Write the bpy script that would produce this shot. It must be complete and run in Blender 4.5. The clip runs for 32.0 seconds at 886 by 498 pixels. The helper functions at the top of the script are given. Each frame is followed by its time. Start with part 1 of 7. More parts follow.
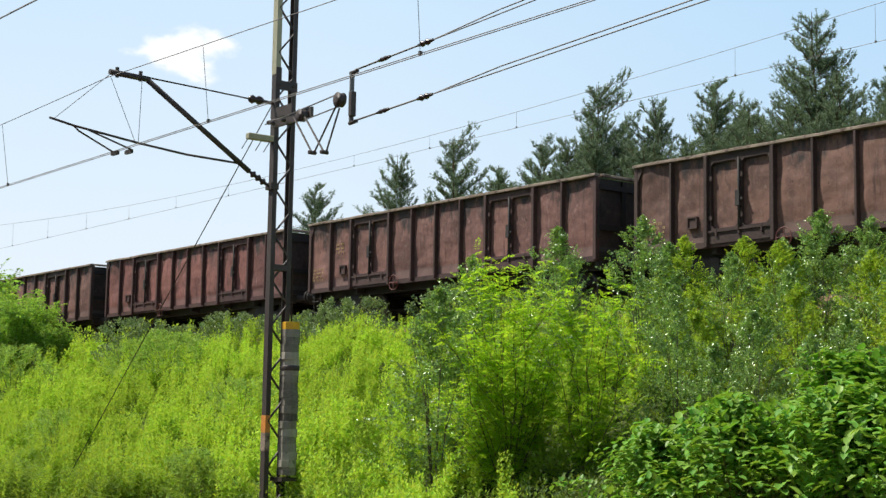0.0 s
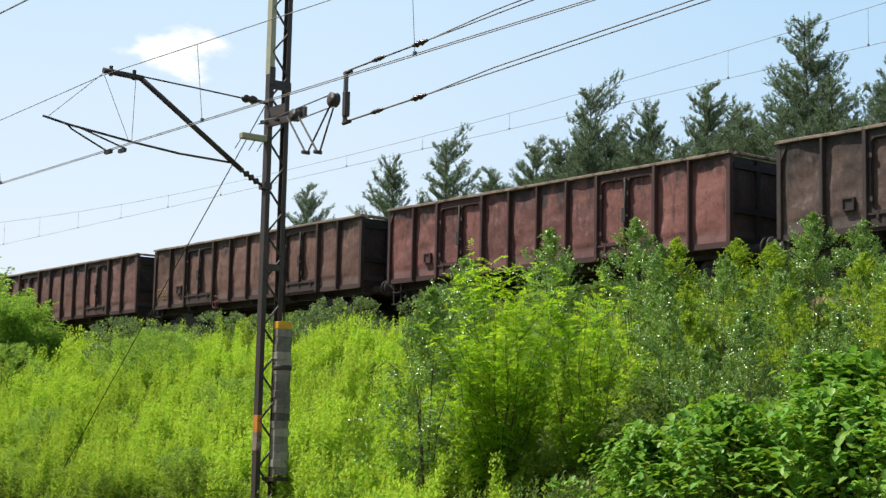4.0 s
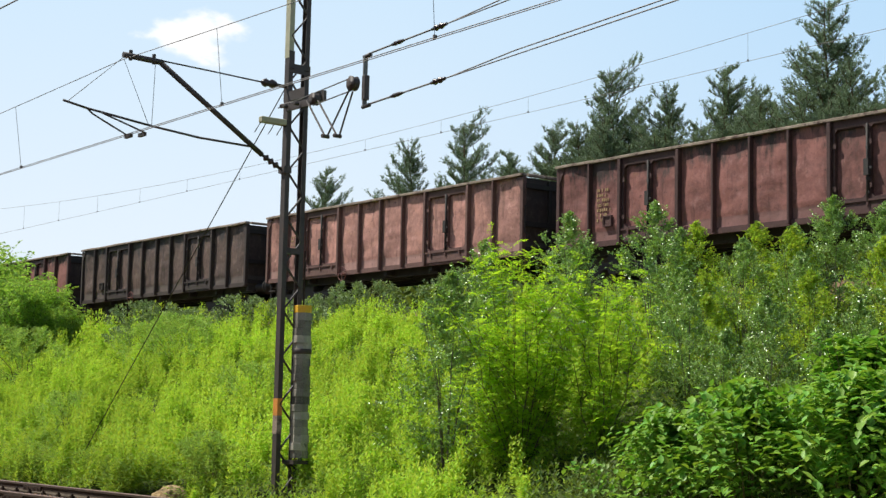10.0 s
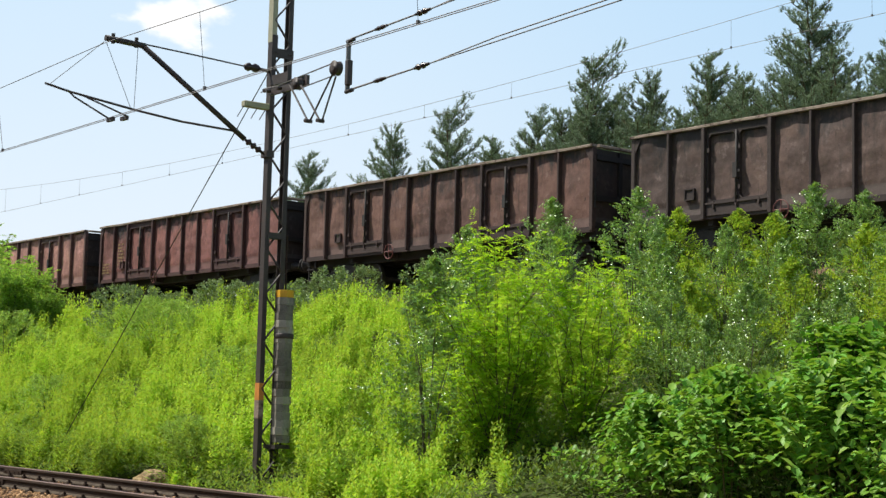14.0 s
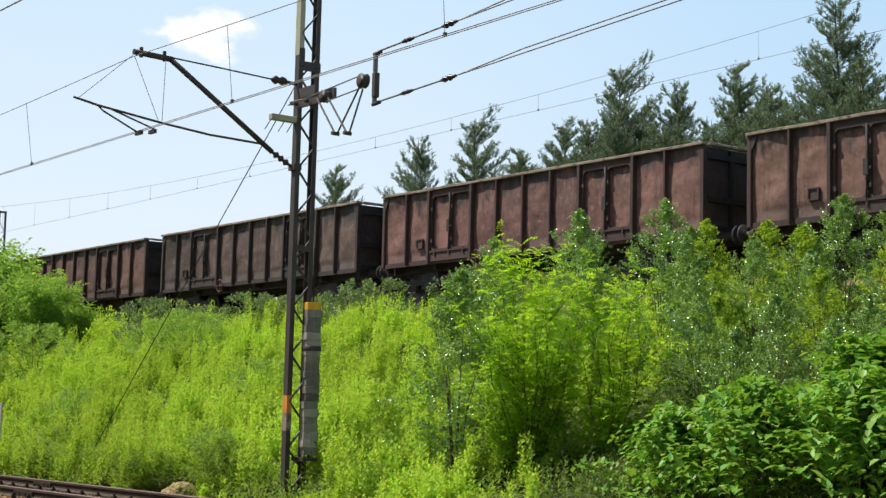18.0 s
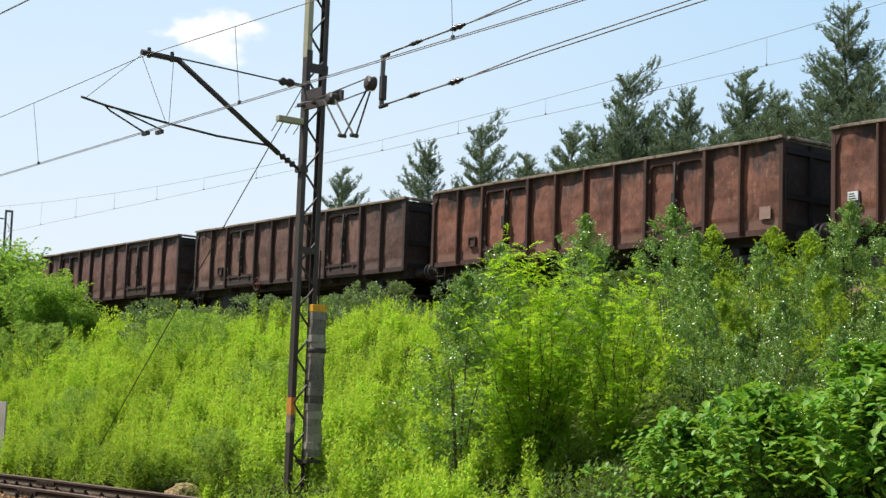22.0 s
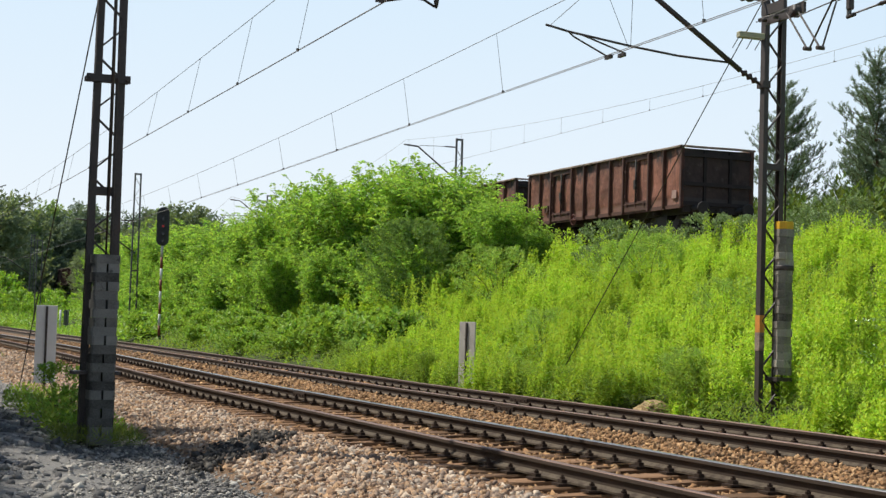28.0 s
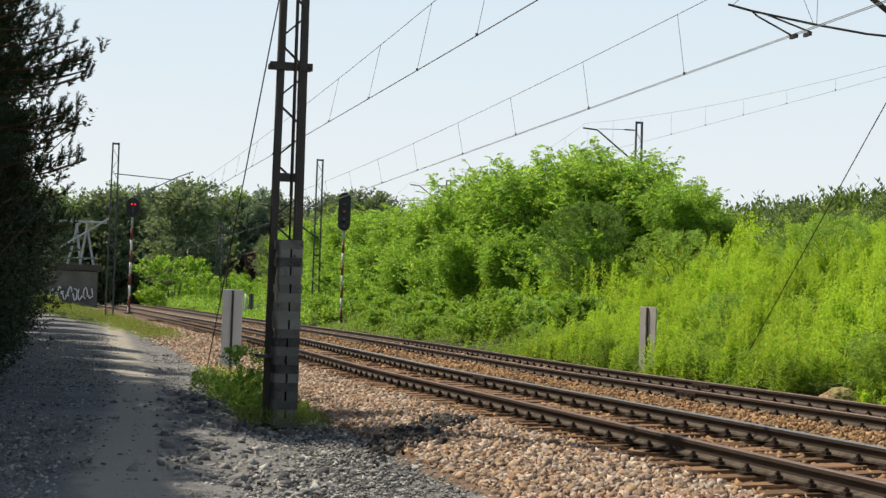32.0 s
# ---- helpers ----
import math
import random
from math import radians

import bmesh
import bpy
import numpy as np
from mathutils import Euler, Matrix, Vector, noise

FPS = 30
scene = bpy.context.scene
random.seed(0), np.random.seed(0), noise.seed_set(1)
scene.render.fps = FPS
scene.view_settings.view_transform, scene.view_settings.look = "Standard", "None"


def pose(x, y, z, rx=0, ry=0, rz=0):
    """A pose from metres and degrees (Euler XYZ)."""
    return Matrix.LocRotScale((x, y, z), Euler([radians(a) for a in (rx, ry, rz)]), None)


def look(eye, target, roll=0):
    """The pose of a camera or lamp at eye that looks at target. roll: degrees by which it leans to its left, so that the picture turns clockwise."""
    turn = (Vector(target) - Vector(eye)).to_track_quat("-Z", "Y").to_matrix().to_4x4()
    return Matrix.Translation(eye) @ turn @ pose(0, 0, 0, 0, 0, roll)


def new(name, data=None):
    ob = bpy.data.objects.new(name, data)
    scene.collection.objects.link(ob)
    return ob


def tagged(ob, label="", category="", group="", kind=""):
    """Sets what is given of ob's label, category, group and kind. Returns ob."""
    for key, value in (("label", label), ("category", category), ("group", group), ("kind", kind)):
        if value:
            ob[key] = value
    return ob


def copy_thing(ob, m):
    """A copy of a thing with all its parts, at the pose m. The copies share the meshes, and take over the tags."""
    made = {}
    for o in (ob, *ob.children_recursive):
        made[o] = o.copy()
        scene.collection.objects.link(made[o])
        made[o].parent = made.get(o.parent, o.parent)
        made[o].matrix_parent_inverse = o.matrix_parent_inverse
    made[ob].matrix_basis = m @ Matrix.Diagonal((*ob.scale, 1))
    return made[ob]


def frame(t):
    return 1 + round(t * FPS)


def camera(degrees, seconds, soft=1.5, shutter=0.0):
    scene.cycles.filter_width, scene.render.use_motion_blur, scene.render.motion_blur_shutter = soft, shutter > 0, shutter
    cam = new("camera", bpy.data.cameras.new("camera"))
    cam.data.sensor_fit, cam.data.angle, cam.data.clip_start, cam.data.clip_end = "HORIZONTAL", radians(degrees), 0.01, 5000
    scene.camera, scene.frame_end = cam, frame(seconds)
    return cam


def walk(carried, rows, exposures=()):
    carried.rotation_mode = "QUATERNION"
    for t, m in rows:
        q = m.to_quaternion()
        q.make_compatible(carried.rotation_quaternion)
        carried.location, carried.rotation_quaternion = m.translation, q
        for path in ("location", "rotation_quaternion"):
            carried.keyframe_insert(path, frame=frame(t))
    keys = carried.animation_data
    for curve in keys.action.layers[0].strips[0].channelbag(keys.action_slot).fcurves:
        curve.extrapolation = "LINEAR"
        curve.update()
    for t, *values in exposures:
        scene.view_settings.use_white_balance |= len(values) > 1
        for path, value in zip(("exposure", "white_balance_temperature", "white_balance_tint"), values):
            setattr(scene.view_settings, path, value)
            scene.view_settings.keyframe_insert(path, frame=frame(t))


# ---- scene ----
# ---------- camera ----------
# seconds, eye (the viewer steps half a pace sideways while turning), yaw, pitch and roll
AIM = [
    (0, -0.011, 0.046, 1.567, 52.29, 6.98, 0.97), (0.5, -0.015, 0.036, 1.564, 52.05, 6.97, 0.97), (1, -0.003, 0.037, 1.563, 51.98, 6.83, 0.81), (1.5, 0.003, 0.027, 1.558, 52.03, 7.04, 0.98),
    (2, 0.011, 0.025, 1.559, 51.97, 7.11, 0.96), (2.5, -0.024, 0.036, 1.555, 51.83, 7.10, 1.08), (3, -0.025, 0.038, 1.560, 51.84, 7.06, 1.16), (3.5, -0.014, 0.029, 1.557, 52.01, 7.06, 1.25),
    (5.5, -0.016, 0.006, 1.556, 51.65, 6.79, 1.34), (6, -0.026, 0.005, 1.558, 51.60, 6.74, 1.38), (6.5, -0.017, 0.016, 1.559, 51.62, 6.77, 1.22), (7, -0.017, 0.016, 1.557, 52.03, 6.55, 1.18),
    (7.5, -0.024, 0.011, 1.559, 52.28, 6.51, 1.27), (8, -0.035, 0.010, 1.558, 52.36, 6.74, 1.32), (8.5, -0.042, 0.007, 1.557, 52.46, 6.46, 1.13), (9, -0.030, -0.004, 1.557, 52.51, 6.42, 1.32),
    (9.5, -0.023, -0.003, 1.558, 52.60, 6.48, 1.39), (10, -0.027, -0.006, 1.555, 52.62, 6.41, 1.26), (10.5, -0.020, 0.003, 1.557, 52.55, 6.41, 1.24), (11, -0.016, 0.012, 1.557, 52.40, 6.48, 1.12),
    (11.5, 0.016, 0.004, 1.555, 52.43, 6.56, 1.34), (12, 0.000, 0.000, 1.550, 52.36, 6.43, 1.27), (12.5, 0.004, -0.000, 1.556, 52.27, 6.42, 1.25), (13, -0.009, 0.006, 1.558, 52.29, 6.26, 1.36),
    (13.5, -0.015, -0.004, 1.563, 51.94, 5.90, 1.48), (15.5, -0.013, -0.010, 1.558, 52.22, 5.92, 1.40), (16, 0.016, -0.016, 1.556, 52.38, 6.17, 1.34), (16.5, -0.022, 0.011, 1.558, 52.54, 5.97, 1.01),
    (17, -0.015, 0.003, 1.557, 52.52, 5.64, 1.14), (17.5, -0.058, 0.017, 1.558, 52.71, 5.95, 1.47), (18, -0.027, -0.000, 1.551, 52.99, 6.32, 1.43), (18.5, 0.000, 0.001, 1.548, 53.06, 6.41, 1.68),
    (19, -0.047, 0.025, 1.552, 53.25, 6.41, 1.47), (19.5, -0.059, 0.029, 1.554, 53.17, 6.61, 1.28), (20, -0.054, 0.023, 1.555, 53.37, 6.66, 1.44), (20.5, -0.042, 0.021, 1.558, 53.39, 6.62, 1.55),
    (21, -0.042, 0.024, 1.557, 53.43, 6.55, 1.74), (21.5, -0.056, 0.020, 1.554, 53.40, 6.46, 1.84), (22, -0.041, 0.012, 1.551, 53.21, 6.44, 2.01), (22.5, -0.031, 0.012, 1.546, 53.11, 6.26, 1.86),
    (23, -0.034, 0.007, 1.541, 53.50, 6.31, 1.81), (23.5, 0.023, -0.014, 1.532, 54.09, 6.24, 2.54), (24, 0.009, -0.076, 1.531, 53.52, 5.79, 2.36), (24.5, -0.059, -0.172, 1.525, 54.15, 5.87, 1.65),
    (25, -0.086, -0.293, 1.516, 56.30, 5.21, 1.28), (25.5, -0.144, -0.351, 1.513, 60.22, 4.97, 1.31), (26, -0.187, -0.370, 1.506, 62.33, 3.99, 1.25), (26.5, -0.172, -0.464, 1.498, 64.59, 3.61, 1.48),
    (28.5, -0.097, -0.483, 1.523, 70.29, 2.98, 1.77), (29, -0.123, -0.475, 1.531, 71.56, 3.07, 1.92), (29.5, -0.134, -0.472, 1.530, 72.65, 2.95, 2.15), (30, -0.118, -0.474, 1.531, 73.73, 2.95, 1.87),
    (30.5, -0.118, -0.476, 1.530, 75.04, 2.47, 1.78), (31, -0.125, -0.477, 1.527, 75.44, 2.29, 1.81), (31.5, -0.144, -0.479, 1.526, 75.89, 2.08, 1.84), (32, -0.164, -0.478, 1.522, 75.68, 2.19, 1.89),]


def aim(x, y, z, yaw, pitch, roll):
    a, b = radians(yaw), radians(pitch)
    ahead = Vector((-math.sin(a) * math.cos(b), math.cos(a) * math.cos(b), math.sin(b)))
    eye = Vector((x, y, z))
    return look(eye, eye + ahead * 10, roll)


cam = camera(31.79, 32.0, soft=1.4)
walk(cam, [(t, aim(*a)) for t, *a in AIM], exposures=[(0, 0.12, 6500, 10), (24, 0.12, 6500, 10), (29, 0.10, 6600, 10), (32, 0.05, 6900, 10)])

# ---------- light ----------
SUN_DIR = Vector((-0.44, -0.36, 0.82)).normalized()
world = bpy.data.worlds.new("sky")
scene.world = world
world.use_nodes = True
wn, wl = world.node_tree.nodes, world.node_tree.links
wn.clear()
sky = wn.new("ShaderNodeTexSky")
sky.sky_type, sky.sun_disc = "NISHITA", False
sky.sun_elevation = math.asin(SUN_DIR.z)
sky.sun_rotation = math.atan2(SUN_DIR.x, SUN_DIR.y)
sky.air_density, sky.dust_density, sky.ozone_density = 1.0, 1.0, 1.0
# one small fair-weather cloud
geo = wn.new("ShaderNodeTexCoord")
dist = wn.new("ShaderNodeVectorMath")
dist.operation = "SUBTRACT"
dist.inputs[1].default_value = (-0.8585, 0.4530, 0.2405)
wl.new(geo.outputs["Generated"], dist.inputs[0])
squash = wn.new("ShaderNodeVectorMath")
squash.operation = "MULTIPLY"
squash.inputs[1].default_value = (27, 27, 52)
wl.new(dist.outputs[0], squash.inputs[0])
puff = wn.new("ShaderNodeTexNoise")
puff.inputs["Scale"].default_value, puff.inputs["Detail"].default_value = 1.3, 6
wl.new(squash.outputs[0], puff.inputs["Vector"])
length = wn.new("ShaderNodeVectorMath")
length.operation = "LENGTH"
wl.new(squash.outputs[0], length.inputs[0])
edge = wn.new("ShaderNodeMath")
edge.operation = "MULTIPLY_ADD"
edge.inputs[1].default_value = 2.4
wl.new(puff.outputs["Fac"], edge.inputs[0])
minus = wn.new("ShaderNodeMath")
minus.operation = "SUBTRACT"
minus.inputs[0].default_value = -0.2
wl.new(length.outputs["Value"], minus.inputs[1])
wl.new(minus.outputs[0], edge.inputs[2])
soft = wn.new("ShaderNodeMapRange")
soft.interpolation_type = "SMOOTHSTEP"
soft.inputs["From Min"].default_value, soft.inputs["From Max"].default_value = 0.1, 0.75
wl.new(edge.outputs[0], soft.inputs["Value"])
blend = wn.new("ShaderNodeMixRGB")
blend.inputs["Color2"].default_value = (10.2, 10.2, 10.2, 1)
wl.new(soft.outputs[0], blend.inputs["Fac"])
# pale summer haze that thins out with height
height = wn.new("ShaderNodeSeparateXYZ")
wl.new(geo.outputs["Generated"], height.inputs[0])
tone = wn.new("ShaderNodeValToRGB")
tone.color_ramp.elements[0].position, tone.color_ramp.elements[0].color = 0.0, (0.845, 0.895, 0.94, 1)
tone.color_ramp.elements[1].position, tone.color_ramp.elements[1].color = 0.40, (0.50, 0.73, 0.94, 1)
wl.new(height.outputs["Z"], tone.inputs[0])
bright = wn.new("ShaderNodeVectorMath")
bright.operation = "SCALE"
bright.inputs["Scale"].default_value = 10.0
# the haze is thinner and bluer away from the sun
away = wn.new("ShaderNodeMapRange")
away.interpolation_type = "SMOOTHSTEP"
away.inputs["From Min"].default_value, away.inputs["From Max"].default_value = 0.50, 0.88
wl.new(height.outputs["Y"], away.inputs["Value"])
cool = wn.new("ShaderNodeMixRGB")
cool.blend_type = "MULTIPLY"
cool.inputs["Color2"].default_value = (0.74, 0.87, 0.97, 1)
wl.new(away.outputs[0], cool.inputs["Fac"])
wl.new(tone.outputs[0], cool.inputs["Color1"])
wl.new(cool.outputs[0], bright.inputs[0])
thin = wn.new("ShaderNodeMapRange")
thin.interpolation_type = "SMOOTHSTEP"
thin.inputs["From Min"].default_value, thin.inputs["From Max"].default_value = 0.27, 0.46
thin.inputs["To Min"].default_value, thin.inputs["To Max"].default_value = 0.95, 0.0
wl.new(height.outputs["Z"], thin.inputs["Value"])
haze = wn.new("ShaderNodeMixRGB")
wl.new(thin.outputs[0], haze.inputs["Fac"])
wl.new(sky.outputs[0], haze.inputs["Color1"])
wl.new(bright.outputs[0], haze.inputs["Color2"])
wl.new(haze.outputs[0], blend.inputs["Color1"])
bg = wn.new("ShaderNodeBackground")
bg.inputs["Strength"].default_value = 0.10
wl.new(blend.outputs[0], bg.inputs["Color"])
out = wn.new("ShaderNodeOutputWorld")
wl.new(bg.outputs[0], out.inputs[0])

sun = new("sun", bpy.data.lights.new("sun", "SUN"))
sun.data.energy, sun.data.angle, sun.data.color = 5.0, radians(0.55), (1.0, 0.95, 0.86)
sun.matrix_world = look(SUN_DIR * 100, (0, 0, 0))


# ---------- materials ----------
def material(name, base, rough=0.8, metal=0.0, vary=0.25, scale=3.0, fine=40.0, bump=0.2, second=None, second_at=0.55,
             second_scale=None, per_object=0.0, per_island=0.0, stretch=(1, 1, 1), bump_size=0.01):
    """Two scales of variation on a base colour, a second colour in stains, and relief."""
    m = bpy.data.materials.new(name)
    m.use_nodes = True
    n, l = m.node_tree.nodes, m.node_tree.links
    b = n["Principled BSDF"]
    b.inputs["Roughness"].default_value, b.inputs["Metallic"].default_value = rough, metal
    if rough >= 0.8 and not metal:
        b.inputs["Specular IOR Level"].default_value = 0.12
    tc = n.new("ShaderNodeTexCoord")
    mp = n.new("ShaderNodeMapping")
    mp.inputs["Scale"].default_value = stretch
    l.new(tc.outputs["Object"], mp.inputs["Vector"])
    vec = mp.outputs[0]
    info = n.new("ShaderNodeObjectInfo")
    shift = n.new("ShaderNodeVectorMath")
    shift.operation = "MULTIPLY_ADD"
    comb = n.new("ShaderNodeCombineXYZ")
    l.new(info.outputs["Random"], comb.inputs[0])
    l.new(info.outputs["Random"], comb.inputs[1])
    l.new(comb.outputs[0], shift.inputs[0])
    shift.inputs[1].default_value = (37, 91, 0)
    l.new(vec, shift.inputs[2])
    vec = shift.outputs[0]
    big, small = n.new("ShaderNodeTexNoise"), n.new("ShaderNodeTexNoise")
    for tex, s in ((big, scale), (small, fine)):
        tex.inputs["Scale"].default_value, tex.inputs["Detail"].default_value = s, 5
        l.new(vec, tex.inputs["Vector"])
    add = n.new("ShaderNodeMath")
    add.operation = "ADD"
    l.new(big.outputs["Fac"], add.inputs[0])
    l.new(small.outputs["Fac"], add.inputs[1])
    value = add.outputs[0]
    for amount, source in ((per_object, info.outputs["Random"]), (per_island, None)):
        if amount:
            if source is None:
                source = n.new("ShaderNodeNewGeometry").outputs["Random Per Island"]
            k = n.new("ShaderNodeMath")
            k.operation = "MULTIPLY_ADD"
            k.inputs[1].default_value = amount
            l.new(source, k.inputs[0])
            l.new(value, k.inputs[2])
            off = n.new("ShaderNodeMath")
            off.operation = "SUBTRACT"
            off.inputs[1].default_value = amount / 2
            l.new(k.outputs[0], off.inputs[0])
            value = off.outputs[0]
    gain = n.new("ShaderNodeMapRange")
    gain.inputs["From Min"].default_value, gain.inputs["From Max"].default_value = 0.6, 1.4
    gain.inputs["To Min"].default_value, gain.inputs["To Max"].default_value = 1 - vary, 1 + vary
    gain.clamp = False
    l.new(value, gain.inputs["Value"])
    mul = n.new("ShaderNodeVectorMath")
    mul.operation = "SCALE"
    mul.inputs[0].default_value = base[:3]
    l.new(gain.outputs[0], mul.inputs["Scale"])
    colour = mul.outputs[0]
    if second:
        st = n.new("ShaderNodeTexNoise")
        st.inputs["Scale"].default_value, st.inputs["Detail"].default_value = second_scale or scale * 1.7, 7
        st.inputs["Roughness"].default_value = 0.65
        l.new(vec, st.inputs["Vector"])
        ramp = n.new("ShaderNodeMapRange")
        ramp.inputs["From Min"].default_value, ramp.inputs["From Max"].default_value = second_at, second_at + 0.12
        l.new(st.outputs["Fac"], ramp.inputs["Value"])
        mix = n.new("ShaderNodeMixRGB")
        mix.inputs["Color2"].default_value = (*second[:3], 1)
        l.new(ramp.outputs[0], mix.inputs["Fac"])
        l.new(colour, mix.inputs["Color1"])
        colour = mix.outputs[0]
    l.new(colour, b.inputs["Base Color"])
    if bump:
        bp = n.new("ShaderNodeBump")
        bp.inputs["Strength"].default_value, bp.inputs["Distance"].default_value = bump, bump_size
        l.new(add.outputs[0], bp.inputs["Height"])
        l.new(bp.outputs[0], b.inputs["Normal"])
    return m


def leaf_material(name, base, vary=0.35, through_light=0.35, patch=0.0, patch_scale=0.35, rough=0.45, gloss=0.03):
    """Leaves: a diffuse and a see-through half with a faint gloss, each leaf its own shade."""
    m = bpy.data.materials.new(name)
    m.use_nodes = True
    n, l = m.node_tree.nodes, m.node_tree.links
    n.remove(n["Principled BSDF"])
    geo = n.new("ShaderNodeNewGeometry")
    ramp = n.new("ShaderNodeMapRange")
    ramp.inputs["To Min"].default_value, ramp.inputs["To Max"].default_value = 1 - vary, 1 + vary
    l.new(geo.outputs["Random Per Island"], ramp.inputs["Value"])
    value = ramp.outputs[0]
    if patch:
        tc = n.new("ShaderNodeTexCoord")
        tex = n.new("ShaderNodeTexNoise")
        tex.inputs["Scale"].default_value, tex.inputs["Detail"].default_value = patch_scale, 3
        l.new(tc.outputs["Object"], tex.inputs["Vector"])
        pr = n.new("ShaderNodeMapRange")
        pr.inputs["From Min"].default_value, pr.inputs["From Max"].default_value = 0.3, 0.7
        pr.inputs["To Min"].default_value, pr.inputs["To Max"].default_value = 1 - patch, 1 + patch
        l.new(tex.outputs["Fac"], pr.inputs["Value"])
        both = n.new("ShaderNodeMath")
        both.operation = "MULTIPLY"
        l.new(value, both.inputs[0])
        l.new(pr.outputs[0], both.inputs[1])
        value = both.outputs[0]
    mul = n.new("ShaderNodeVectorMath")
    mul.operation = "SCALE"
    mul.inputs[0].default_value = base
    l.new(value, mul.inputs["Scale"])
    hue = n.new("ShaderNodeHueSaturation")
    hr = n.new("ShaderNodeMapRange")
    hr.inputs["From Min"].default_value, hr.inputs["From Max"].default_value = 0, 1
    hr.inputs["To Min"].default_value, hr.inputs["To Max"].default_value = 0.475, 0.52
    wob = n.new("ShaderNodeMath")
    wob.operation = "FRACT"
    w2 = n.new("ShaderNodeMath")
    w2.operation = "MULTIPLY"
    w2.inputs[1].default_value = 7.31
    l.new(geo.outputs["Random Per Island"], w2.inputs[0])
    l.new(w2.outputs[0], wob.inputs[0])
    l.new(wob.outputs[0], hr.inputs["Value"])
    l.new(hr.outputs[0], hue.inputs["Hue"])
    l.new(mul.outputs[0], hue.inputs["Color"])
    d, t, g = n.new("ShaderNodeBsdfDiffuse"), n.new("ShaderNodeBsdfTranslucent"), n.new("ShaderNodeBsdfGlossy")
    l.new(hue.outputs[0], d.inputs["Color"])
    warm = n.new("ShaderNodeMixRGB")
    warm.blend_type = "MULTIPLY"
    warm.inputs["Fac"].default_value = 1
    warm.inputs["Color2"].default_value = (1.25, 1.2, 0.55, 1)
    l.new(hue.outputs[0], warm.inputs["Color1"])
    l.new(warm.outputs[0], t.inputs["Color"])
    g.inputs["Roughness"].default_value = rough
    g.inputs["Color"].default_value = (0.8, 0.85, 0.8, 1)
    mx, mg = n.new("ShaderNodeMixShader"), n.new("ShaderNodeMixShader")
    mx.inputs[0].default_value = through_light
    l.new(d.outputs[0], mx.inputs[1])
    l.new(t.outputs[0], mx.inputs[2])
    mg.inputs[0].default_value = gloss
    l.new(mx.outputs[0], mg.inputs[1])
    l.new(g.outputs[0], mg.inputs[2])
    l.new(mg.outputs[0], n["Material Output"].inputs["Surface"])
    return m


def wear_lane(m, dust):
    """A dusty lane worn along the path, with ragged edges."""
    n, l = m.node_tree.nodes, m.node_tree.links
    b = n["Principled BSDF"]
    colour = b.inputs["Base Color"].links[0].from_socket
    sep = n.new("ShaderNodeSeparateXYZ")
    tc = next(x for x in n if x.bl_idname == "ShaderNodeTexCoord")
    l.new(tc.outputs["Object"], sep.inputs[0])

    def calc(op, a, b, c=None):
        k = n.new("ShaderNodeMath")
        k.operation = op
        for i, v in enumerate((a, b, c)):
            if isinstance(v, (int, float)):
                k.inputs[i].default_value = v
            elif v is not None:
                l.new(v, k.inputs[i])
        return k.outputs[0]

    near, far = calc("MULTIPLY_ADD", sep.outputs["X"], -0.065, -0.62), calc("MULTIPLY_ADD", sep.outputs["X"], -0.033, 0.25)
    off = calc("ABSOLUTE", calc("SUBTRACT", sep.outputs["Y"], calc("MINIMUM", near, far)), 0)
    tex = n.new("ShaderNodeTexNoise")
    tex.inputs["Scale"].default_value, tex.inputs["Detail"].default_value, tex.inputs["Roughness"].default_value = 1.6, 8, 0.7
    l.new(tc.outputs["Object"], tex.inputs["Vector"])
    edge = n.new("ShaderNodeMapRange")
    edge.inputs["From Min"].default_value, edge.inputs["From Max"].default_value = 0.62, 0.92
    edge.inputs["To Min"].default_value, edge.inputs["To Max"].default_value = 0.9, 0.0
    l.new(calc("MULTIPLY_ADD", tex.outputs["Fac"], 0.75, off), edge.inputs["Value"])
    mix = n.new("ShaderNodeMixRGB")
    mix.inputs["Color2"].default_value = (*dust, 1)
    l.new(edge.outputs[0], mix.inputs["Fac"])
    l.new(colour, mix.inputs["Color1"])
    l.new(mix.outputs[0], b.inputs["Base Color"])


def stone_material(name, stops):
    """Broken stone: each piece takes one colour from the stops."""
    m = material(name, (0.3, 0.3, 0.3), rough=0.9, vary=0.25, scale=9, fine=70, bump=0.4)
    n, l = m.node_tree.nodes, m.node_tree.links
    ramp = n.new("ShaderNodeValToRGB")
    ramp.color_ramp.interpolation = "CONSTANT"
    for i, c in enumerate(stops):
        e = ramp.color_ramp.elements[i] if i < 2 else ramp.color_ramp.elements.new(i / len(stops))
        e.position, e.color = i / len(stops), (*c, 1)
    l.new(n.new("ShaderNodeNewGeometry").outputs["Random Per Island"], ramp.inputs[0])
    scale = next(x for x in n if x.bl_idname == "ShaderNodeVectorMath" and x.operation == "SCALE")
    k = n.new("ShaderNodeVectorMath")
    k.operation = "SCALE"
    k.inputs["Scale"].default_value = 1.0
    l.new(ramp.outputs[0], k.inputs[0])
    l.new(k.outputs[0], scale.inputs[0])
    return m


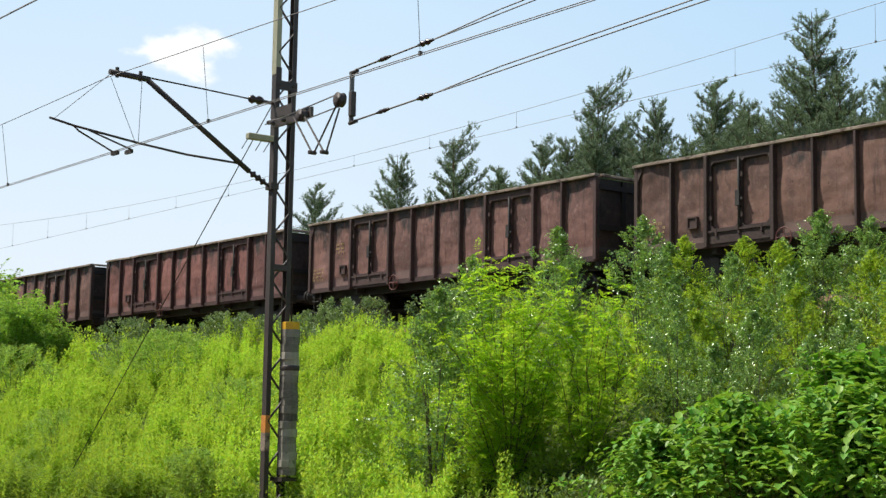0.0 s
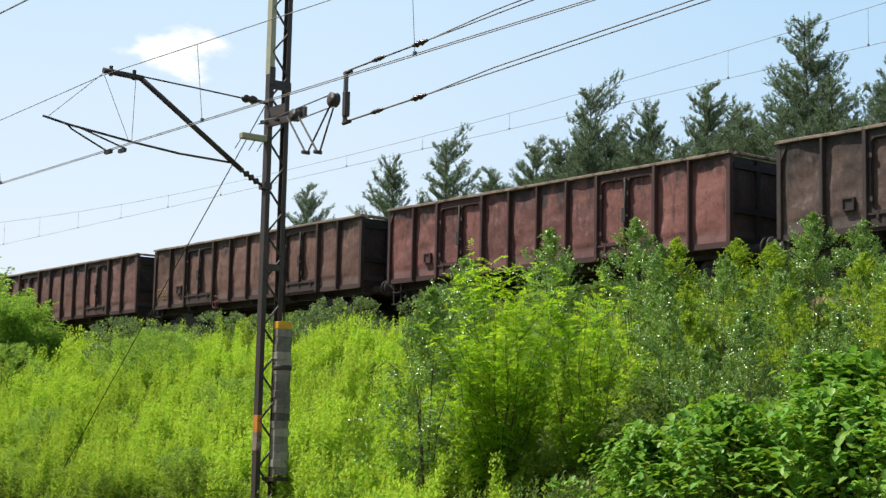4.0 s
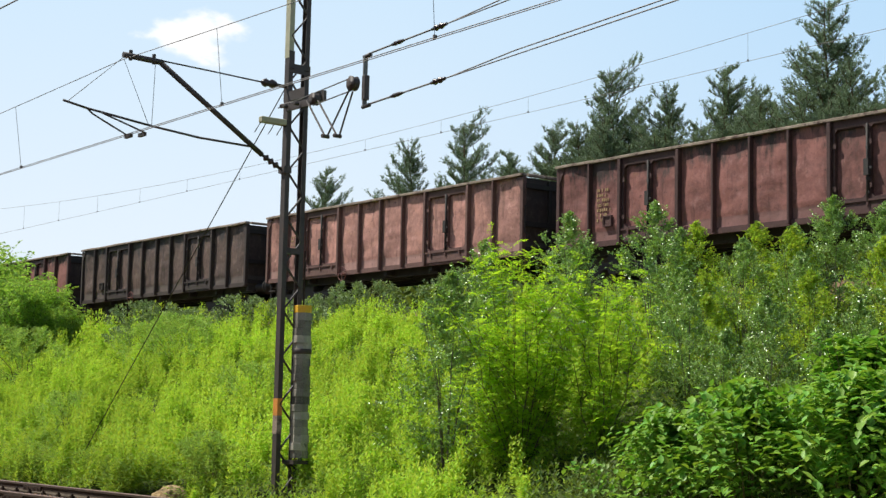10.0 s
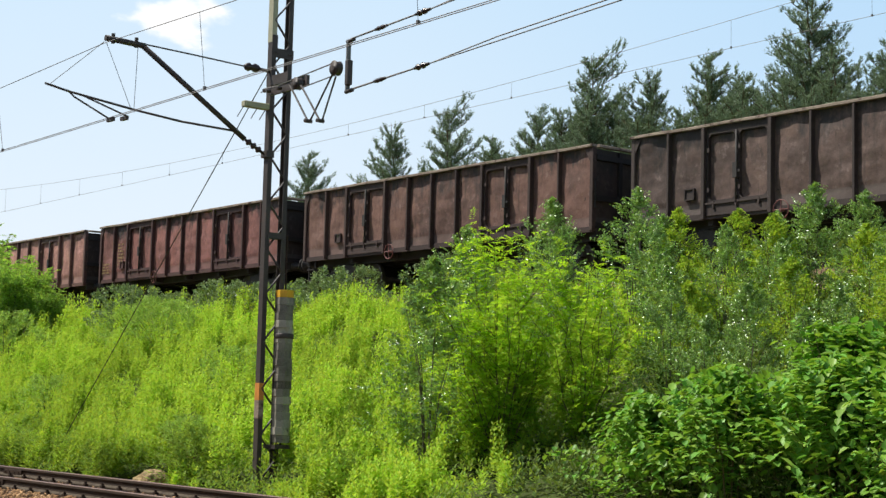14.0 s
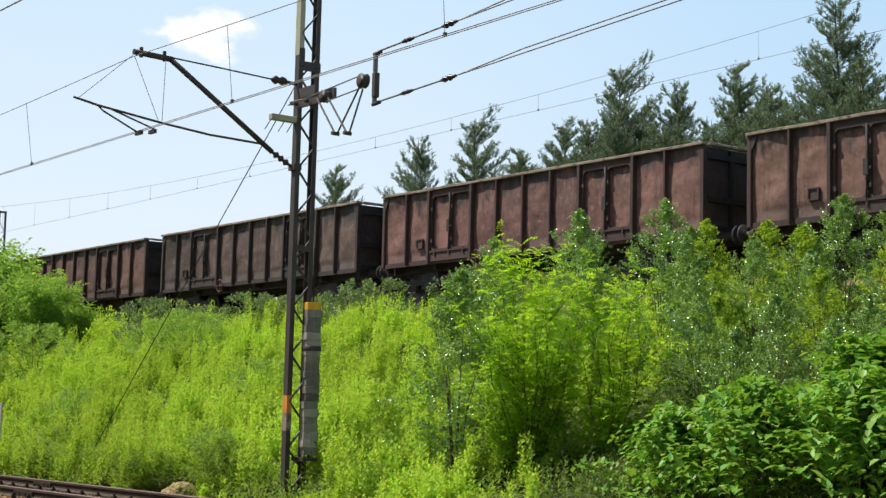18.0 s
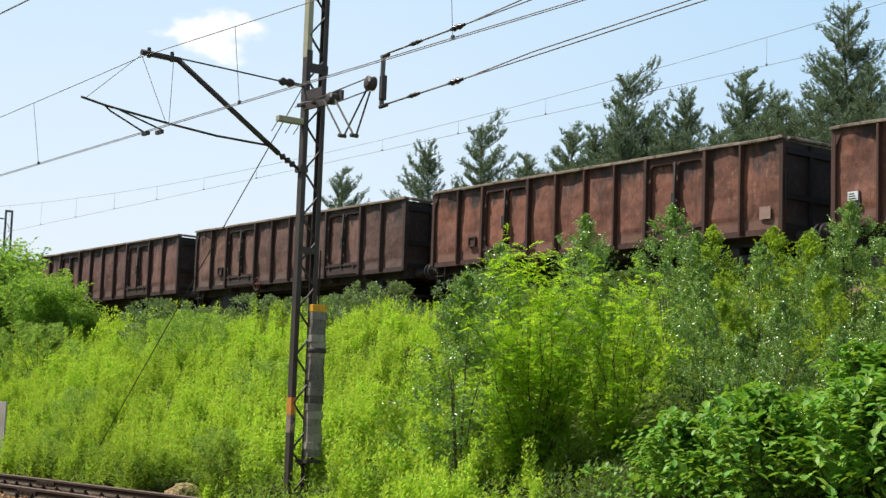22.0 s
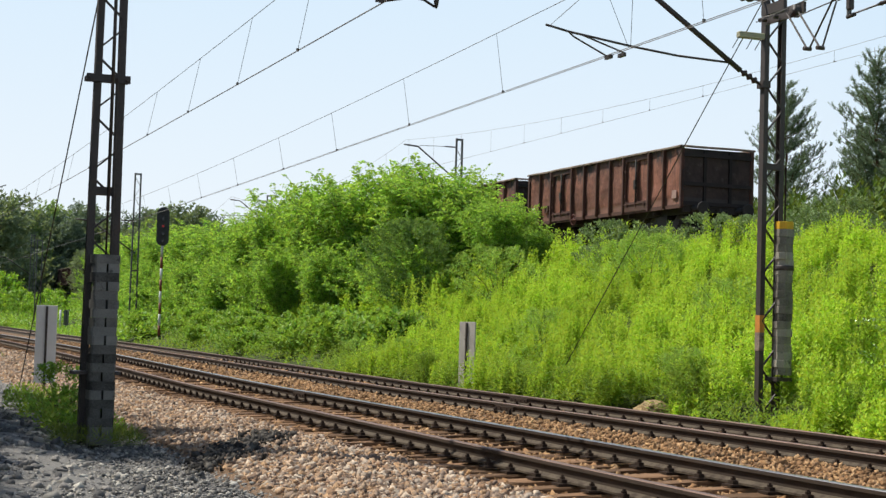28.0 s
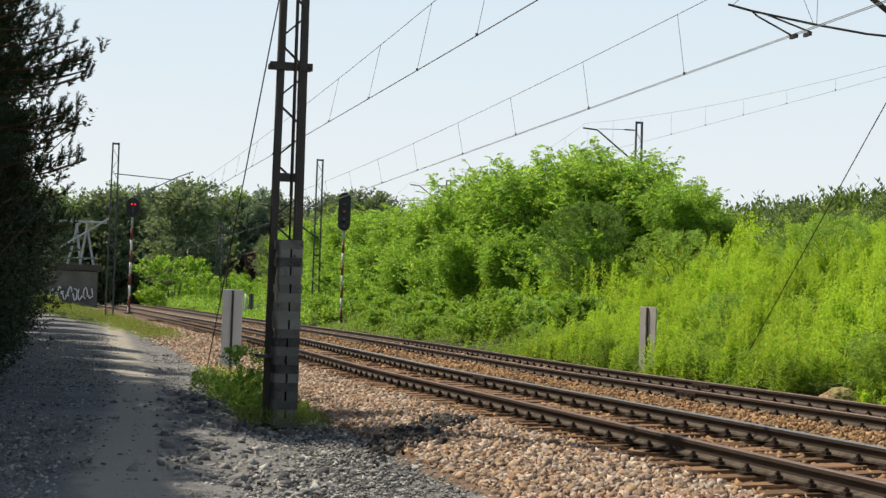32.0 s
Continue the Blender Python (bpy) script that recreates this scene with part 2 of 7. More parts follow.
def glow_material(name, colour, strength):
    m = bpy.data.materials.new(name)
    m.use_nodes = True
    b = m.node_tree.nodes["Principled BSDF"]
    b.inputs["Base Color"].default_value = (*colour, 1)
    b.inputs["Emission Color"].default_value = (*colour, 1)
    b.inputs["Emission Strength"].default_value = strength
    return m


M = {}
M["ground"] = material("weedy_soil", (0.055, 0.075, 0.02), vary=0.4, scale=0.6, fine=9, bump=0.6, second=(0.08, 0.085, 0.03), second_at=0.6)
M["path"] = material("grey_slag_path", (0.195, 0.188, 0.175), vary=0.45, scale=1.2, fine=24, bump=1.0, second=(0.34, 0.33, 0.30), second_at=0.60, second_scale=24, bump_size=0.05)
wear_lane(M["path"], (0.40, 0.36, 0.29))
M["rail_foot"] = material("dusty_rail_foot", (0.095, 0.076, 0.055), rough=0.8, vary=0.35, scale=5, fine=40, bump=0.2, second=(0.05, 0.036, 0.027), second_at=0.5)
M["gravel_dark"] = stone_material("slag_stone", [(0.215, 0.207, 0.188), (0.134, 0.133, 0.129), (0.323, 0.306, 0.271), (0.175, 0.166, 0.154), (0.444, 0.413, 0.361), (0.256, 0.239, 0.219), (0.46, 0.44, 0.39), (0.108, 0.106, 0.104)])
M["ballast"] = material("ballast_bed", (0.20, 0.13, 0.08), vary=0.45, scale=1.1, fine=26, bump=1.0, second=(0.12, 0.085, 0.06), second_at=0.55, second_scale=22, bump_size=0.04)
M["stone"] = stone_material("ballast_stone", [(0.405, 0.274, 0.175), (0.316, 0.199, 0.122), (0.485, 0.351, 0.241), (0.248, 0.171, 0.122), (0.371, 0.303, 0.241), (0.451, 0.292, 0.170), (0.540, 0.443, 0.340), (0.281, 0.211, 0.159), (0.192, 0.140, 0.107)])
M["black_stones"] = stone_material("near_black_stone", [(0.05, 0.046, 0.042), (0.08, 0.074, 0.066), (0.035, 0.033, 0.03), (0.13, 0.12, 0.105)])
M["sand"] = material("bare_sandy_soil", (0.42, 0.31, 0.16), vary=0.4, scale=4, fine=18, bump=1.0, second=(0.17, 0.13, 0.07), second_at=0.5, bump_size=0.04)
M["stone_brown"] = stone_material("dirty_ballast_stone", [(0.396, 0.237, 0.117), (0.302, 0.171, 0.083), (0.233, 0.136, 0.071), (0.465, 0.293, 0.15), (0.349, 0.212, 0.104), (0.186, 0.111, 0.058), (0.418, 0.263, 0.142)])
M["rail_side"] = material("rusty_rail", (0.046, 0.029, 0.018), rough=0.75, vary=0.3, scale=4, fine=60, bump=0.15)
M["rail_top"] = material("worn_rail_head", (0.35, 0.33, 0.32), rough=0.28, metal=1.0, vary=0.15, scale=2, fine=50, bump=0.05)
M["rail_dull"] = material("dull_rail_head", (0.16, 0.10, 0.075), rough=0.5, metal=0.5, vary=0.2, scale=2, fine=50, bump=0.05)
M["sleeper"] = material("creosoted_wood", (0.20, 0.118, 0.066), vary=0.45, scale=5, fine=30, bump=0.6, stretch=(3, 0.3, 3), per_object=0.7)
M["iron"] = material("rusty_iron", (0.045, 0.031, 0.023), rough=0.8, vary=0.4, scale=6, fine=50, bump=0.3)
M["mast"] = material("dark_painted_steel", (0.055, 0.044, 0.038), rough=0.6, vary=0.35, scale=2.5, fine=40, bump=0.15, second=(0.092, 0.053, 0.037), second_at=0.6)
M["mast_pale"] = material("faded_yellow_paint", (0.40, 0.39, 0.26), rough=0.7, vary=0.2, scale=4, fine=40, bump=0.1)
M["mast_grey"] = material("weathered_galvanised_steel", (0.16, 0.165, 0.16), rough=0.6, metal=0.2, vary=0.2, scale=2, fine=40, bump=0.1)
M["mast_far"] = material("weathered_dark_steel", (0.085, 0.085, 0.08), rough=0.65, vary=0.25, scale=2, fine=40, bump=0.1)
M["concrete"] = material("grey_concrete", (0.31, 0.30, 0.265), vary=0.3, scale=5, fine=60, bump=0.35, per_object=1.3, second=(0.17, 0.165, 0.15), second_at=0.6)
# base colour lowered to paint in the shade on the abutment face; stains on top
M["abutment"] = material("shaded_stained_concrete", (0.17, 0.163, 0.145), vary=0.3, scale=0.8, fine=12, bump=0.3, second=(0.12, 0.115, 0.10), second_at=0.56)
M["truss"] = material("pale_grey_truss_paint", (0.42, 0.43, 0.42), rough=0.6, vary=0.2, scale=1, fine=20, bump=0.1)
M["concrete_band"] = material("banded_concrete", (0.25, 0.236, 0.192), vary=0.36, scale=5, fine=60, bump=0.35, per_object=1.4, second=(0.11, 0.105, 0.095), second_at=0.58)
M["concrete_dark"] = material("sooty_concrete", (0.165, 0.16, 0.145), vary=0.35, scale=5, fine=60, bump=0.35, per_object=1.3, second=(0.08, 0.075, 0.068), second_at=0.58)
M["concrete_pale"] = material("pale_concrete", (0.50, 0.48, 0.43), vary=0.15, scale=5, fine=60, bump=0.3, second=(0.34, 0.32, 0.28), second_at=0.64)
M["yellow"] = material("yellow_paint", (0.75, 0.42, 0.02), rough=0.6, vary=0.12, scale=5, fine=40, bump=0.05)
M["orange"] = material("orange_paint", (0.65, 0.26, 0.05), rough=0.6, vary=0.25, scale=5, fine=40, bump=0.05)
M["wire"] = material("oxidised_copper_wire", (0.16, 0.15, 0.14), rough=0.6, metal=0.4, vary=0.1, bump=0)
M["insulator"] = material("brown_glazed_insulator", (0.035, 0.022, 0.018), rough=0.3, vary=0.2, bump=0)
M["white"] = material("white_paint", (0.78, 0.77, 0.74), rough=0.6, vary=0.08, scale=5, fine=60, bump=0.05, second=(0.5, 0.47, 0.42), second_at=0.66)
M["red"] = material("faded_red_paint", (0.22, 0.055, 0.04), rough=0.6, vary=0.2, scale=5, fine=60, bump=0.05)
M["black"] = material("black_enamel", (0.018, 0.018, 0.02), rough=0.5, vary=0.2, bump=0.05)
M["signal_red"] = glow_material("red_signal_lamp", (0.9, 0.02, 0.03), 1.0)
M["signal_dim"] = glow_material("dim_red_signal_lamp", (0.45, 0.02, 0.02), 0.12)
M["lens"] = material("dark_glass_lens", (0.02, 0.02, 0.022), rough=0.15, vary=0.1, bump=0)
M["bark_pine"] = material("pine_bark", (0.14, 0.085, 0.055), vary=0.4, scale=6, fine=30, bump=0.8, stretch=(2, 2, 0.5))
M["bark"] = material("grey_bark", (0.15, 0.13, 0.10), vary=0.4, scale=6, fine=30, bump=0.6, stretch=(2, 2, 0.5))
M["stem"] = material("green_brown_stem", (0.14, 0.13, 0.05), vary=0.3, scale=6, fine=30, bump=0.2)
M["weed"] = leaf_material("goldenrod_leaves", (0.425, 0.60, 0.09), vary=0.10, through_light=0.36, patch=0.2, patch_scale=0.35, gloss=0.0, rough=0.6)
M["weed_low"] = leaf_material("low_weed_leaves", (0.235, 0.36, 0.065), vary=0.25, through_light=0.4, gloss=0.01, rough=0.6)
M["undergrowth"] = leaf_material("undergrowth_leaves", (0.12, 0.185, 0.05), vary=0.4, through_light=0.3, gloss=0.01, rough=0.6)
M["bramble"] = leaf_material("bramble_leaves", (0.25, 0.41, 0.08), vary=0.3, through_light=0.35, gloss=0.02)
M["willow_dark"] = leaf_material("dark_willow_leaves", (0.165, 0.275, 0.085), vary=0.3, through_light=0.4, gloss=0.01)
M["robinia"] = leaf_material("robinia_leaves", (0.345, 0.56, 0.05), vary=0.22, through_light=0.65, gloss=0.01)
M["thicket"] = leaf_material("thicket_robinia_leaves", (0.29, 0.475, 0.105), vary=0.35, through_light=0.55, gloss=0.01)
M["birch"] = leaf_material("birch_leaves", (0.245, 0.40, 0.105), vary=0.5, through_light=0.36, rough=0.30, gloss=0.095)
M["elder"] = leaf_material("broad_dark_leaves", (0.205, 0.40, 0.062), vary=0.25, through_light=0.35, rough=0.45, gloss=0.03)
M["willow"] = leaf_material("grey_green_leaves", (0.225, 0.315, 0.145), vary=0.4, through_light=0.25)
M["bush"] = leaf_material("mid_green_leaves", (0.25, 0.43, 0.07), vary=0.35, through_light=0.45)
M["forest_light"] = leaf_material("pale_forest_leaves", (0.22, 0.33, 0.12), vary=0.2, through_light=0.42)
# distance haze is mixed into the next two leaf colours
M["forest_blue"] = leaf_material("hazy_blue_forest_leaves", (0.16, 0.22, 0.165), vary=0.2, through_light=0.35)
M["forest"] = leaf_material("hazy_forest_leaves", (0.19, 0.25, 0.155), vary=0.14, through_light=0.42)
M["pine"] = leaf_material("pine_needles", (0.195, 0.265, 0.16), vary=0.5, through_light=0.15)
# needle colour with the shade beside the path put in; the bushes there share it
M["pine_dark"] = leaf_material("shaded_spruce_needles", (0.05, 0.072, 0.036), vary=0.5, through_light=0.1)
M["lime"] = leaf_material("fresh_shrub_leaves", (0.33, 0.47, 0.06), vary=0.3, through_light=0.42, gloss=0.01)
M["verge"] = leaf_material("verge_grass", (0.20, 0.26, 0.06), vary=0.3, through_light=0.3, gloss=0.01)
M["pale"] = leaf_material("pale_shrub_leaves", (0.34, 0.51, 0.125), vary=0.25, through_light=0.32, gloss=0.01, rough=0.6)


# ---------- building helpers ----------
def mesh_of(name, bm, mat):
    me = bpy.data.meshes.new(name)
    bm.to_mesh(me)
    bm.free()
    for m in mat if isinstance(mat, (list, tuple)) else [mat]:
        me.materials.append(m)
    return me


def part(name, bm, mat, parent, label="", at=None):
    ob = new(name, bm if isinstance(bm, bpy.types.Mesh) else mesh_of(name, bm, mat))
    ob.parent = parent
    if at is not None:
        ob.matrix_basis = at
    if label:
        tagged(ob, label)
    return ob


def box(bm, x0, x1, y0, y1, z0, z1, m=None):
    v = [Vector((x, y, z)) for x in (x0, x1) for y in (y0, y1) for z in (z0, z1)]
    vs = [bm.verts.new(m @ p if m else p) for p in v]
    fs = [bm.faces.new([vs[i] for i in f]) for f in ((0, 1, 3, 2), (4, 6, 7, 5), (0, 4, 5, 1), (2, 3, 7, 6), (0, 2, 6, 4), (1, 5, 7, 3))]
    return fs


def bevelled(x0, x1, y0, y1, z0, z1, w=0.01):
    bm = bmesh.new()
    box(bm, x0, x1, y0, y1, z0, z1)
    bmesh.ops.bevel(bm, geom=bm.edges[:], offset=w, segments=1, affect="EDGES")
    return bm


def tube(bm, p, q, r, n=8, r2=None, caps=True):
    p, q = Vector(p), Vector(q)
    r2 = r if r2 is None else r2
    t = (q - p).to_track_quat("Z", "Y")
    rings = []
    for c, rr in ((p, r), (q, r2)):
        rings.append([bm.verts.new(c + t @ Vector((rr * math.cos(a), rr * math.sin(a), 0))) for a in [2 * math.pi * i / n for i in range(n)]])
    for i in range(n):
        f = bm.faces.new((rings[0][i], rings[0][(i + 1) % n], rings[1][(i + 1) % n], rings[1][i]))
        f.smooth = n > 6
    if caps:
        bm.faces.new(rings[0][::-1])
        bm.faces.new(rings[1])


def lathe(bm, points, n=12, m=None, soft=True):
    """Turns (radius, height) pairs round z."""
    rings = []
    for r, z in points:
        ring = []
        for i in range(n):
            a = 2 * math.pi * i / n
            p = Vector((r * math.cos(a), r * math.sin(a), z))
            ring.append(bm.verts.new(m @ p if m else p))
        rings.append(ring)
    for a, b in zip(rings, rings[1:]):
        for i in range(n):
            bm.faces.new((a[i], a[(i + 1) % n], b[(i + 1) % n], b[i])).smooth = soft
    bm.faces.new(rings[0][::-1])
    bm.faces.new(rings[-1])


def sweep(bm, pts, r0, r1, n=5):
    """One tapering stem through the points."""
    rings = []
    for i, p in enumerate(pts):
        d = Vector(pts[min(i + 1, len(pts) - 1)]) - Vector(pts[max(i - 1, 0)])
        q = d.to_track_quat("Z", "Y")
        r = r0 + (r1 - r0) * i / (len(pts) - 1)
        rings.append([bm.verts.new(Vector(p) + q @ Vector((r * math.cos(6.2832 * k / n), r * math.sin(6.2832 * k / n), 0))) for k in range(n)])
    for a, b in zip(rings, rings[1:]):
        for k in range(n):
            bm.faces.new((a[k], a[(k + 1) % n], b[(k + 1) % n], b[k]))


def bar(bm, p, q, w, d=None):
    """A square bar from p to q."""
    p, q = Vector(p), Vector(q)
    d = w if d is None else d
    m = Matrix.Translation(p) @ (q - p).to_track_quat("Z", "Y").to_matrix().to_4x4()
    box(bm, -w / 2, w / 2, -d / 2, d / 2, 0, (q - p).length, m)


def raw_mesh(name, verts, faces, mat, smooth=False):
    """A mesh from arrays: verts (n, 3) and faces (m, k) of one size."""
    verts, faces = np.asarray(verts, np.float32), np.asarray(faces, np.int32)
    me = bpy.data.meshes.new(name)
    me.vertices.add(len(verts))
    me.vertices.foreach_set("co", verts.ravel())
    me.loops.add(faces.size)
    me.loops.foreach_set("vertex_index", faces.ravel())
    me.polygons.add(len(faces))
    me.polygons.foreach_set("loop_start", np.arange(0, faces.size, faces.shape[1], dtype=np.int32))
    if smooth:
        me.polygons.foreach_set("use_smooth", np.ones(len(faces), bool))
    me.update(calc_edges=True)
    me.materials.append(mat)
    return me


def unit(v):
    return v / np.maximum(np.linalg.norm(v, axis=-1, keepdims=True), 1e-9)


def leaves(name, at, along, size, mat, rng, ratio=0.5, droop=0.0, flat=0.5, fine=False, blade=False):
    """Folded leaf blades: at (n, 3) where each is fixed, along (n, 3) its direction, size (n,) its length."""
    n = len(at)
    along = unit(along + (0, 0, -droop))
    up = unit(rng.normal(size=(n, 3)) * (1 - flat) + np.array((0, 0, 1.0)) * flat)
    side = unit(np.cross(along, up))
    top = np.cross(side, along)
    s = size[:, None]
    w = s * ratio * 0.5
    k = np.arange(n)[:, None]
    if blade:
        # a narrow tuft of needles
        v = np.stack([at - side * w * 0.6, at + side * w * 0.6, at + along * s], 1).reshape(-1, 3)
        return raw_mesh(name, v, k * 3 + (0, 1, 2), mat)
    if fine:
        # pointed oval with a fold along the midrib and a curved tip
        pts = [at, at + along * s * 0.28 - side * w * 0.86 + top * w * 0.30, at + along * s * 0.62 - side * w * 0.80 + top * w * 0.22, at + along * s - top * s * 0.10,
               at + along * s * 0.62 + side * w * 0.80 + top * w * 0.22, at + along * s * 0.28 + side * w * 0.86 + top * w * 0.30]
        v = np.stack(pts, 1).reshape(-1, 3)
        f = np.concatenate([k * 6 + (0, 1, 2), k * 6 + (0, 2, 3), k * 6 + (0, 3, 4), k * 6 + (0, 4, 5)], 1).reshape(-1, 3)
    else:
        mid = at + along * s * 0.45
        v = np.stack([at, mid - side * w + top * w * 0.35, at + along * s, mid + side * w + top * w * 0.35], 1).reshape(-1, 3)
        f = np.concatenate([k * 4 + (0, 1, 2), k * 4 + (0, 2, 3)], 1).reshape(-1, 3)
    return raw_mesh(name, v, f, mat)


def empty(name, m=None):
    e = new(name)
    e.empty_display_size = 0.3
    if m is not None:
        e.matrix_basis = m
    return e


# ---------- ground, path and embankment ----------
def rise(x):
    """The lower line climbs gently away from the viewer."""
    return 0.0045 * min(max(0.0, -x - 32.0), 100.0) + 0.004 * min(max(0.0, -x - 95.0), 45.0)


def bend(x):
    """The lower line swings gently away from the viewer's side as it recedes."""
    return 0.0155 * max(0.0, -x - 30.0)


def curve(x):
    """The rails and the path swing back towards the viewer's side farther off."""
    e = min(max(0.0, -x - 50.0), 85.0)
    return bend(x) - 0.010 * e - 0.0004 * e * e


def smooth(a, b, v):
    t = min(max((v - a) / (b - a), 0.0), 1.0)
    return t * t * (3 - 2 * t)


def ground_z(x, y):
    g = rise(x)
    y -= bend(x)
    bank = 4.15 * smooth(12.6, 24.4, y)
    if 12.6 < y < 24.4:
        bank = 4.15 * (0.55 * (y - 12.6) / 11.8 + 0.45 * smooth(12.6, 24.4, y))
    far = 1.0 - 0.85 * smooth(120, 420, -x)
    z = g - 0.06 + bank * far
    z += 0.10 * noise.noise((x * 0.25, y * 0.25, 0)) * (1 if y > 13 else 0.3)
    return z


def build_ground():
    xs = np.concatenate([[-3000, -1200, -600, -420, -320, -250, -200], np.arange(-170, -70, 5), np.arange(-70, 20, 1.25), [25, 40, 70, 150, 500, 2500]])
    ys = np.concatenate([[-2500, -500, -120, -50, -25, -14], np.arange(-9, 30, 0.9), [32, 36, 42, 50, 65, 90, 150, 400, 1000, 2500]])
    # the soil lies deeper beneath the path and the ballast
    v = [(x, y, ground_z(x, y) - (0.16 if -3.0 < y - curve(x) < 12.3 else 0.0)) for x in xs for y in ys]
    ny = len(ys)
    f = [(i * ny + j, (i + 1) * ny + j, (i + 1) * ny + j + 1, i * ny + j + 1) for i in range(len(xs) - 1) for j in range(ny - 1)]
    tagged(new("ground", raw_mesh("ground", v, f, M["ground"], True)), "weedy brown soil of the railway cutting and bank", "ground", kind="structure")


def strip(name, mat, xs, profile, label, category, wob=0.0, bent=True):
    """A long strip along x: profile gives (y, z) pairs, z above the climbing line."""
    v, f = [], []
    n = len(profile)
    for x in xs:
        for y, z in profile:
            k = wob * noise.noise((x * 0.6, y * 0.9, 4.2))
            v.append((x, y + 2.0 * k + (curve(x) if bent else 0.0), z + rise(x) + k * 0.5))
    for i in range(len(xs) - 1):
        for j in range(n - 1):
            a = i * n + j
            f.append((a, a + n, a + n + 1, a + 1))
    return tagged(new(name, raw_mesh(name, v, f, mat, True)), label, category, kind="structure")


build_ground()
LONG = np.concatenate([np.arange(6, -60, -0.6), np.arange(-60, -175, -3.0)])
PATH_PROFILE = [(-3.2, -0.1), (-2.4, 0.0), (-1.6, 0.03), (-0.8, 0.02), (0, 0.04), (0.8, 0.03), (1.5, 0.0), (2.0, -0.05), (2.5, -0.075), (2.9, -0.06), (3.6, -0.05), (4.2, -0.12)]
strip("path", M["path"], LONG, PATH_PROFILE,
      "dusty grey slag and gravel track beside the railway", "path", 0.06)
def lane_y(x):
    return 0.2 + 0.065 * min(-x - 12.6, 16.0) + 0.03 * max(0.0, -x - 28.6)


BALLAST_PROFILE = [(2.9, -0.1), (3.4, -0.02), (4.2, 0.02), (4.9, 0.025), (5.3, 0.02), (5.9, -0.01), (6.2, -0.005), (6.85, 0.02), (7.6, 0.045), (8.1, 0.065), (8.5, 0.08), (8.9, 0.09), (9.4, 0.11), (10.1, 0.115), (10.85, 0.095), (11.6, 0.10), (12.2, 0.07), (12.8, -0.02), (13.3, -0.15)]
strip("ballast_bed", M["ballast"], LONG, BALLAST_PROFILE,
      "brown crushed stone ballast under two tracks", "ballast", 0.02)
strip("upper_ballast", M["ballast"], np.arange(8, -150, -4.0), [(24.3, 3.95), (25.2, 4.44), (26.0, 4.66), (28.6, 4.66), (29.4, 4.44), (30.2, 3.95)],
      "dark dirty ballast shoulder of the upper line", "ballast", 0.03, False)


# ---------- rails and sleepers ----------
def rail_section(w=1.0):
    return [(-0.07, 0.0), (0.07, 0.0), (0.07, 0.02), (0.012, 0.05), (0.012, 0.12), (0.036, 0.13), (0.036, 0.162), (0.026, 0.172),
            (-0.026, 0.172), (-0.036, 0.162), (-0.036, 0.13), (-0.012, 0.12), (-0.012, 0.05), (-0.07, 0.02)]


def rail_mesh(xs, y, z, top_mat, climbing=True):
    sec = rail_section()
    n = len(sec)
    bm = bmesh.new()
    rings = []
    for x in xs:
        rings.append([bm.verts.new((x, y + a + (curve(x) if climbing else 0), z - 0.172 + b + (rise(x) if climbing else 0))) for a, b in sec])
    for r, s in zip(rings, rings[1:]):
        for i in range(n):
            f = bm.faces.new((r[i], r[(i + 1) % n], s[(i + 1) % n], s[i]))
            f.material_index = 1 if i in (6, 7, 8) else 2 if i in (1, 2, 12, 13) else 0
    bm.faces.new(rings[0])
    bm.faces.new(rings[-1][::-1])
    bmesh.ops.recalc_face_normals(bm, faces=bm.faces[:])
    return mesh_of("rail", bm, [M["rail_side"], top_mat, M["rail_foot"]])


SLEEPER_MESHES = []
for k in range(4):
    random.seed(40 + k)
    bm = bevelled(-0.125, 0.125, -1.3, 1.3, -0.12, 0.0, 0.012)
    bmesh.ops.subdivide_edges(bm, edges=[e for e in bm.edges if e.calc_length() > 1], cuts=5)
    for v in bm.verts:
        v.co += Vector((random.uniform(-0.008, 0.008), 0, random.uniform(-0.008, 0.004)))
    SLEEPER_MESHES.append(mesh_of("sleeper", bm, M["sleeper"]))


def fastening_mesh():
    """Ribbed baseplate with two clips and bolts, under a rail that runs along x."""
    bm = bmesh.new()
    box(bm, -0.085, 0.085, -0.17, 0.17, 0.0, 0.022)
    for s in (-1, 1):
        box(bm, -0.045, 0.045, s * 0.095 - 0.03, s * 0.095 + 0.03, 0.022, 0.058)
        tube(bm, (0, s * 0.095, 0.05), (0, s * 0.095, 0.098), 0.014, 6)
        tube(bm, (0, s * 0.095, 0.06), (0, s * 0.095, 0.082), 0.026, 6)
    return mesh_of("fastening", bm, M["iron"])


FASTENING = fastening_mesh()


def fishplate_mesh():
    bm = bevelled(-0.4, 0.4, -0.04, 0.04, 0.03, 0.125, 0.008)
    for x in (-0.3, -0.12, 0.12, 0.3):
        tube(bm, (x, -0.06, 0.078), (x, 0.06, 0.078), 0.017, 6)
    return mesh_of("fishplate", bm, M["iron"])


FISHPLATE = fishplate_mesh()
STEP = 0.62


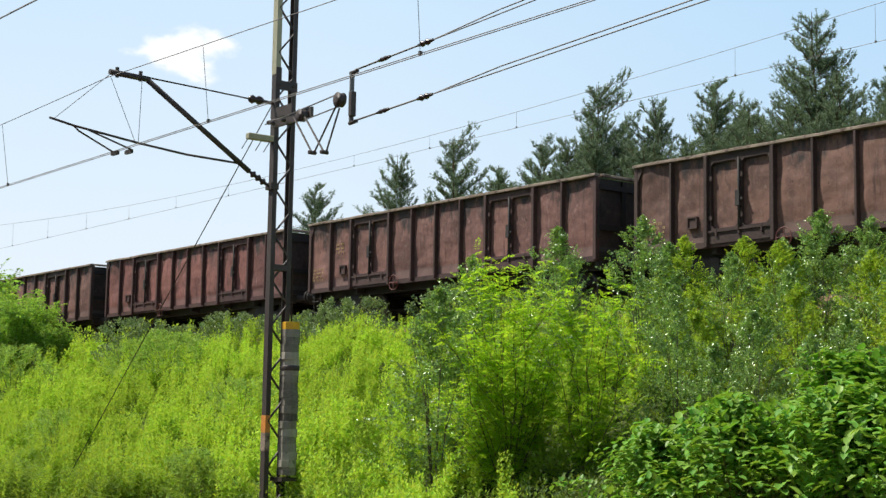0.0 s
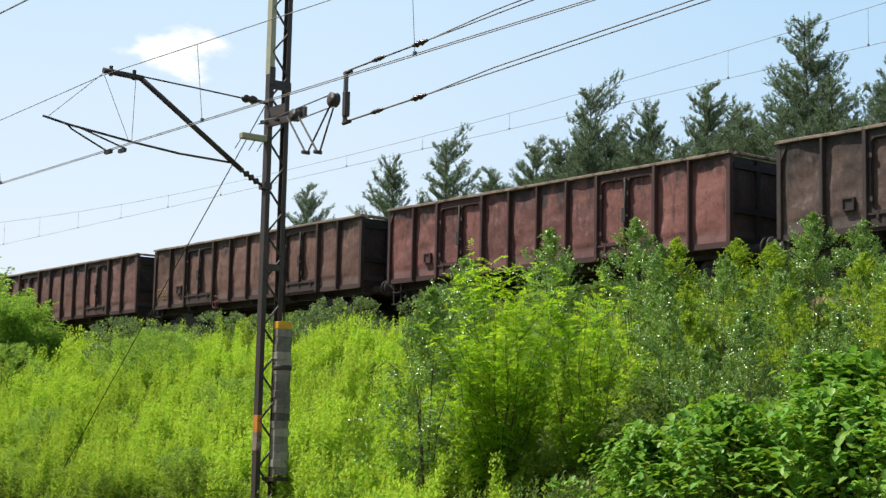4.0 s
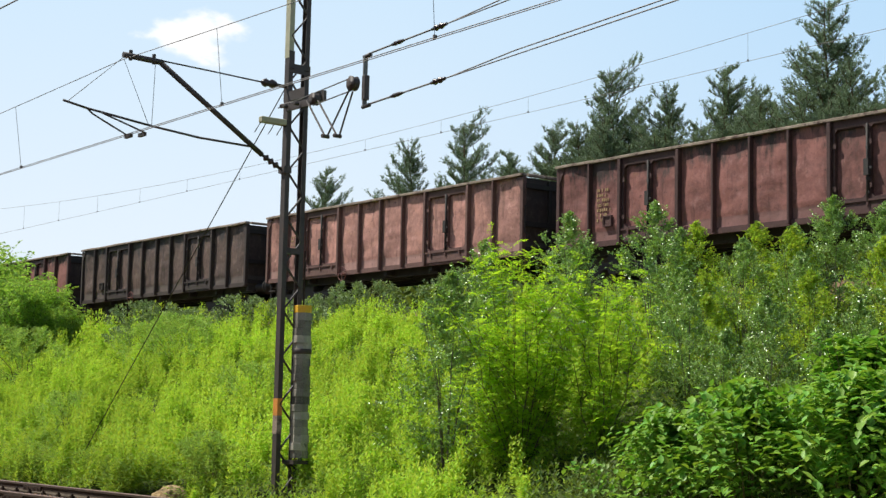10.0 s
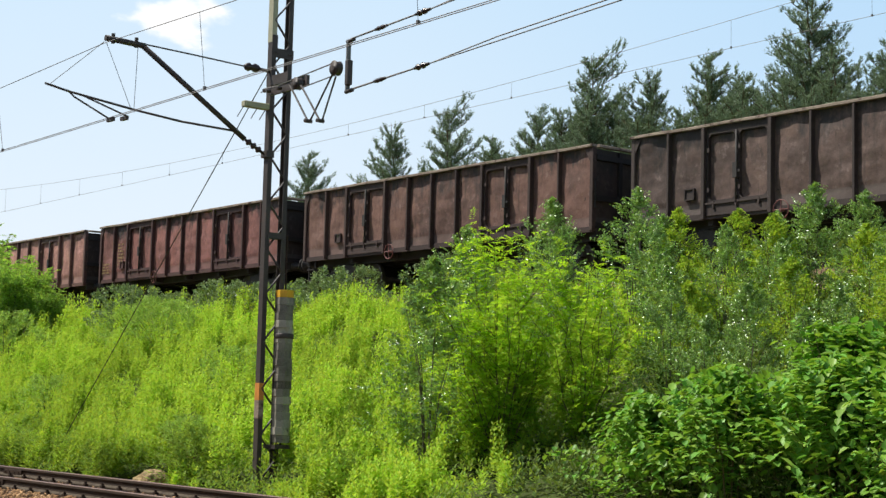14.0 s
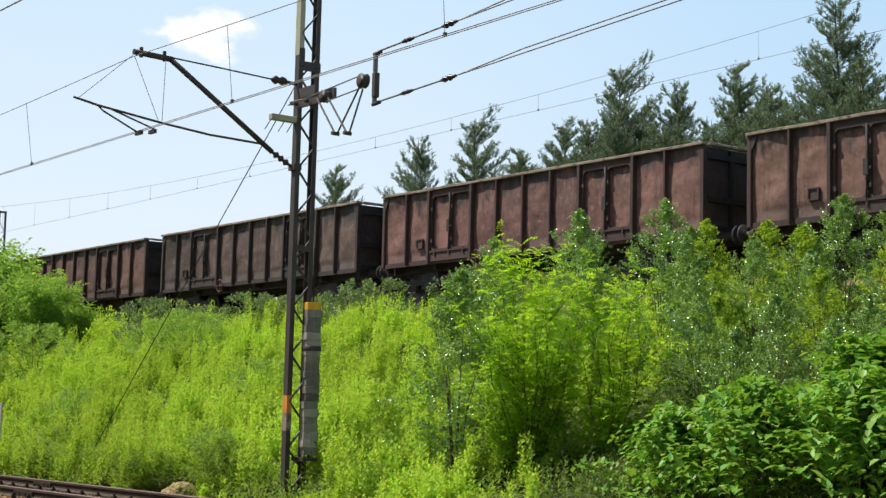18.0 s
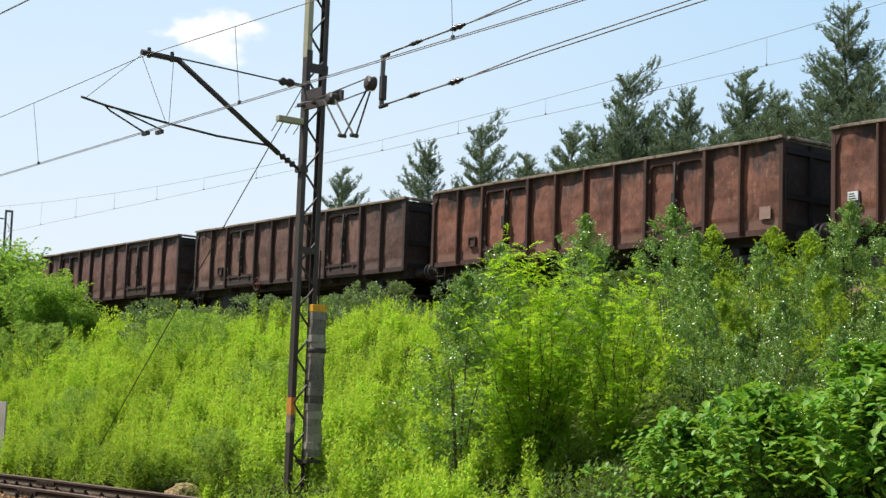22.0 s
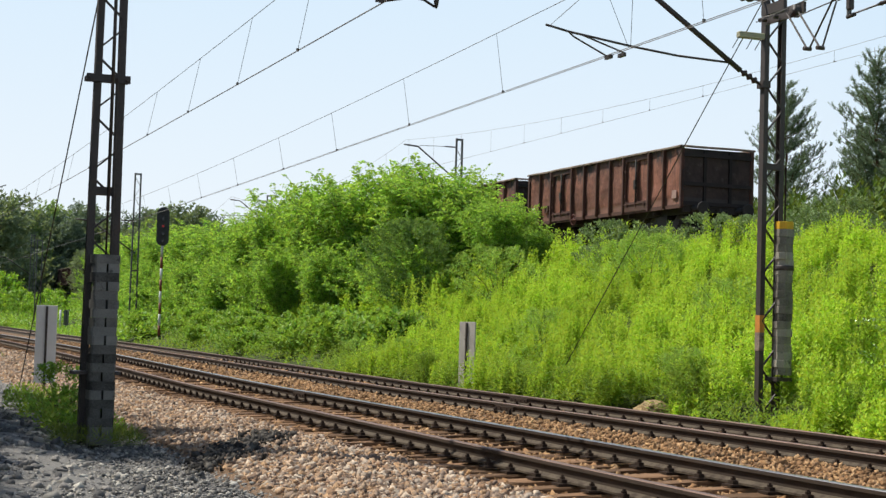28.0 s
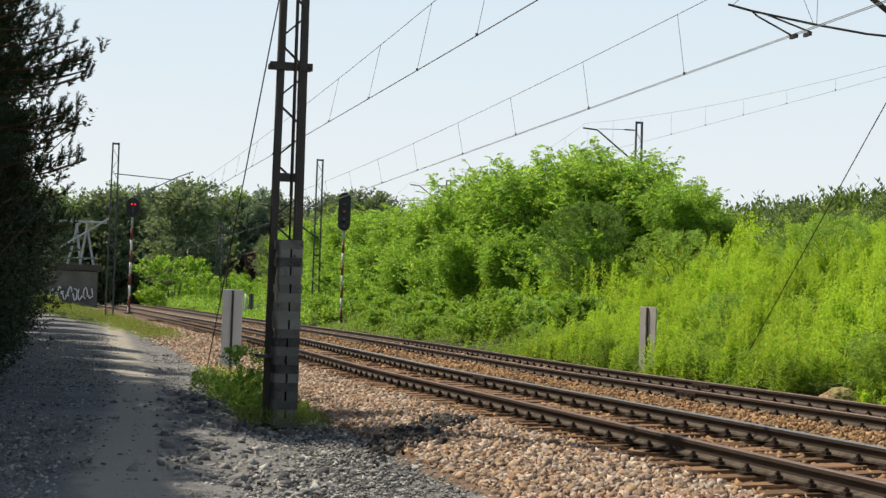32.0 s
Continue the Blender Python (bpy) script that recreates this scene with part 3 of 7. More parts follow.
def lower_track(name, y0, y1, z0, z1, tops, joints, label):
    t = tagged(empty(name), label, "railway track", "lower tracks", "structure")
    xs = np.concatenate([np.arange(6, -36, -3.0), np.arange(-36, -172, -4.0)])
    for y, z, m in ((y0, z0, tops[0]), (y1, z1, tops[1])):
        part("rail", rail_mesh(xs, y, z, M[m]), None, t, "rusty steel rail with a worn head" if m == "rail_top" else "dull rusty steel rail")
    mid, tilt = (y0 + y1) / 2, math.atan2(z1 - z0, y1 - y0)
    rng = random.Random(7 + int(y0 * 10))
    fv = np.array([v.co[:] for v in FASTENING.vertices])
    ff = [tuple(p.vertices) for p in FASTENING.polygons]
    for i in range(140):
        x = -7.5 - i * STEP + rng.uniform(-0.03, 0.03)
        z = (z0 + z1) / 2 - 0.172 - 0.022 + rise(x) - rng.uniform(0.0, 0.03)
        part("sleeper", SLEEPER_MESHES[rng.randrange(4)], None, t, at=pose(x, mid + curve(x), z, math.degrees(tilt), 0, rng.uniform(-1, 1)))
        if i < 75:
            for y, zz in ((y0, z0), (y1, z1)):
                part("fastening", FASTENING, None, t, at=pose(x, y + curve(x), zz - 0.194 + rise(x)))
    for x, y, z in joints:
        part("fishplate", FISHPLATE, None, t, "bolted rail joint plate", pose(x, y + curve(x), z - 0.172 + rise(x)))
    return t


lower_track("near_track", 6.10, 7.60, 0.255, 0.30, ("rail_dull", "rail_top"), [(-28.6, 7.60, 0.30)], "near railway track on brown wooden sleepers")
lower_track("far_track", 10.10, 11.60, 0.30, 0.31, ("rail_dull", "rail_dull"), [(-24.6, 10.10, 0.30), (-27.4, 11.60, 0.31)], "farther railway track with dull rusty rails")

# ---------- upper track ----------
UP_Y, UP_Z = 27.3, 4.88
upper = tagged(empty("upper_track"), "railway track on top of the embankment", "railway track", kind="structure")
for y in (UP_Y - 0.75, UP_Y + 0.75):
    part("rail", rail_mesh(np.arange(10, -330, -10.0), y, UP_Z, M["rail_top"], False), None, upper)
for i in range(150):
    part("sleeper", SLEEPER_MESHES[i % 4], None, upper, at=pose(-8 - i * STEP, UP_Y, UP_Z - 0.19))


# ---------- freight wagons ----------
# where the left end of the first wagon stands, in seconds and metres along x
RUN = [(0, -26.05), (1, -32.03), (2, -37.93), (3, -43.83), (3.5, -46.77), (5.5, -58.65), (6, -61.61), (7, -67.54), (8, -73.51), (9, -79.50), (10, -85.62),
       (11, -91.71), (12, -97.96), (13, -104.31), (13.5, -107.44), (15.5, -119.97), (16, -123.14), (17, -129.54), (18, -136.02), (19, -142.45), (20,
       -149.07), (21, -155.64), (22, -162.08), (23, -168.49), (24, -175.07), (25, -181.55), (26, -188.00), (26.5, -191.20), (28.5, -203.50), (29, -206.65),
       (30, -212.60), (31, -218.50), (32, -224.40)]
PITCH, BODY = 14.10, 12.80
# the last tone is for the end walls, with their shade put into the colour
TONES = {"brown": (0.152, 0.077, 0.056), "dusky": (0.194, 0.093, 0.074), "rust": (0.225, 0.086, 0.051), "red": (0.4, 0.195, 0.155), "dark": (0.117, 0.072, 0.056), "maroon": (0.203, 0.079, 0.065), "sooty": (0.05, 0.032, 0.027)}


def panel_material(name, base, soot=0.0):
    """Weathered wagon paint: patchy rust, soot that has run down from the rim, scrapes and dull primer."""
    m = material(name, base, rough=0.75, vary=0.38, scale=0.9, fine=9, bump=0.5, stretch=(1.0, 1, 0.9), per_object=0.6, bump_size=0.02)
    n, l = m.node_tree.nodes, m.node_tree.links
    b = n["Principled BSDF"]
    colour = b.inputs["Base Color"].links[0].from_socket
    vec = next(x for x in n if x.bl_idname == "ShaderNodeTexNoise").inputs["Vector"].links[0].from_socket
    tc = next(x for x in n if x.bl_idname == "ShaderNodeTexCoord")
    sep = n.new("ShaderNodeSeparateXYZ")
    l.new(tc.outputs["Object"], sep.inputs[0])

    def mask(scale, lo, hi, detail=8, stretch=None):
        t = n.new("ShaderNodeTexNoise")
        t.inputs["Scale"].default_value, t.inputs["Detail"].default_value, t.inputs["Roughness"].default_value = scale, detail, 0.7
        v = vec
        if stretch:
            mp = n.new("ShaderNodeMapping")
            mp.inputs["Scale"].default_value = stretch
            l.new(vec, mp.inputs["Vector"])
            v = mp.outputs[0]
        l.new(v, t.inputs["Vector"])
        return t.outputs["Fac"], lo, hi

    def over(fac, lo, hi, col, strength=1.0):
        nonlocal colour
        r = n.new("ShaderNodeMapRange")
        r.inputs["From Min"].default_value, r.inputs["From Max"].default_value, r.inputs["To Max"].default_value = lo, hi, strength
        l.new(fac, r.inputs["Value"])
        x = n.new("ShaderNodeMixRGB")
        x.inputs["Color2"].default_value = (*col, 1)
        l.new(r.outputs[0], x.inputs["Fac"])
        l.new(colour, x.inputs["Color1"])
        colour = x.outputs[0]

    over(*mask(1.3, 0.50, 0.62, 7), tuple(v * 0.55 for v in base), 0.7)
    over(*mask(0.8, 0.52, 0.64, 6), (base[0] * 1.35, base[1] * 1.35, base[2] * 1.3), 0.75)
    over(*mask(4.5, 0.58, 0.66, 6), (base[0] * 1.35 + 0.03, base[1] * 1.5 + 0.03, base[2] * 1.6 + 0.03), 0.55)
    # rust and grime that has run down in streaks
    over(*mask(2.2, 0.54, 0.66, 8, (3.0, 1, 0.35)), tuple(v * 0.40 for v in base), 0.75)
    # the kick plate along the floor keeps more of the dull primer
    edge = n.new("ShaderNodeMapRange")
    edge.inputs["From Min"].default_value, edge.inputs["From Max"].default_value = 1.43, 1.41
    l.new(sep.outputs["Z"], edge.inputs["Value"])
    over(edge.outputs[0], 0.0, 1.0, (base[0] * 0.8 + 0.03, base[1] * 0.95 + 0.03, base[2] * 1.0 + 0.03), 0.6)
    # soot runs: more of it towards the rim, with a ragged edge
    fac, _, _ = mask(1.7, 0, 1, 8, (1.5, 1, 0.7))
    k = n.new("ShaderNodeMath")
    k.operation = "MULTIPLY_ADD"
    k.inputs[1].default_value = 0.30
    l.new(sep.outputs["Z"], k.inputs[0])
    l.new(fac, k.inputs[2])
    over(k.outputs[0], 1.28 + soot, 1.42 + soot, (0.026, 0.021, 0.019), 0.9)
    over(*mask(8.0, 0.63, 0.69, 5), (0.035, 0.022, 0.018), 0.8)
    l.new(colour, b.inputs["Base Color"])
    return m


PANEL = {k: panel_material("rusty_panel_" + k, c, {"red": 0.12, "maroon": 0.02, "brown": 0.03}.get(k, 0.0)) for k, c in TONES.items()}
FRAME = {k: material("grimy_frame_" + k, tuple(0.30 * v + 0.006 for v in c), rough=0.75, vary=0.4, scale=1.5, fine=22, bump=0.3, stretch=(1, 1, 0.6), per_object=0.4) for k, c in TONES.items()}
M["coaming"] = material("battered_pale_rust_rim", (0.27, 0.215, 0.17), rough=0.8, vary=0.5, scale=3, fine=30, bump=0.5, second=(0.08, 0.052, 0.042), second_at=0.52)
M["brake_red"] = material("worn_red_handwheel", (0.17, 0.06, 0.05), rough=0.7, vary=0.3, scale=8, fine=40, bump=0.1)
M["under"] = material("greasy_underframe", (0.03, 0.026, 0.023), rough=0.75, vary=0.4, scale=3, fine=30, bump=0.2)
M["paint_mark"] = material("worn_cream_lettering", (0.36, 0.25, 0.13), rough=0.8, vary=0.3, scale=8, fine=50, bump=0)
M["paint_white"] = material("worn_white_patch", (0.36, 0.24, 0.205), rough=0.8, vary=0.25, scale=8, fine=50, bump=0)
M["wheel"] = material("bright_worn_tread", (0.10, 0.085, 0.075), rough=0.5, metal=0.5, vary=0.3, bump=0.1)

Z0, Z1, HW = 1.10, 3.20, 1.43
# post positions along the side, from the left end
POSTS = [1.22, 2.30, 4.22, 5.31, 6.40, 7.49, 8.58, 10.50, 11.58]
DOORS = [(2.30, 4.22), (8.58, 10.50)]


def wagon_meshes():
    g = {}
    # dented side sheet between the doors, and beside them
    def sheet(x0, x1, seed):
        rng = random.Random(seed)
        bm = bmesh.new()
        nx, nz = max(3, int((x1 - x0) / 0.09)), 26
        grid = []
        for i in range(nx + 1):
            col = []
            for j in range(nz + 1):
                x, z = x0 + (x1 - x0) * i / nx, Z0 + 0.08 + (Z1 - Z0 - 0.12) * j / nz
                d = 0.0
                for p in POSTS + [0.06, BODY - 0.06]:
                    d = max(d, math.exp(-((x - p) / 0.12) ** 2))
                bulge = (1 - d) * (0.055 * noise.noise((x * 1.3, z * 1.1, seed)) + 0.024 * noise.noise((x * 3.6, z * 3.2, seed + 3)) + 0.011 * noise.noise((x * 9.0, z * 8.0, seed + 7)) - 0.02)
                bulge += 0.010 * math.exp(-((z - Z0 - 0.86) / 0.05) ** 2) * (1 - d)
                if z < Z0 + 0.38:
                    bulge = bulge * 0.5 + 0.012
                col.append(bm.verts.new((x, -HW + 0.075 + bulge, z)))
            grid.append(col)
        for a, b in zip(grid, grid[1:]):
            for j in range(nz):
                bm.faces.new((a[j], b[j], b[j + 1], a[j + 1])).smooth = True
        back = [[bm.verts.new((v.co.x, -HW + 0.125, v.co.z)) for v in col] for col in (grid[0], grid[-1])]
        bm.faces.new((back[0][0], back[1][0], back[1][-1], back[0][-1]))
        return mesh_of("side_sheet", bm, PANEL["brown"])

    g["sheets"] = [sheet(0.05, 2.30, 3), sheet(4.22, 8.58, 5), sheet(10.50, BODY - 0.05, 9)]
    bm = bevelled(-0.032, 0.032, -0.055, 0.09, Z0 - 0.02, Z1 - 0.08, 0.008)
    g["post"] = mesh_of("post", bm, FRAME["brown"])
    bm = bevelled(-0.05, 0.05, -0.06, 0.09, Z0 - 0.05, Z1 - 0.08, 0.01)
    g["door_post"] = mesh_of("door_post", bm, FRAME["brown"])
    bm = bevelled(-0.06, 0.06, -0.01, 0.12, Z0 - 0.02, Z1 - 0.08, 0.01)
    # gusset at the top of the corner
    a, b, c = [bm.verts.new(p) for p in ((0.06, -0.004, Z1 - 0.1), (0.24, -0.004, Z1 - 0.1), (0.06, -0.004, Z1 - 0.42))]
    a2, b2, c2 = [bm.verts.new(v.co + Vector((0, 0.014, 0))) for v in (a, b, c)]
    for f in ((a, c, b), (a2, b2, c2), (b, c, c2, b2), (a, b, b2, a2), (c, a, a2, c2)):
        bm.faces.new(f)
    g["corner_post"] = mesh_of("corner_post", bm, FRAME["brown"])
    # one door leaf: dished sheet in a raised frame
    w = 0.90
    bm = bmesh.new()
    nx, nz = 8, 14
    grid = [[bm.verts.new((0.05 + (w - 0.10) * i / nx, 0.095 + 0.022 * noise.noise((i * 0.5, j * 0.45, 2.2)) * (0 < i < nx), Z0 + 0.33 + (Z1 - Z0 - 0.56) * j / nz)) for j in range(nz + 1)] for i in range(nx + 1)]
    for p, q in zip(grid, grid[1:]):
        for j in range(nz):
            bm.faces.new((p[j], q[j], q[j + 1], p[j + 1])).smooth = True
    g["leaf"] = mesh_of("door_sheet", bm, PANEL["brown"])
    bm = bmesh.new()
    for x0, x1, z0, z1 in ((0.0, 0.06, Z0 + 0.30, Z1 - 0.18), (w - 0.06, w, Z0 + 0.30, Z1 - 0.18), (0.06, w - 0.06, Z0 + 0.30, Z0 + 0.36), (0.06, w - 0.06, Z1 - 0.24, Z1 - 0.18)):
        box(bm, x0, x1, 0.01, 0.105, z0, z1)
    for x0, x1, z0, z1 in ((0.06, 0.14, Z0 + 0.36, Z0 + 0.44), (w - 0.14, w - 0.06, Z0 + 0.36, Z0 + 0.44), (0.06, 0.14, Z1 - 0.32, Z1 - 0.24), (w - 0.14, w - 0.06, Z1 - 0.32, Z1 - 0.24)):
        cx, cz = (x0 if x0 < w / 2 else x1), (z0 if z0 < Z0 + 1 else z1)
        a, b, c = Vector((cx, 0.012, cz)), Vector((x1 if cx == x0 else x0, 0.012, cz)), Vector((cx, 0.012, z1 if cz == z0 else z0))
        lo = [bm.verts.new(p) for p in (a, b, c)]
        hi = [bm.verts.new(p + Vector((0, 0.09, 0))) for p in (a, b, c)]
        bm.faces.new(lo)
        bm.faces.new((lo[1], lo[2], hi[2], hi[1]))
    for z in (0.55, 1.45):
        box(bm, -0.03, 0.10, -0.012, 0.02, Z0 + z, Z0 + z + 0.10)
    g["leaf_frame"] = mesh_of("door_frame", bm, FRAME["dark"])
    bm = bmesh.new()
    tube(bm, (0, -0.02, Z0 + 0.25), (0, -0.02, Z1 - 0.22), 0.026, 8)
    box(bm, -0.06, 0.06, -0.08, 0.02, Z0 + 0.80, Z0 + 1.14)
    box(bm, -0.02, 0.13, -0.06, -0.03, Z0 + 0.92, Z0 + 0.98)
    for z in (0.42, 0.70, 1.35, 1.72):
        box(bm, -0.035, 0.035, -0.035, 0.03, Z0 + z, Z0 + z + 0.06)
    g["lock"] = mesh_of("door_lock", bm, M["under"])
    bm = bmesh.new()
    box(bm, 0, 1.92, 0.0, 0.09, Z0 + 0.02, Z0 + 0.29)
    box(bm, 0.05, 1.87, -0.035, 0.02, Z0 + 0.27, Z0 + 0.31)
    for x in (0.3, 0.96, 1.6):
        box(bm, x - 0.025, x + 0.025, -0.04, 0.0, Z0 + 0.18, Z0 + 0.33)
    g["door_sill"] = mesh_of("door_sill", bm, FRAME["brown"])
    bm = bmesh.new()
    box(bm, 0, 1.92, 0.03, 0.10, Z1 - 0.26, Z1 - 0.06)
    g["door_head"] = mesh_of("door_head", bm, FRAME["brown"])
    # rim along the top, bent by loading
    def rim(length, seed, width=0.17):
        bm = bmesh.new()
        n = max(6, int(length / 0.45))
        rings = []
        for i in range(n + 1):
            x = length * i / n
            dz, dy = 0.018 * noise.noise((x * 0.8, seed, 0)), 0.02 * noise.noise((x * 0.7, seed, 5))
            rings.append([bm.verts.new((x, a + dy, Z1 - 0.11 + b + dz)) for a, b in ((-0.06, 0.045), (width - 0.05, 0.045), (width - 0.05, 0.09), (width - 0.07, 0.11), (-0.04, 0.11), (-0.06, 0.095))])
        for a, b in zip(rings, rings[1:]):
            for j in range(6):
                bm.faces.new((a[j], a[(j + 1) % 6], b[(j + 1) % 6], b[j]))
        bm.faces.new(rings[0])
        bm.faces.new(rings[-1][::-1])
        bmesh.ops.recalc_face_normals(bm, faces=bm.faces[:])
        return mesh_of("rim", bm, M["coaming"])

    g["rim"], g["end_rim"] = rim(BODY, 1.0), rim(2 * HW - 0.3, 2.0, 0.14)
    # end wall with its cross ribs, facing -x
    bm = bmesh.new()
    box(bm, 0.06, 0.10, -HW + 0.12, HW - 0.12, Z0, Z1 - 0.1)
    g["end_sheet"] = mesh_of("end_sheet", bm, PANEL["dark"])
    bm = bmesh.new()
    for z in (Z0 + 0.05, Z0 + 0.72, Z0 + 1.72):
        box(bm, -0.03, 0.07, -HW + 0.1, HW - 0.1, z, z + 0.13)
    g["end_rib"] = mesh_of("end_rib", bm, FRAME["dark"])
    bm = bmesh.new()
    for y in (-0.5, 0.5):
        box(bm, -0.02, 0.06, y - 0.05, y + 0.05, Z0 + 0.1, Z1 - 0.12)
    g["end_post"] = mesh_of("end_post", bm, FRAME["dark"])
    bm = bmesh.new()
    box(bm, 0.08, BODY - 0.08, -HW + 0.1, HW - 0.1, Z0 + 0.02, Z0 + 0.10)
    g["floor"] = mesh_of("floor", bm, M["under"])
    bm = bmesh.new()
    for y in (-0.95, -0.3, 0.3, 0.95):
        box(bm, 0.1, BODY - 0.1, y - 0.06, y + 0.06, Z0 - 0.22, Z0 + 0.03)
    for x in (0.05, 2.3, 4.2, 6.4, 8.6, 10.5, BODY - 0.2):
        box(bm, x, x + 0.15, -HW + 0.15, HW - 0.15, Z0 - 0.18, Z0 + 0.02)
    g["underframe"] = mesh_of("underframe", bm, M["under"])
    bm = bmesh.new()
    box(bm, 0.04, BODY - 0.04, 0.03, 0.10, Z0 - 0.05, Z0 + 0.08)
    g["sole_bar"] = mesh_of("sole_bar", bm, FRAME["brown"])
    # buffer, pointing to -x from the headstock
    bm = bmesh.new()
    turn = pose(0, 0, 0, 0, -90, 0)
    lathe(bm, [(0.14, -0.02), (0.14, 0.03), (0.10, 0.05), (0.10, 0.32), (0.07, 0.34), (0.07, 0.52), (0.22, 0.54), (0.235, 0.58), (0.2, 0.60)], 14, turn)
    g["buffer"] = mesh_of("buffer", bm, M["under"])
    bm = bmesh.new()
    box(bm, -0.25, 0.0, -0.05, 0.05, 0.98, 1.08)
    tube(bm, (-0.25, 0, 1.03), (-0.38, 0, 0.84), 0.035, 6)
    tube(bm, (-0.38, -0.05, 0.84), (-0.62, -0.05, 0.98), 0.025, 6)
    tube(bm, (-0.38, 0.05, 0.84), (-0.62, 0.05, 0.98), 0.025, 6)
    g["coupling"] = mesh_of("screw_coupling", bm, M["under"])
    # handrail and steps at a corner
    bm = bmesh.new()
    tube(bm, (0, -0.05, Z0 + 0.55), (0, -0.05, Z0 + 1.25), 0.016, 6)
    for z in (0.55, 1.25):
        tube(bm, (0, -0.05, Z0 + z), (0, 0.03, Z0 + z), 0.016, 6)
    g["handrail"] = mesh_of("handrail", bm, M["under"])
    bm = bmesh.new()
    for z in (0.45, 0.78):
        box(bm, -0.18, 0.18, -0.10, 0.02, z, z + 0.03)
    for x in (-0.18, 0.15):
        box(bm, x, x + 0.03, -0.04, -0.01, 0.45, Z0)
    g["step"] = mesh_of("step", bm, M["under"])
    bm = bevelled(-0.15, 0.15, -0.03, 0.03, 0, 0.27, 0.01)
    for x0, x1, z0, z1 in ((-0.15, 0.15, 0.24, 0.27), (-0.15, -0.12, 0.0, 0.24), (0.12, 0.15, 0.0, 0.24), (-0.12, 0.12, 0.0, 0.03)):
        box(bm, x0, x1, -0.06, -0.03, z0, z1)
    g["plate"] = mesh_of("card_holder", bm, FRAME["dark"])
    bm = bmesh.new()
    ring = 20
    prev = None
    pts = [Vector((0.21 * math.cos(2 * math.pi * i / ring), 0, 0.21 * math.sin(2 * math.pi * i / ring))) for i in range(ring)]
    for i in range(ring):
        tube(bm, pts[i], pts[(i + 1) % ring], 0.013, 6, caps=False)
    for i in range(4):
        tube(bm, (0, 0, 0), pts[i * 5], 0.012, 5)
    tube(bm, (0, -0.02, 0), (0, 0.14, 0), 0.03, 8)
    g["handwheel"] = mesh_of("brake_handwheel", bm, M["brake_red"])
    # bogie
    bm = bmesh.new()
    for y in (-1.02, 1.02):
        for x0, x1, z0, z1 in ((-1.25, 1.25, 0.52, 0.68), (-1.12, -0.68, 0.30, 0.60), (0.68, 1.12, 0.30, 0.60), (-0.4, 0.4, 0.40, 0.85)):
            box(bm, x0, x1, y - 0.07, y + 0.07, z0, z1)
        for x in (-1.08, -0.72, 0.72, 1.08):
            lathe(bm, [(0.07, 0.42), (0.07, 0.58)], 8, pose(x, y, 0))
    box(bm, -0.25, 0.25, -1.0, 1.0, 0.55, 0.88)
    g["bogie_frame"] = mesh_of("bogie_frame", bm, M["under"])
    bm = bmesh.new()
    side = pose(0, 0, 0, 90, 0, 0)
    tube(bm, (0, -1.05, 0), (0, 1.05, 0), 0.075, 10)
    for s in (-1, 1):
        lathe(bm, [(0.10, -0.07), (0.38, -0.045), (0.46, -0.065), (0.46, 0.05), (0.49, 0.06), (0.49, 0.075), (0.4, 0.07), (0.36, 0.03), (0.12, 0.06)][::1], 24,
              Matrix.Translation((0, s * 0.75, 0)) @ (side if s < 0 else pose(0, 0, 0, -90, 0, 0)))
        box(bm, -0.12, 0.12, s * 0.75 - 0.02, s * 0.75 + 0.02, -0.3, 0.3)
    g["wheelset"] = mesh_of("wheelset", bm, M["wheel"])
    return g




def lettering(parent, x, z, w, rows, rng, mat, h=0.06):
    """Unreadable stencilled lines: short bars."""
    for r in range(rows):
        bm = bmesh.new()
        at = x
        while at < x + w * (0.7 + 0.3 * rng.random()):
            k = rng.uniform(0.02, 0.05)
            zz = z - r * h * 1.75
            box(bm, at, at + k, -HW + 0.036, -HW + 0.044, zz, zz + h)
            at += k + rng.choice((0.025, 0.03, 0.09))
        tagged(part("lettering", bm, M[mat], parent), "worn pale stencilled lettering", kind="stuff")


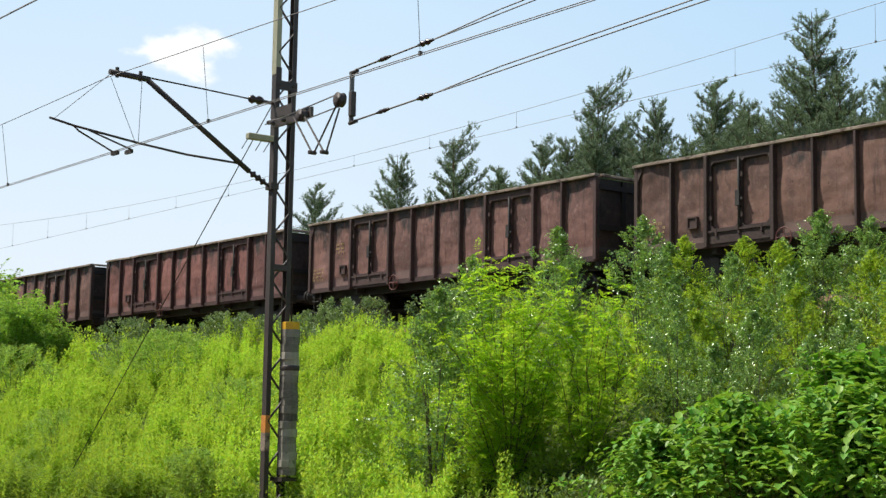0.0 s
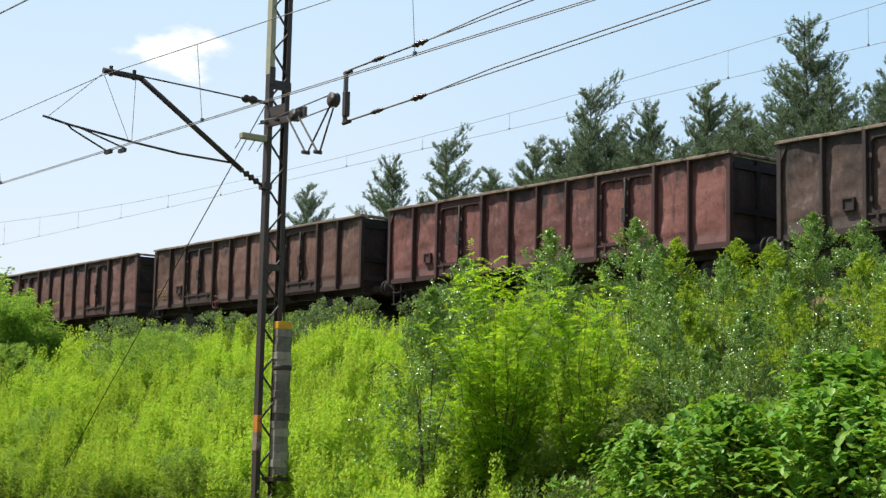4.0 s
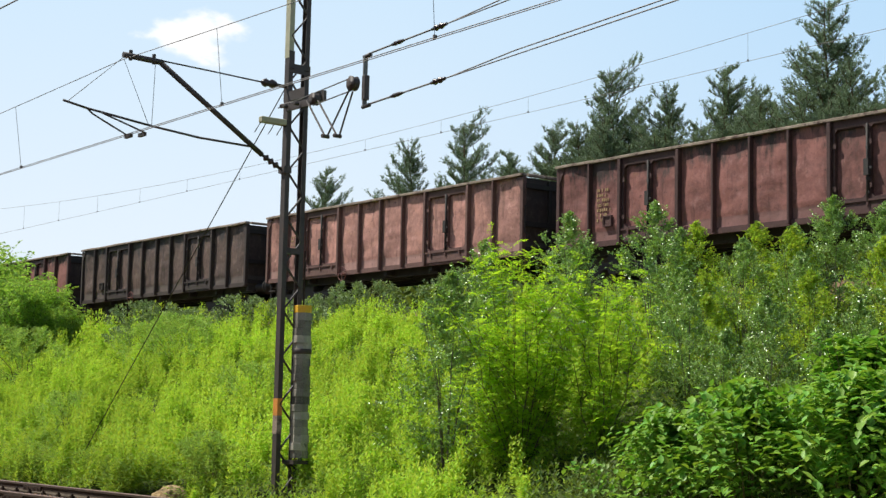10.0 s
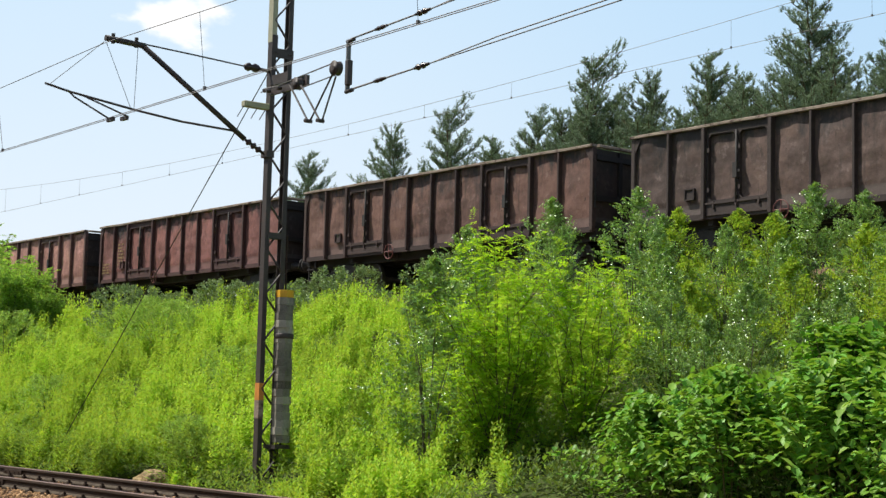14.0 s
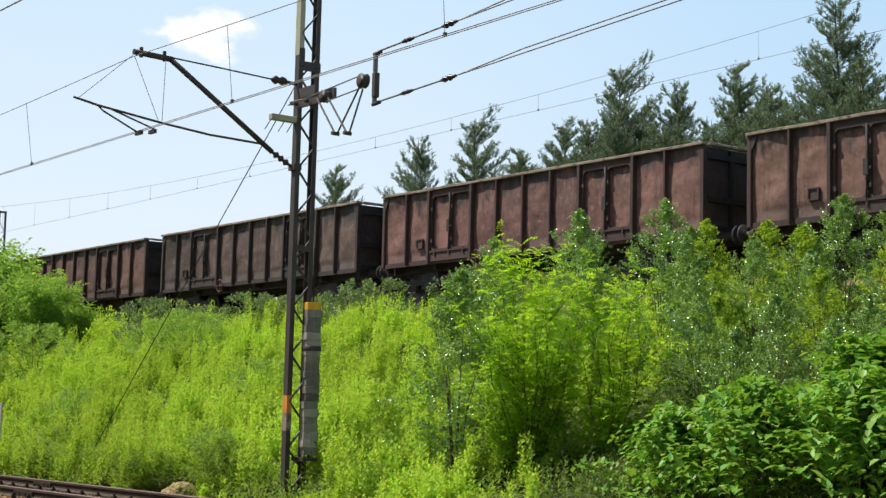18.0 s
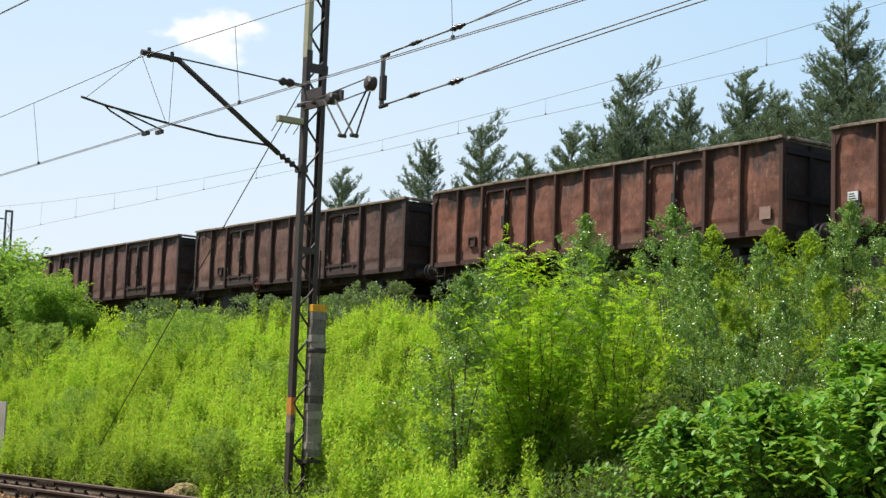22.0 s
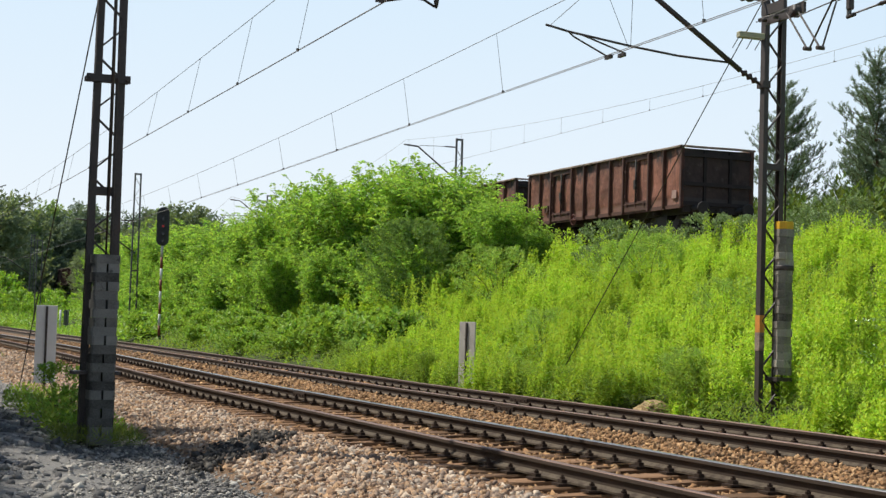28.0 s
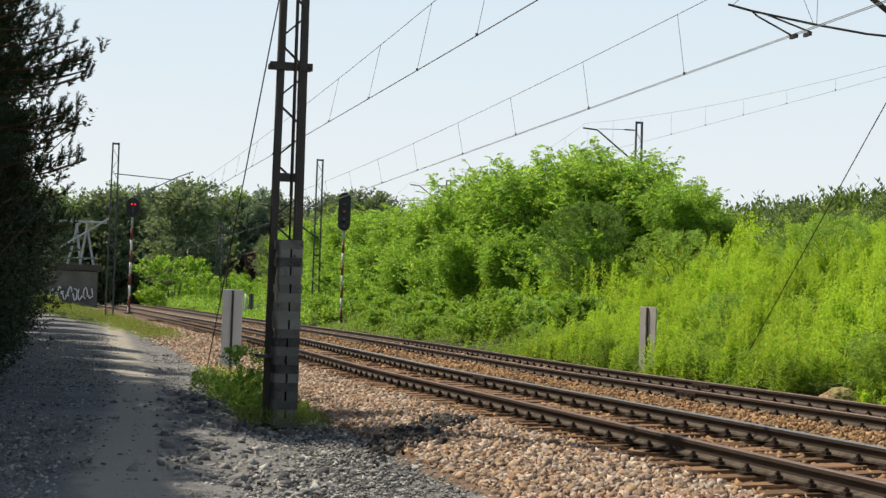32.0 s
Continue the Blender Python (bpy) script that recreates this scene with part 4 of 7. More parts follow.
def build_wagon(g):
    wg = empty("freight_wagon")
    for near in (True, False):
        turn = Matrix() if near else Matrix.Translation((BODY, 0, 0)) @ pose(0, 0, 0, 0, 0, 180)
        for me in g["sheets"]:
            part("side_sheet", me, None, wg, at=turn)
        for x in POSTS:
            dp = x in (2.30, 4.22, 8.58, 10.50)
            part("door_post" if dp else "post", g["door_post" if dp else "post"], None, wg, at=turn @ pose(x, -HW, 0))
        for a, b in DOORS:
            for k, x in enumerate((a + 0.06, a + 0.96)):
                d = part("door_leaf", g["leaf"], None, wg, "rusty hinged side door", turn @ pose(x, -HW - 0.0, 0))
                part("door_frame", g["leaf_frame"], None, d)
                if k == 1:
                    part("door_lock", g["lock"], None, d)
            part("door_sill", g["door_sill"], None, wg, at=turn @ pose(a, -HW, 0))
            part("door_head", g["door_head"], None, wg, at=turn @ pose(a, -HW, 0))
        part("sole_bar", g["sole_bar"], None, wg, at=turn @ pose(0, -HW, 0))
        part("rim", g["rim"], None, wg, "battered top rim", turn @ pose(0, -HW, 0))
        part("corner_post", g["corner_post"], None, wg, at=turn @ pose(0.06, -HW, 0))
        part("corner_post", g["corner_post"], None, wg, at=turn @ Matrix.Translation((BODY - 0.06, -HW, 0)) @ Matrix.Diagonal((-1, 1, 1, 1)))
        part("handrail", g["handrail"], None, wg, at=turn @ pose(BODY + 0.03, -HW + 0.1, 0))
        part("step", g["step"], None, wg, at=turn @ pose(0.4, -HW + 0.12, 0))
        part("card_holder", g["plate"], None, wg, at=turn @ pose(1.85, -HW + 0.05, Z0 + 0.42))
        part("brake_handwheel", g["handwheel"], None, wg, "red hand brake wheel", turn @ pose(4.55, -HW - 0.07, Z0 - 0.02))
    for left in (True, False):
        turn = Matrix() if left else Matrix.Translation((BODY, 0, 0)) @ pose(0, 0, 0, 0, 0, 180)
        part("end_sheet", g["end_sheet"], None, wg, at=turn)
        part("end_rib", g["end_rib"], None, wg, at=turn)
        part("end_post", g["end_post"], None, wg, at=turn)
        part("end_rim", g["end_rim"], None, wg, at=turn @ Matrix.Translation((0.0, HW - 0.15, 0)) @ pose(0, 0, 0, 0, 0, -90))
        for y in (-0.875, 0.875):
            part("buffer", g["buffer"], None, wg, at=turn @ pose(0.0, y, 1.03))
        part("screw_coupling", g["coupling"], None, wg, at=turn)
        bg = part("bogie", g["bogie_frame"], None, wg, at=Matrix.Translation((1.95 if left else BODY - 1.95, 0, 0)))
        for x in (-0.9, 0.9):
            part("wheelset", g["wheelset"], None, bg, at=pose(x, 0, 0.46))
    part("floor", g["floor"], None, wg)
    part("underframe", g["underframe"], None, wg)
    return wg


GEAR = wagon_meshes()
FIRST = build_wagon(GEAR)
KINDS = ["dark", "dusky", "maroon", "dusky", "brown", "maroon", "dark", "red", "maroon", "brown", "dark", "dusky", "brown", "rust", "rust"]
NOTE = {"dusky": "dusky mauve-brown", "dark": "dark grime-brown", "brown": "weathered brown", "maroon": "dull maroon", "rust": "orange-rusty brown", "red": "faded pinkish red"}
WAGONS = []
for i, tone in enumerate(KINDS):
    w = FIRST if i == 0 else copy_thing(FIRST, Matrix())
    tagged(w, NOTE[tone] + " open-top steel freight wagon with dented ribbed sides", "freight wagon", "freight train")
    for o in w.children_recursive:
        for s in o.material_slots:
            kind = s.material.name
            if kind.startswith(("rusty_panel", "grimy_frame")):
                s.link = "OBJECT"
                # end walls take the near-black tone that stands in for shade
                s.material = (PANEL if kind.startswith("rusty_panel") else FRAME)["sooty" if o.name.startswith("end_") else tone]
    WAGONS.append((i - 4, w))
for k, w in WAGONS:
    rng = random.Random(100 + k)
    if k in (-1, 0, 4):
        lettering(w, 0.22, Z0 + 0.62, 0.75, 4, rng, "paint_mark")
    if k in (-1, 4, 3):
        lettering(w, 1.45, Z0 + 1.30, 0.5, 3 if k != 4 else 7, rng, "paint_mark", 0.07)
    if k in (9, 10):
        bm = bmesh.new()
        box(bm, 12.1, 12.42, -HW + 0.034, -HW + 0.042, Z0 + 0.30, Z0 + 0.58)
        part("paint_patch", bm, M["paint_white"], w, "faded white painted patch")
    if k == 10:
        bm = bevelled(0.40, 0.74, -HW + 0.010, -HW + 0.034, Z0 + 0.30, Z0 + 0.68, 0.006)
        part("card_plate", bm, M["under"], w, "dark steel card plate")
        bm = bevelled(0.43, 0.70, -HW, -HW + 0.012, Z0 + 0.48, Z0 + 0.67, 0.004)
        card = part("label_card", bm, M["white"], w, "white paper label card")
        bm = bmesh.new()
        for r in range(3):
            box(bm, 0.46, 0.66 - 0.03 * r, -HW - 0.004, -HW, Z0 + 0.51 + 0.05 * r, Z0 + 0.53 + 0.05 * r)
        part("printed_line", bm, M["black"], card)


def run_at(t):
    return float(np.interp(t, [r[0] for r in RUN], [r[1] for r in RUN]))


def motions():
    turns = [0.1 * i for i in range(321)]
    spin = [(t, math.degrees(run_at(t) / 0.46)) for t in turns]
    for k, w in WAGONS:
        walk(w, [(t, Matrix.Translation((s + k * PITCH, UP_Y, UP_Z))) for t, s in RUN])
        for bogie in w.children:
            if bogie.name.startswith("bogie"):
                for wheel in bogie.children:
                    x = wheel.matrix_basis.translation.x
                    walk(wheel, [(t, pose(x, 0, 0.46, 0, a, 0)) for t, a in spin])


# ---------- masts and overhead line ----------
def channel(bm, p, q, w, d, axis_y=1):
    """A U-shaped steel post from p to q, its web facing +-y."""
    t, a, b = 0.012, w / 2, d / 2
    sec = [(-a, -b), (a, -b), (a, b), (a - t, b), (a - t, t - b), (t - a, t - b), (t - a, b), (-a, b)]
    rings = [[bm.verts.new(Vector(c) + Vector((x, axis_y * y, 0))) for x, y in sec] for c in (p, q)]
    for i in range(8):
        bm.faces.new((rings[0][i], rings[0][(i + 1) % 8], rings[1][(i + 1) % 8], rings[1][i]))
    bm.faces.new(rings[0][::-1])
    bm.faces.new(rings[1])
    bmesh.ops.recalc_face_normals(bm, faces=bm.faces[:])


def lattice_mast(name, x, y, z, height, wide, narrow, mat, label, bay=0.55, post=0.14, footing=True, lace=0.036, gap=0.0, mid=0.42):
    """Two channel posts side by side across the line, laced together."""
    m = tagged(empty(name, pose(x, y + bend(x), z)), label, "catenary mast", "catenary masts")
    for s in (-1, 1):
        bm = bmesh.new()
        channel(bm, (0, s * wide / 2, 0), (0, s * narrow / 2, height), post, 0.085, -s)
        part("post", bm, mat, m)
    n = int((height - 0.4) / bay)
    for i in range(n):
        z0, z1 = 0.3 + i * bay, 0.3 + (i + 1) * bay
        k = 1 if i % 2 else -1
        w0, w1 = [(wide + (narrow - wide) * zz / height) / 2 for zz in (z0, z1)]
        bm = bmesh.new()
        bar(bm, (post * 0.40, k * w0, z0 + gap), (post * 0.40, -k * w1, z1 - gap), lace, 0.022)
        part("lacing_bar", bm, mat, m)
    for zz in (0.25, height * mid, height - 0.06):
        w0 = (wide + (narrow - wide) * zz / height) / 2
        bm = bmesh.new()
        box(bm, -post / 2 - 0.01, post / 2 + 0.01, -w0, w0, zz - 0.05, zz + 0.05)
        part("batten_plate", bm, mat, m)
    if footing:
        part("footing", bevelled(-0.35, 0.35, -wide / 2 - 0.25, wide / 2 + 0.25, -0.5, 0.14, 0.03), M["concrete"], m, "grey concrete footing")
    return m


def insulator(parent, p, q, n=5, r=0.055):
    bm = bmesh.new()
    p, q = Vector(p), Vector(q)
    L = (q - p).length
    pts = [(0.02, 0.0), (0.025, 0.05)]
    for i in range(n):
        z = 0.06 + (L - 0.12) * i / n
        s = (L - 0.12) / n
        pts += [(0.028, z), (r, z + s * 0.3), (r * 0.9, z + s * 0.5), (0.028, z + s * 0.75)]
    pts += [(0.025, L - 0.04), (0.02, L)]
    lathe(bm, pts, 10, Matrix.Translation(p) @ (q - p).to_track_quat("Z", "Y").to_matrix().to_4x4())
    return part("insulator", bm, M["insulator"], parent, "brown ribbed insulator")


def line_of(parent, name, pts, r, mat, label="", n=6):
    bm = bmesh.new()
    for a, b in zip(pts, pts[1:]):
        tube(bm, a, b, r, n)
    return part(name, bm, mat, parent, label)


def weight_stack(parent, x, y, z0, z1, size, n, seed, band=True, mat="concrete", slotted=False):
    rng = random.Random(seed)
    z = z0
    step = (z1 - z0) / n
    for i in range(n):
        h = step - (0.001 if slotted else 0.006)
        w = size * rng.uniform(0.97, 1.03)
        bm = bmesh.new()
        if slotted:
            # square block with cut corners; the slot of every other one faces the line's end
            a, c = w * 0.5, 0.022
            turn = 1 if i % 2 else -1
            ring = [(a, 0.012), (a, a - c), (a - c, a), (c - a, a), (-a, a - c), (-a, c - a), (c - a, -a), (a - c, -a), (a, c - a), (a, -0.012), (0.0, -0.012), (0.0, 0.012)]
            lo, hi = [[bm.verts.new((turn * p, turn * q, zz)) for p, q in ring] for zz in (0.0, h)]
            bm.faces.new(lo[::-1])
            bm.faces.new(hi)
            for k in range(len(ring)):
                bm.faces.new((lo[k], lo[(k + 1) % 12], hi[(k + 1) % 12], hi[k]))
        else:
            lathe(bm, [(w * 0.525, 0.0), (w * 0.54, 0.008), (w * 0.54, h - 0.006), (w * 0.53, h + 0.004)], 8, pose(0, 0, 0, 0, 0, 22.5), False)
        last = band and i == n - 1
        if not last and not slotted:
            box(bm, w * 0.5, w * 0.53, -0.018, 0.018, 0.0, h)
        part("weight_block", bm, M["yellow" if last else mat], parent, "yellow painted top weight" if last else "", pose(x + rng.uniform(-0.012, 0.012), y + rng.uniform(-0.012, 0.012), z, 0, 0, rng.uniform(-4, 4)))
        z += step
    line_of(parent, "weight_rod", [(x, y, z0 - 0.08), (x, y, z1 + 0.9)], 0.014, M["iron"])


# mast with the yellow-topped weights, beyond the far track
WX, WY = -22.0, 13.605
WM = lattice_mast("tension_mast", WX, WY, -0.02, 10.4, 0.32, 0.32, M["mast"], "dark rusty lattice catenary mast with a stack of concrete weights", 0.385, 0.13)


def wl_(x, y, z):
    return (x - WX, y - WY, z + 0.02)


bm = bmesh.new()
channel(bm, (0.0, -0.1615, 7.62), (0.0, -0.1615, 10.38), 0.137, 0.093, 1)
part("painted_post_top", bm, M["mast_pale"], WM, "faded yellow painted upper post")
for z0, z1, mat, name, label in ((1.65, 1.93, "orange", "orange_band", "faded orange marking band"), (1.35, 1.648, "coaming", "faded_band", "worn brownish marking band")):
    bm = bmesh.new()
    channel(bm, (0.0, -0.1615, z0), (0.0, -0.1615, z1), 0.137, 0.093, 1)
    part(name, bm, M[mat], WM, label)
# splice plate with bolts where the paint ends, and a hanger bracket under it
bm = bmesh.new()
box(bm, 0.066, 0.080, -0.215, 0.215, 7.36, 7.52)
for y in (-0.17, -0.12, 0.12, 0.17):
    tube(bm, (0.08, y, 7.44), (0.10, y, 7.44), 0.018, 6)
box(bm, 0.066, 0.078, -0.205, -0.10, 7.52, 7.74)
part("splice_plate", bm, M["mast"], WM)
weight_stack(WM, 0.27, 0.105, 0.97, 3.46, 0.275, 20, 5, True, "concrete_band")
bm = bmesh.new()
lathe(bm, [(0.155, 2.66), (0.163, 2.67), (0.163, 2.735), (0.155, 2.745)], 10, pose(0.27, 0.105, 0))
part("collar", bm, M["mast"], WM, "dark steel collar round the weights")
bm = bmesh.new()
box(bm, 0.0, 0.36, -0.05, 0.24, 0.87, 0.93)
part("weight_guide", bm, M["mast"], WM)
# bracket in the plane of the mast
line_of(WM, "bracket_strut", [wl_(-22, 12.98, 5.90), wl_(-22, 11.06, 7.15)], 0.044, M["mast"], "", 10)
line_of(WM, "bracket_head", [wl_(-22, 11.10, 7.15), wl_(-22, 10.42, 7.17)], 0.048, M["mast"], "", 8)
line_of(WM, "top_tie", [wl_(-22, 11.05, 7.18), wl_(-22, 12.0, 7.15), wl_(-22, 12.93, 7.115)], 0.013, M["mast"])
for y in (10.55, 10.95):
    bm = bmesh.new()
    tube(bm, wl_(-22, y, 7.10), wl_(-22, y, 7.26), 0.03, 6)
    part("wire_clamp", bm, M["mast"], WM)
bm = bmesh.new()
lathe(bm, [(0.025, 0.0), (0.055, 0.03), (0.075, 0.08), (0.045, 0.14), (0.075, 0.19), (0.06, 0.26), (0.025, 0.30)], 10,
      Matrix.Translation(wl_(-22, 12.92, 7.115)) @ pose(0, 0, 0, -90, 0, 0))
part("insulator", bm, M["insulator"], WM, "brown bell insulator")
line_of(WM, "tie_end", [wl_(-22, 13.20, 7.112), wl_(-22, 13.42, 7.10)], 0.03, M["mast"])
insulator(WM, wl_(-22, 12.97, 5.905), wl_(-22, 13.36, 5.70), 3, 0.062)
bm = bmesh.new()
box(bm, -0.09, 0.09, -0.25, -0.10, 5.66, 5.77)
part("bracket_hinge", bm, M["mast"], WM)
arm = [wl_(-22, 12.78, 6.01), wl_(-22, 11.8, 6.035), wl_(-22, 10.96, 6.11), wl_(-22, 9.86, 6.24), wl_(-22, 9.47, 6.31)]
line_of(WM, "registration_arm", arm, 0.019, M["mast"], "", 8)
line_of(WM, "steady_arm", [wl_(-22, 9.86, 6.24), wl_(-21.98, 9.95, 6.16), wl_(-21.95, 10.52, 5.90)], 0.014, M["mast"])
line_of(WM, "steady_arm", [wl_(-22, 9.80, 6.25), wl_(-21.9, 10.0, 6.20), wl_(-21.8, 10.75, 5.95)], 0.014, M["mast"])
for y, z in ((10.52, 5.90), (10.75, 5.95)):
    bm = bmesh.new()
    box(bm, 0.0, 0.2, y - WY - 0.02, y - WY + 0.03, z - 0.03, z + 0.03)
    part("wire_clamp", bm, M["mast"], WM)
for a, b in (((10.42, 7.12), (9.55, 6.31)), ((10.44, 7.1), (10.90, 6.13)), ((10.98, 7.1), (10.96, 6.12))):
    line_of(WM, "support_wire", [wl_(-22, *a), wl_(-22, *b)], 0.005, M["wire"], "", 4)
# pale terminal arm on the line side, with hanging rods
bm = bevelled(-0.06, 0.06, -0.68, -0.2, 6.46, 6.56, 0.01)
part("terminal_arm", bm, M["mast_pale"], WM, "pale yellow bracket arm")
for a, b in ((-0.66, -0.78), (-0.40, -0.52), (-0.24, -0.36)):
    line_of(WM, "hanging_rod", [(0.0, a, 6.48), (0.0, b, 6.28)], 0.008, M["mast"], "", 5)
# tension wheel gear on the other side of the mast
GY = 13.0 - WY


def pulley(parent, x, y, z, r, name="pulley"):
    bm = bmesh.new()
    lathe(bm, [(r * 0.3, -0.06), (r * 0.3, -0.04), (r, -0.05), (r * 0.86, -0.015), (r * 0.86, 0.015), (r, 0.05), (r * 0.3, 0.04), (r * 0.3, 0.06)], 18, pose(x, y, z, 90, 0, 0))
    return part(name, bm, M["mast"], parent)


pulley(WM, -19.40 - WX, GY, 6.70, 0.115)
pulley(WM, -20.50 - WX, GY + 0.02, 6.63, 0.10)
bm = bmesh.new()
box(bm, -0.08, 0.09, -0.20, 0.20, 6.88, 7.03)
for y in (-0.215, 0.165):
    box(bm, 0.1, 0.60, y, y + 0.05, 6.86, 7.03)
tube(bm, (0.5, -0.6, 6.66), (0.5, 0.2, 6.95), 0.035, 8)
box(bm, 0.55, 1.42, GY + 0.08, GY + 0.12, 6.58, 6.69)
for x in (0.62, 0.95):
    tube(bm, (x, GY + 0.06, 6.64), (x, GY - 0.03, 6.64), 0.03, 8)
part("pulley_beam", bm, M["mast"], WM)
for a, b, c in (((-20.70, 6.63), (-20.08, 5.97), (-19.42, 6.62)), ((-20.37, 6.58), (-19.74, 5.93), (-19.34, 6.56))):
    for p, q in ((a, b), (b, c)):
        line_of(WM, "hanging_link", [(p[0] - WX, GY, p[1]), (q[0] - WX, GY - 0.04, q[1])], 0.016, M["mast"])
    bm = bmesh.new()
    tube(bm, (b[0] - WX, GY - 0.10, b[1]), (b[0] - WX, GY + 0.03, b[1]), 0.032, 8)
    part("link_pin", bm, M["mast"], WM)
line_of(WM, "cable", [(0.1, GY + 0.2, 6.72), (-19.4 - WX, GY, 6.80)], 0.011, M["wire"], "", 5)
line_of(WM, "cable", [(-20.5 - WX, GY, 6.53), (-19.4 - WX, GY, 6.60)], 0.011, M["wire"], "", 5)
bm = bevelled(-0.022, 0.022, -0.035, 0.035, 6.28, 7.06, 0.008)
part("yoke_plate", bm, M["mast_grey"], WM, "", Matrix.Translation((-19.08 - WX, GY, 0)))
bm = bevelled(-0.045, 0.045, -0.045, 0.045, 6.38, 6.76, 0.01)
part("yoke_box", bm, M["mast"], WM, "", Matrix.Translation((-19.03 - WX, GY - 0.02, 0)))
for z in (6.29, 7.06):
    bm = bmesh.new()
    tube(bm, (-19.12 - WX, GY, z), (-18.94 - WX, GY, z + 0.01), 0.032, 8)
    part("yoke_pin", bm, M["mast"], WM)
line_of(WM, "stay_wire", [(-0.2, -0.1, 7.15), (-8.15, -0.1, 0.25)], 0.010, M["mast"], "steel stay wire", 5)


def anchor_line(name, z0, slope, label):
    ln = tagged(empty(name), label, "overhead wire", "overhead wires")
    x = -19.02
    insulator(ln, (x + 0.62, 13.0, z0 + 0.62 * slope), (x + 0.92, 13.0, z0 + 0.92 * slope), 2, 0.036)
    insulator(ln, (x + 1.60, 13.0, z0 + 1.60 * slope), (x + 1.95, 13.0, z0 + 1.95 * slope), 2, 0.048)
    for a, b, r in ((0.0, 0.63, 0.014), (0.91, 1.61, 0.013), (1.93, 26.0, 0.009)):
        line_of(ln, "cable", [(x + a, 13.0, z0 + a * slope), (x + b, 13.0, z0 + b * slope)], r, M["wire"])
    line_of(ln, "cable", [(x + 1.98, 13.0, z0 + 1.98 * slope), (x + 3.4, 13.03, z0 + 3.4 * slope + 0.075), (x + 26.0, 13.05, z0 + 26.0 * slope + 0.10)], 0.009, M["wire"])
    return ln


anchor_line("anchored_wire", 7.07, 0.047, "upper anchored overhead wire with insulators")
anchor_line("anchored_wire", 6.29, 0.045, "lower anchored overhead wire with insulators")


def catenary(name, supports, mess, contact, sag, drop_x, twin, label, step=6.0):
    """supports: x places; mess and contact: y, z at each; droppers between."""
    mess, contact = [[(y + bend(x), z) for x, (y, z) in zip(supports, w)] for w in (mess, contact)]
    c = tagged(empty(name), label, "overhead wire", "overhead wires")
    mpts, cpts = [], []
    for (x0, m0, c0), (x1, m1, c1) in zip(zip(supports, mess, contact), list(zip(supports, mess, contact))[1:]):
        n = max(2, int(abs(x1 - x0) / 2.0))
        for i in range(n + (x1 == supports[-1])):
            t = i / n
            s = 4 * sag * t * (1 - t)
            mpts.append((x0 + (x1 - x0) * t, m0[0] + (m1[0] - m0[0]) * t, m0[1] + (m1[1] - m0[1]) * t - s))
            cpts.append((x0 + (x1 - x0) * t, c0[0] + (c1[0] - c0[0]) * t, c0[1] + (c1[1] - c0[1]) * t - s * 0.06))
    line_of(c, "messenger_wire", mpts, 0.0065, M["wire"], "", 5)
    for k in ((-0.03, 0.03) if twin else (0.0,)):
        line_of(c, "contact_wire", [(x, y + k, z + k * 0.8) for x, y, z in cpts], 0.0065, M["wire"], "", 5)
    ma, ca = np.array(mpts), np.array(cpts)
    o = np.argsort(ma[:, 0])
    for x in drop_x:
        a = [np.interp(x, ma[o, 0], ma[o, k]) for k in (1, 2)]
        b = [np.interp(x, ca[o, 0], ca[o, k]) for k in (1, 2)]
        bm = bmesh.new()
        tube(bm, (x, *a), (x, *b), 0.0045, 4)
        box(bm, x - 0.015, x + 0.015, b[0] - 0.02, b[0] + 0.02, b[1] - 0.01, b[1] + 0.04)
        part("dropper", bm, M["wire"], c)
    return c


FAR_DROPS = [-14, -19.0, -26.4, -31.8, -37.5, -43, -49, -55, -61, -67, -73, -79, -85]
catenary("far_track_wires", [48, -22, -94, -166], [(10.5, 6.95), (10.40, 7.08), (10.68, 7.36), (10.6, 7.7)], [(9.9, 6.25), (10.56, 5.92), (10.88, 6.08), (10.6, 6.5)], 0.39, FAR_DROPS, True,
         "copper overhead line above the farther track")
NEAR_DROPS = [-24.5, -29.0, -34.0, -39.5, -45, -51, -57, -63, -69, -75, -81]
catenary("near_track_wires", [50, -20, -92, -164], [(6.4, 7.5), (6.38, 7.42), (6.41, 7.99), (6.6, 8.2)], [(6.5, 5.95), (6.11, 5.92), (6.31, 7.06), (6.5, 7.2)], 0.28, NEAR_DROPS, True,
         "copper overhead line above the near track")
catenary("upper_track_wires", [-5, -81.3, -126.2, -171], [(27.3, 12.1), (27.3, 12.0), (27.3, 12.0), (27.3, 12.0)], [(27.3, 10.35), (27.3, 10.13), (27.3, 10.1), (27.3, 10.1)], 1.55, [-20.3 - 4.03 * i for i in range(27)], False,
         "thin overhead line above the upper track")

# near mast beside the path, with its weights and the arm over the near track
NM = lattice_mast("tension_mast", -20.0, 2.50, -0.03, 9.6, 0.35, 0.235, M["mast"], "black rusty lattice mast with concrete weights beside the path", 0.385, 0.14, False, 0.05, 0.06, 0.33)
bm = bmesh.new()
box(bm, -0.10, 0.10, -0.30, 0.25, 4.56, 4.62)
box(bm, 0.10, 0.115, -0.30, 0.25, 4.54, 4.64)
for y in (-0.26, 0.21):
    tube(bm, (0.115, y, 4.59), (0.16, y, 4.59), 0.022, 6)
part("clamp_plate", bm, M["mast"], NM)
weight_stack(NM, 0.31, 0.0, 0.0, 2.35, 0.312, 21, 9, False, "concrete_dark", True)
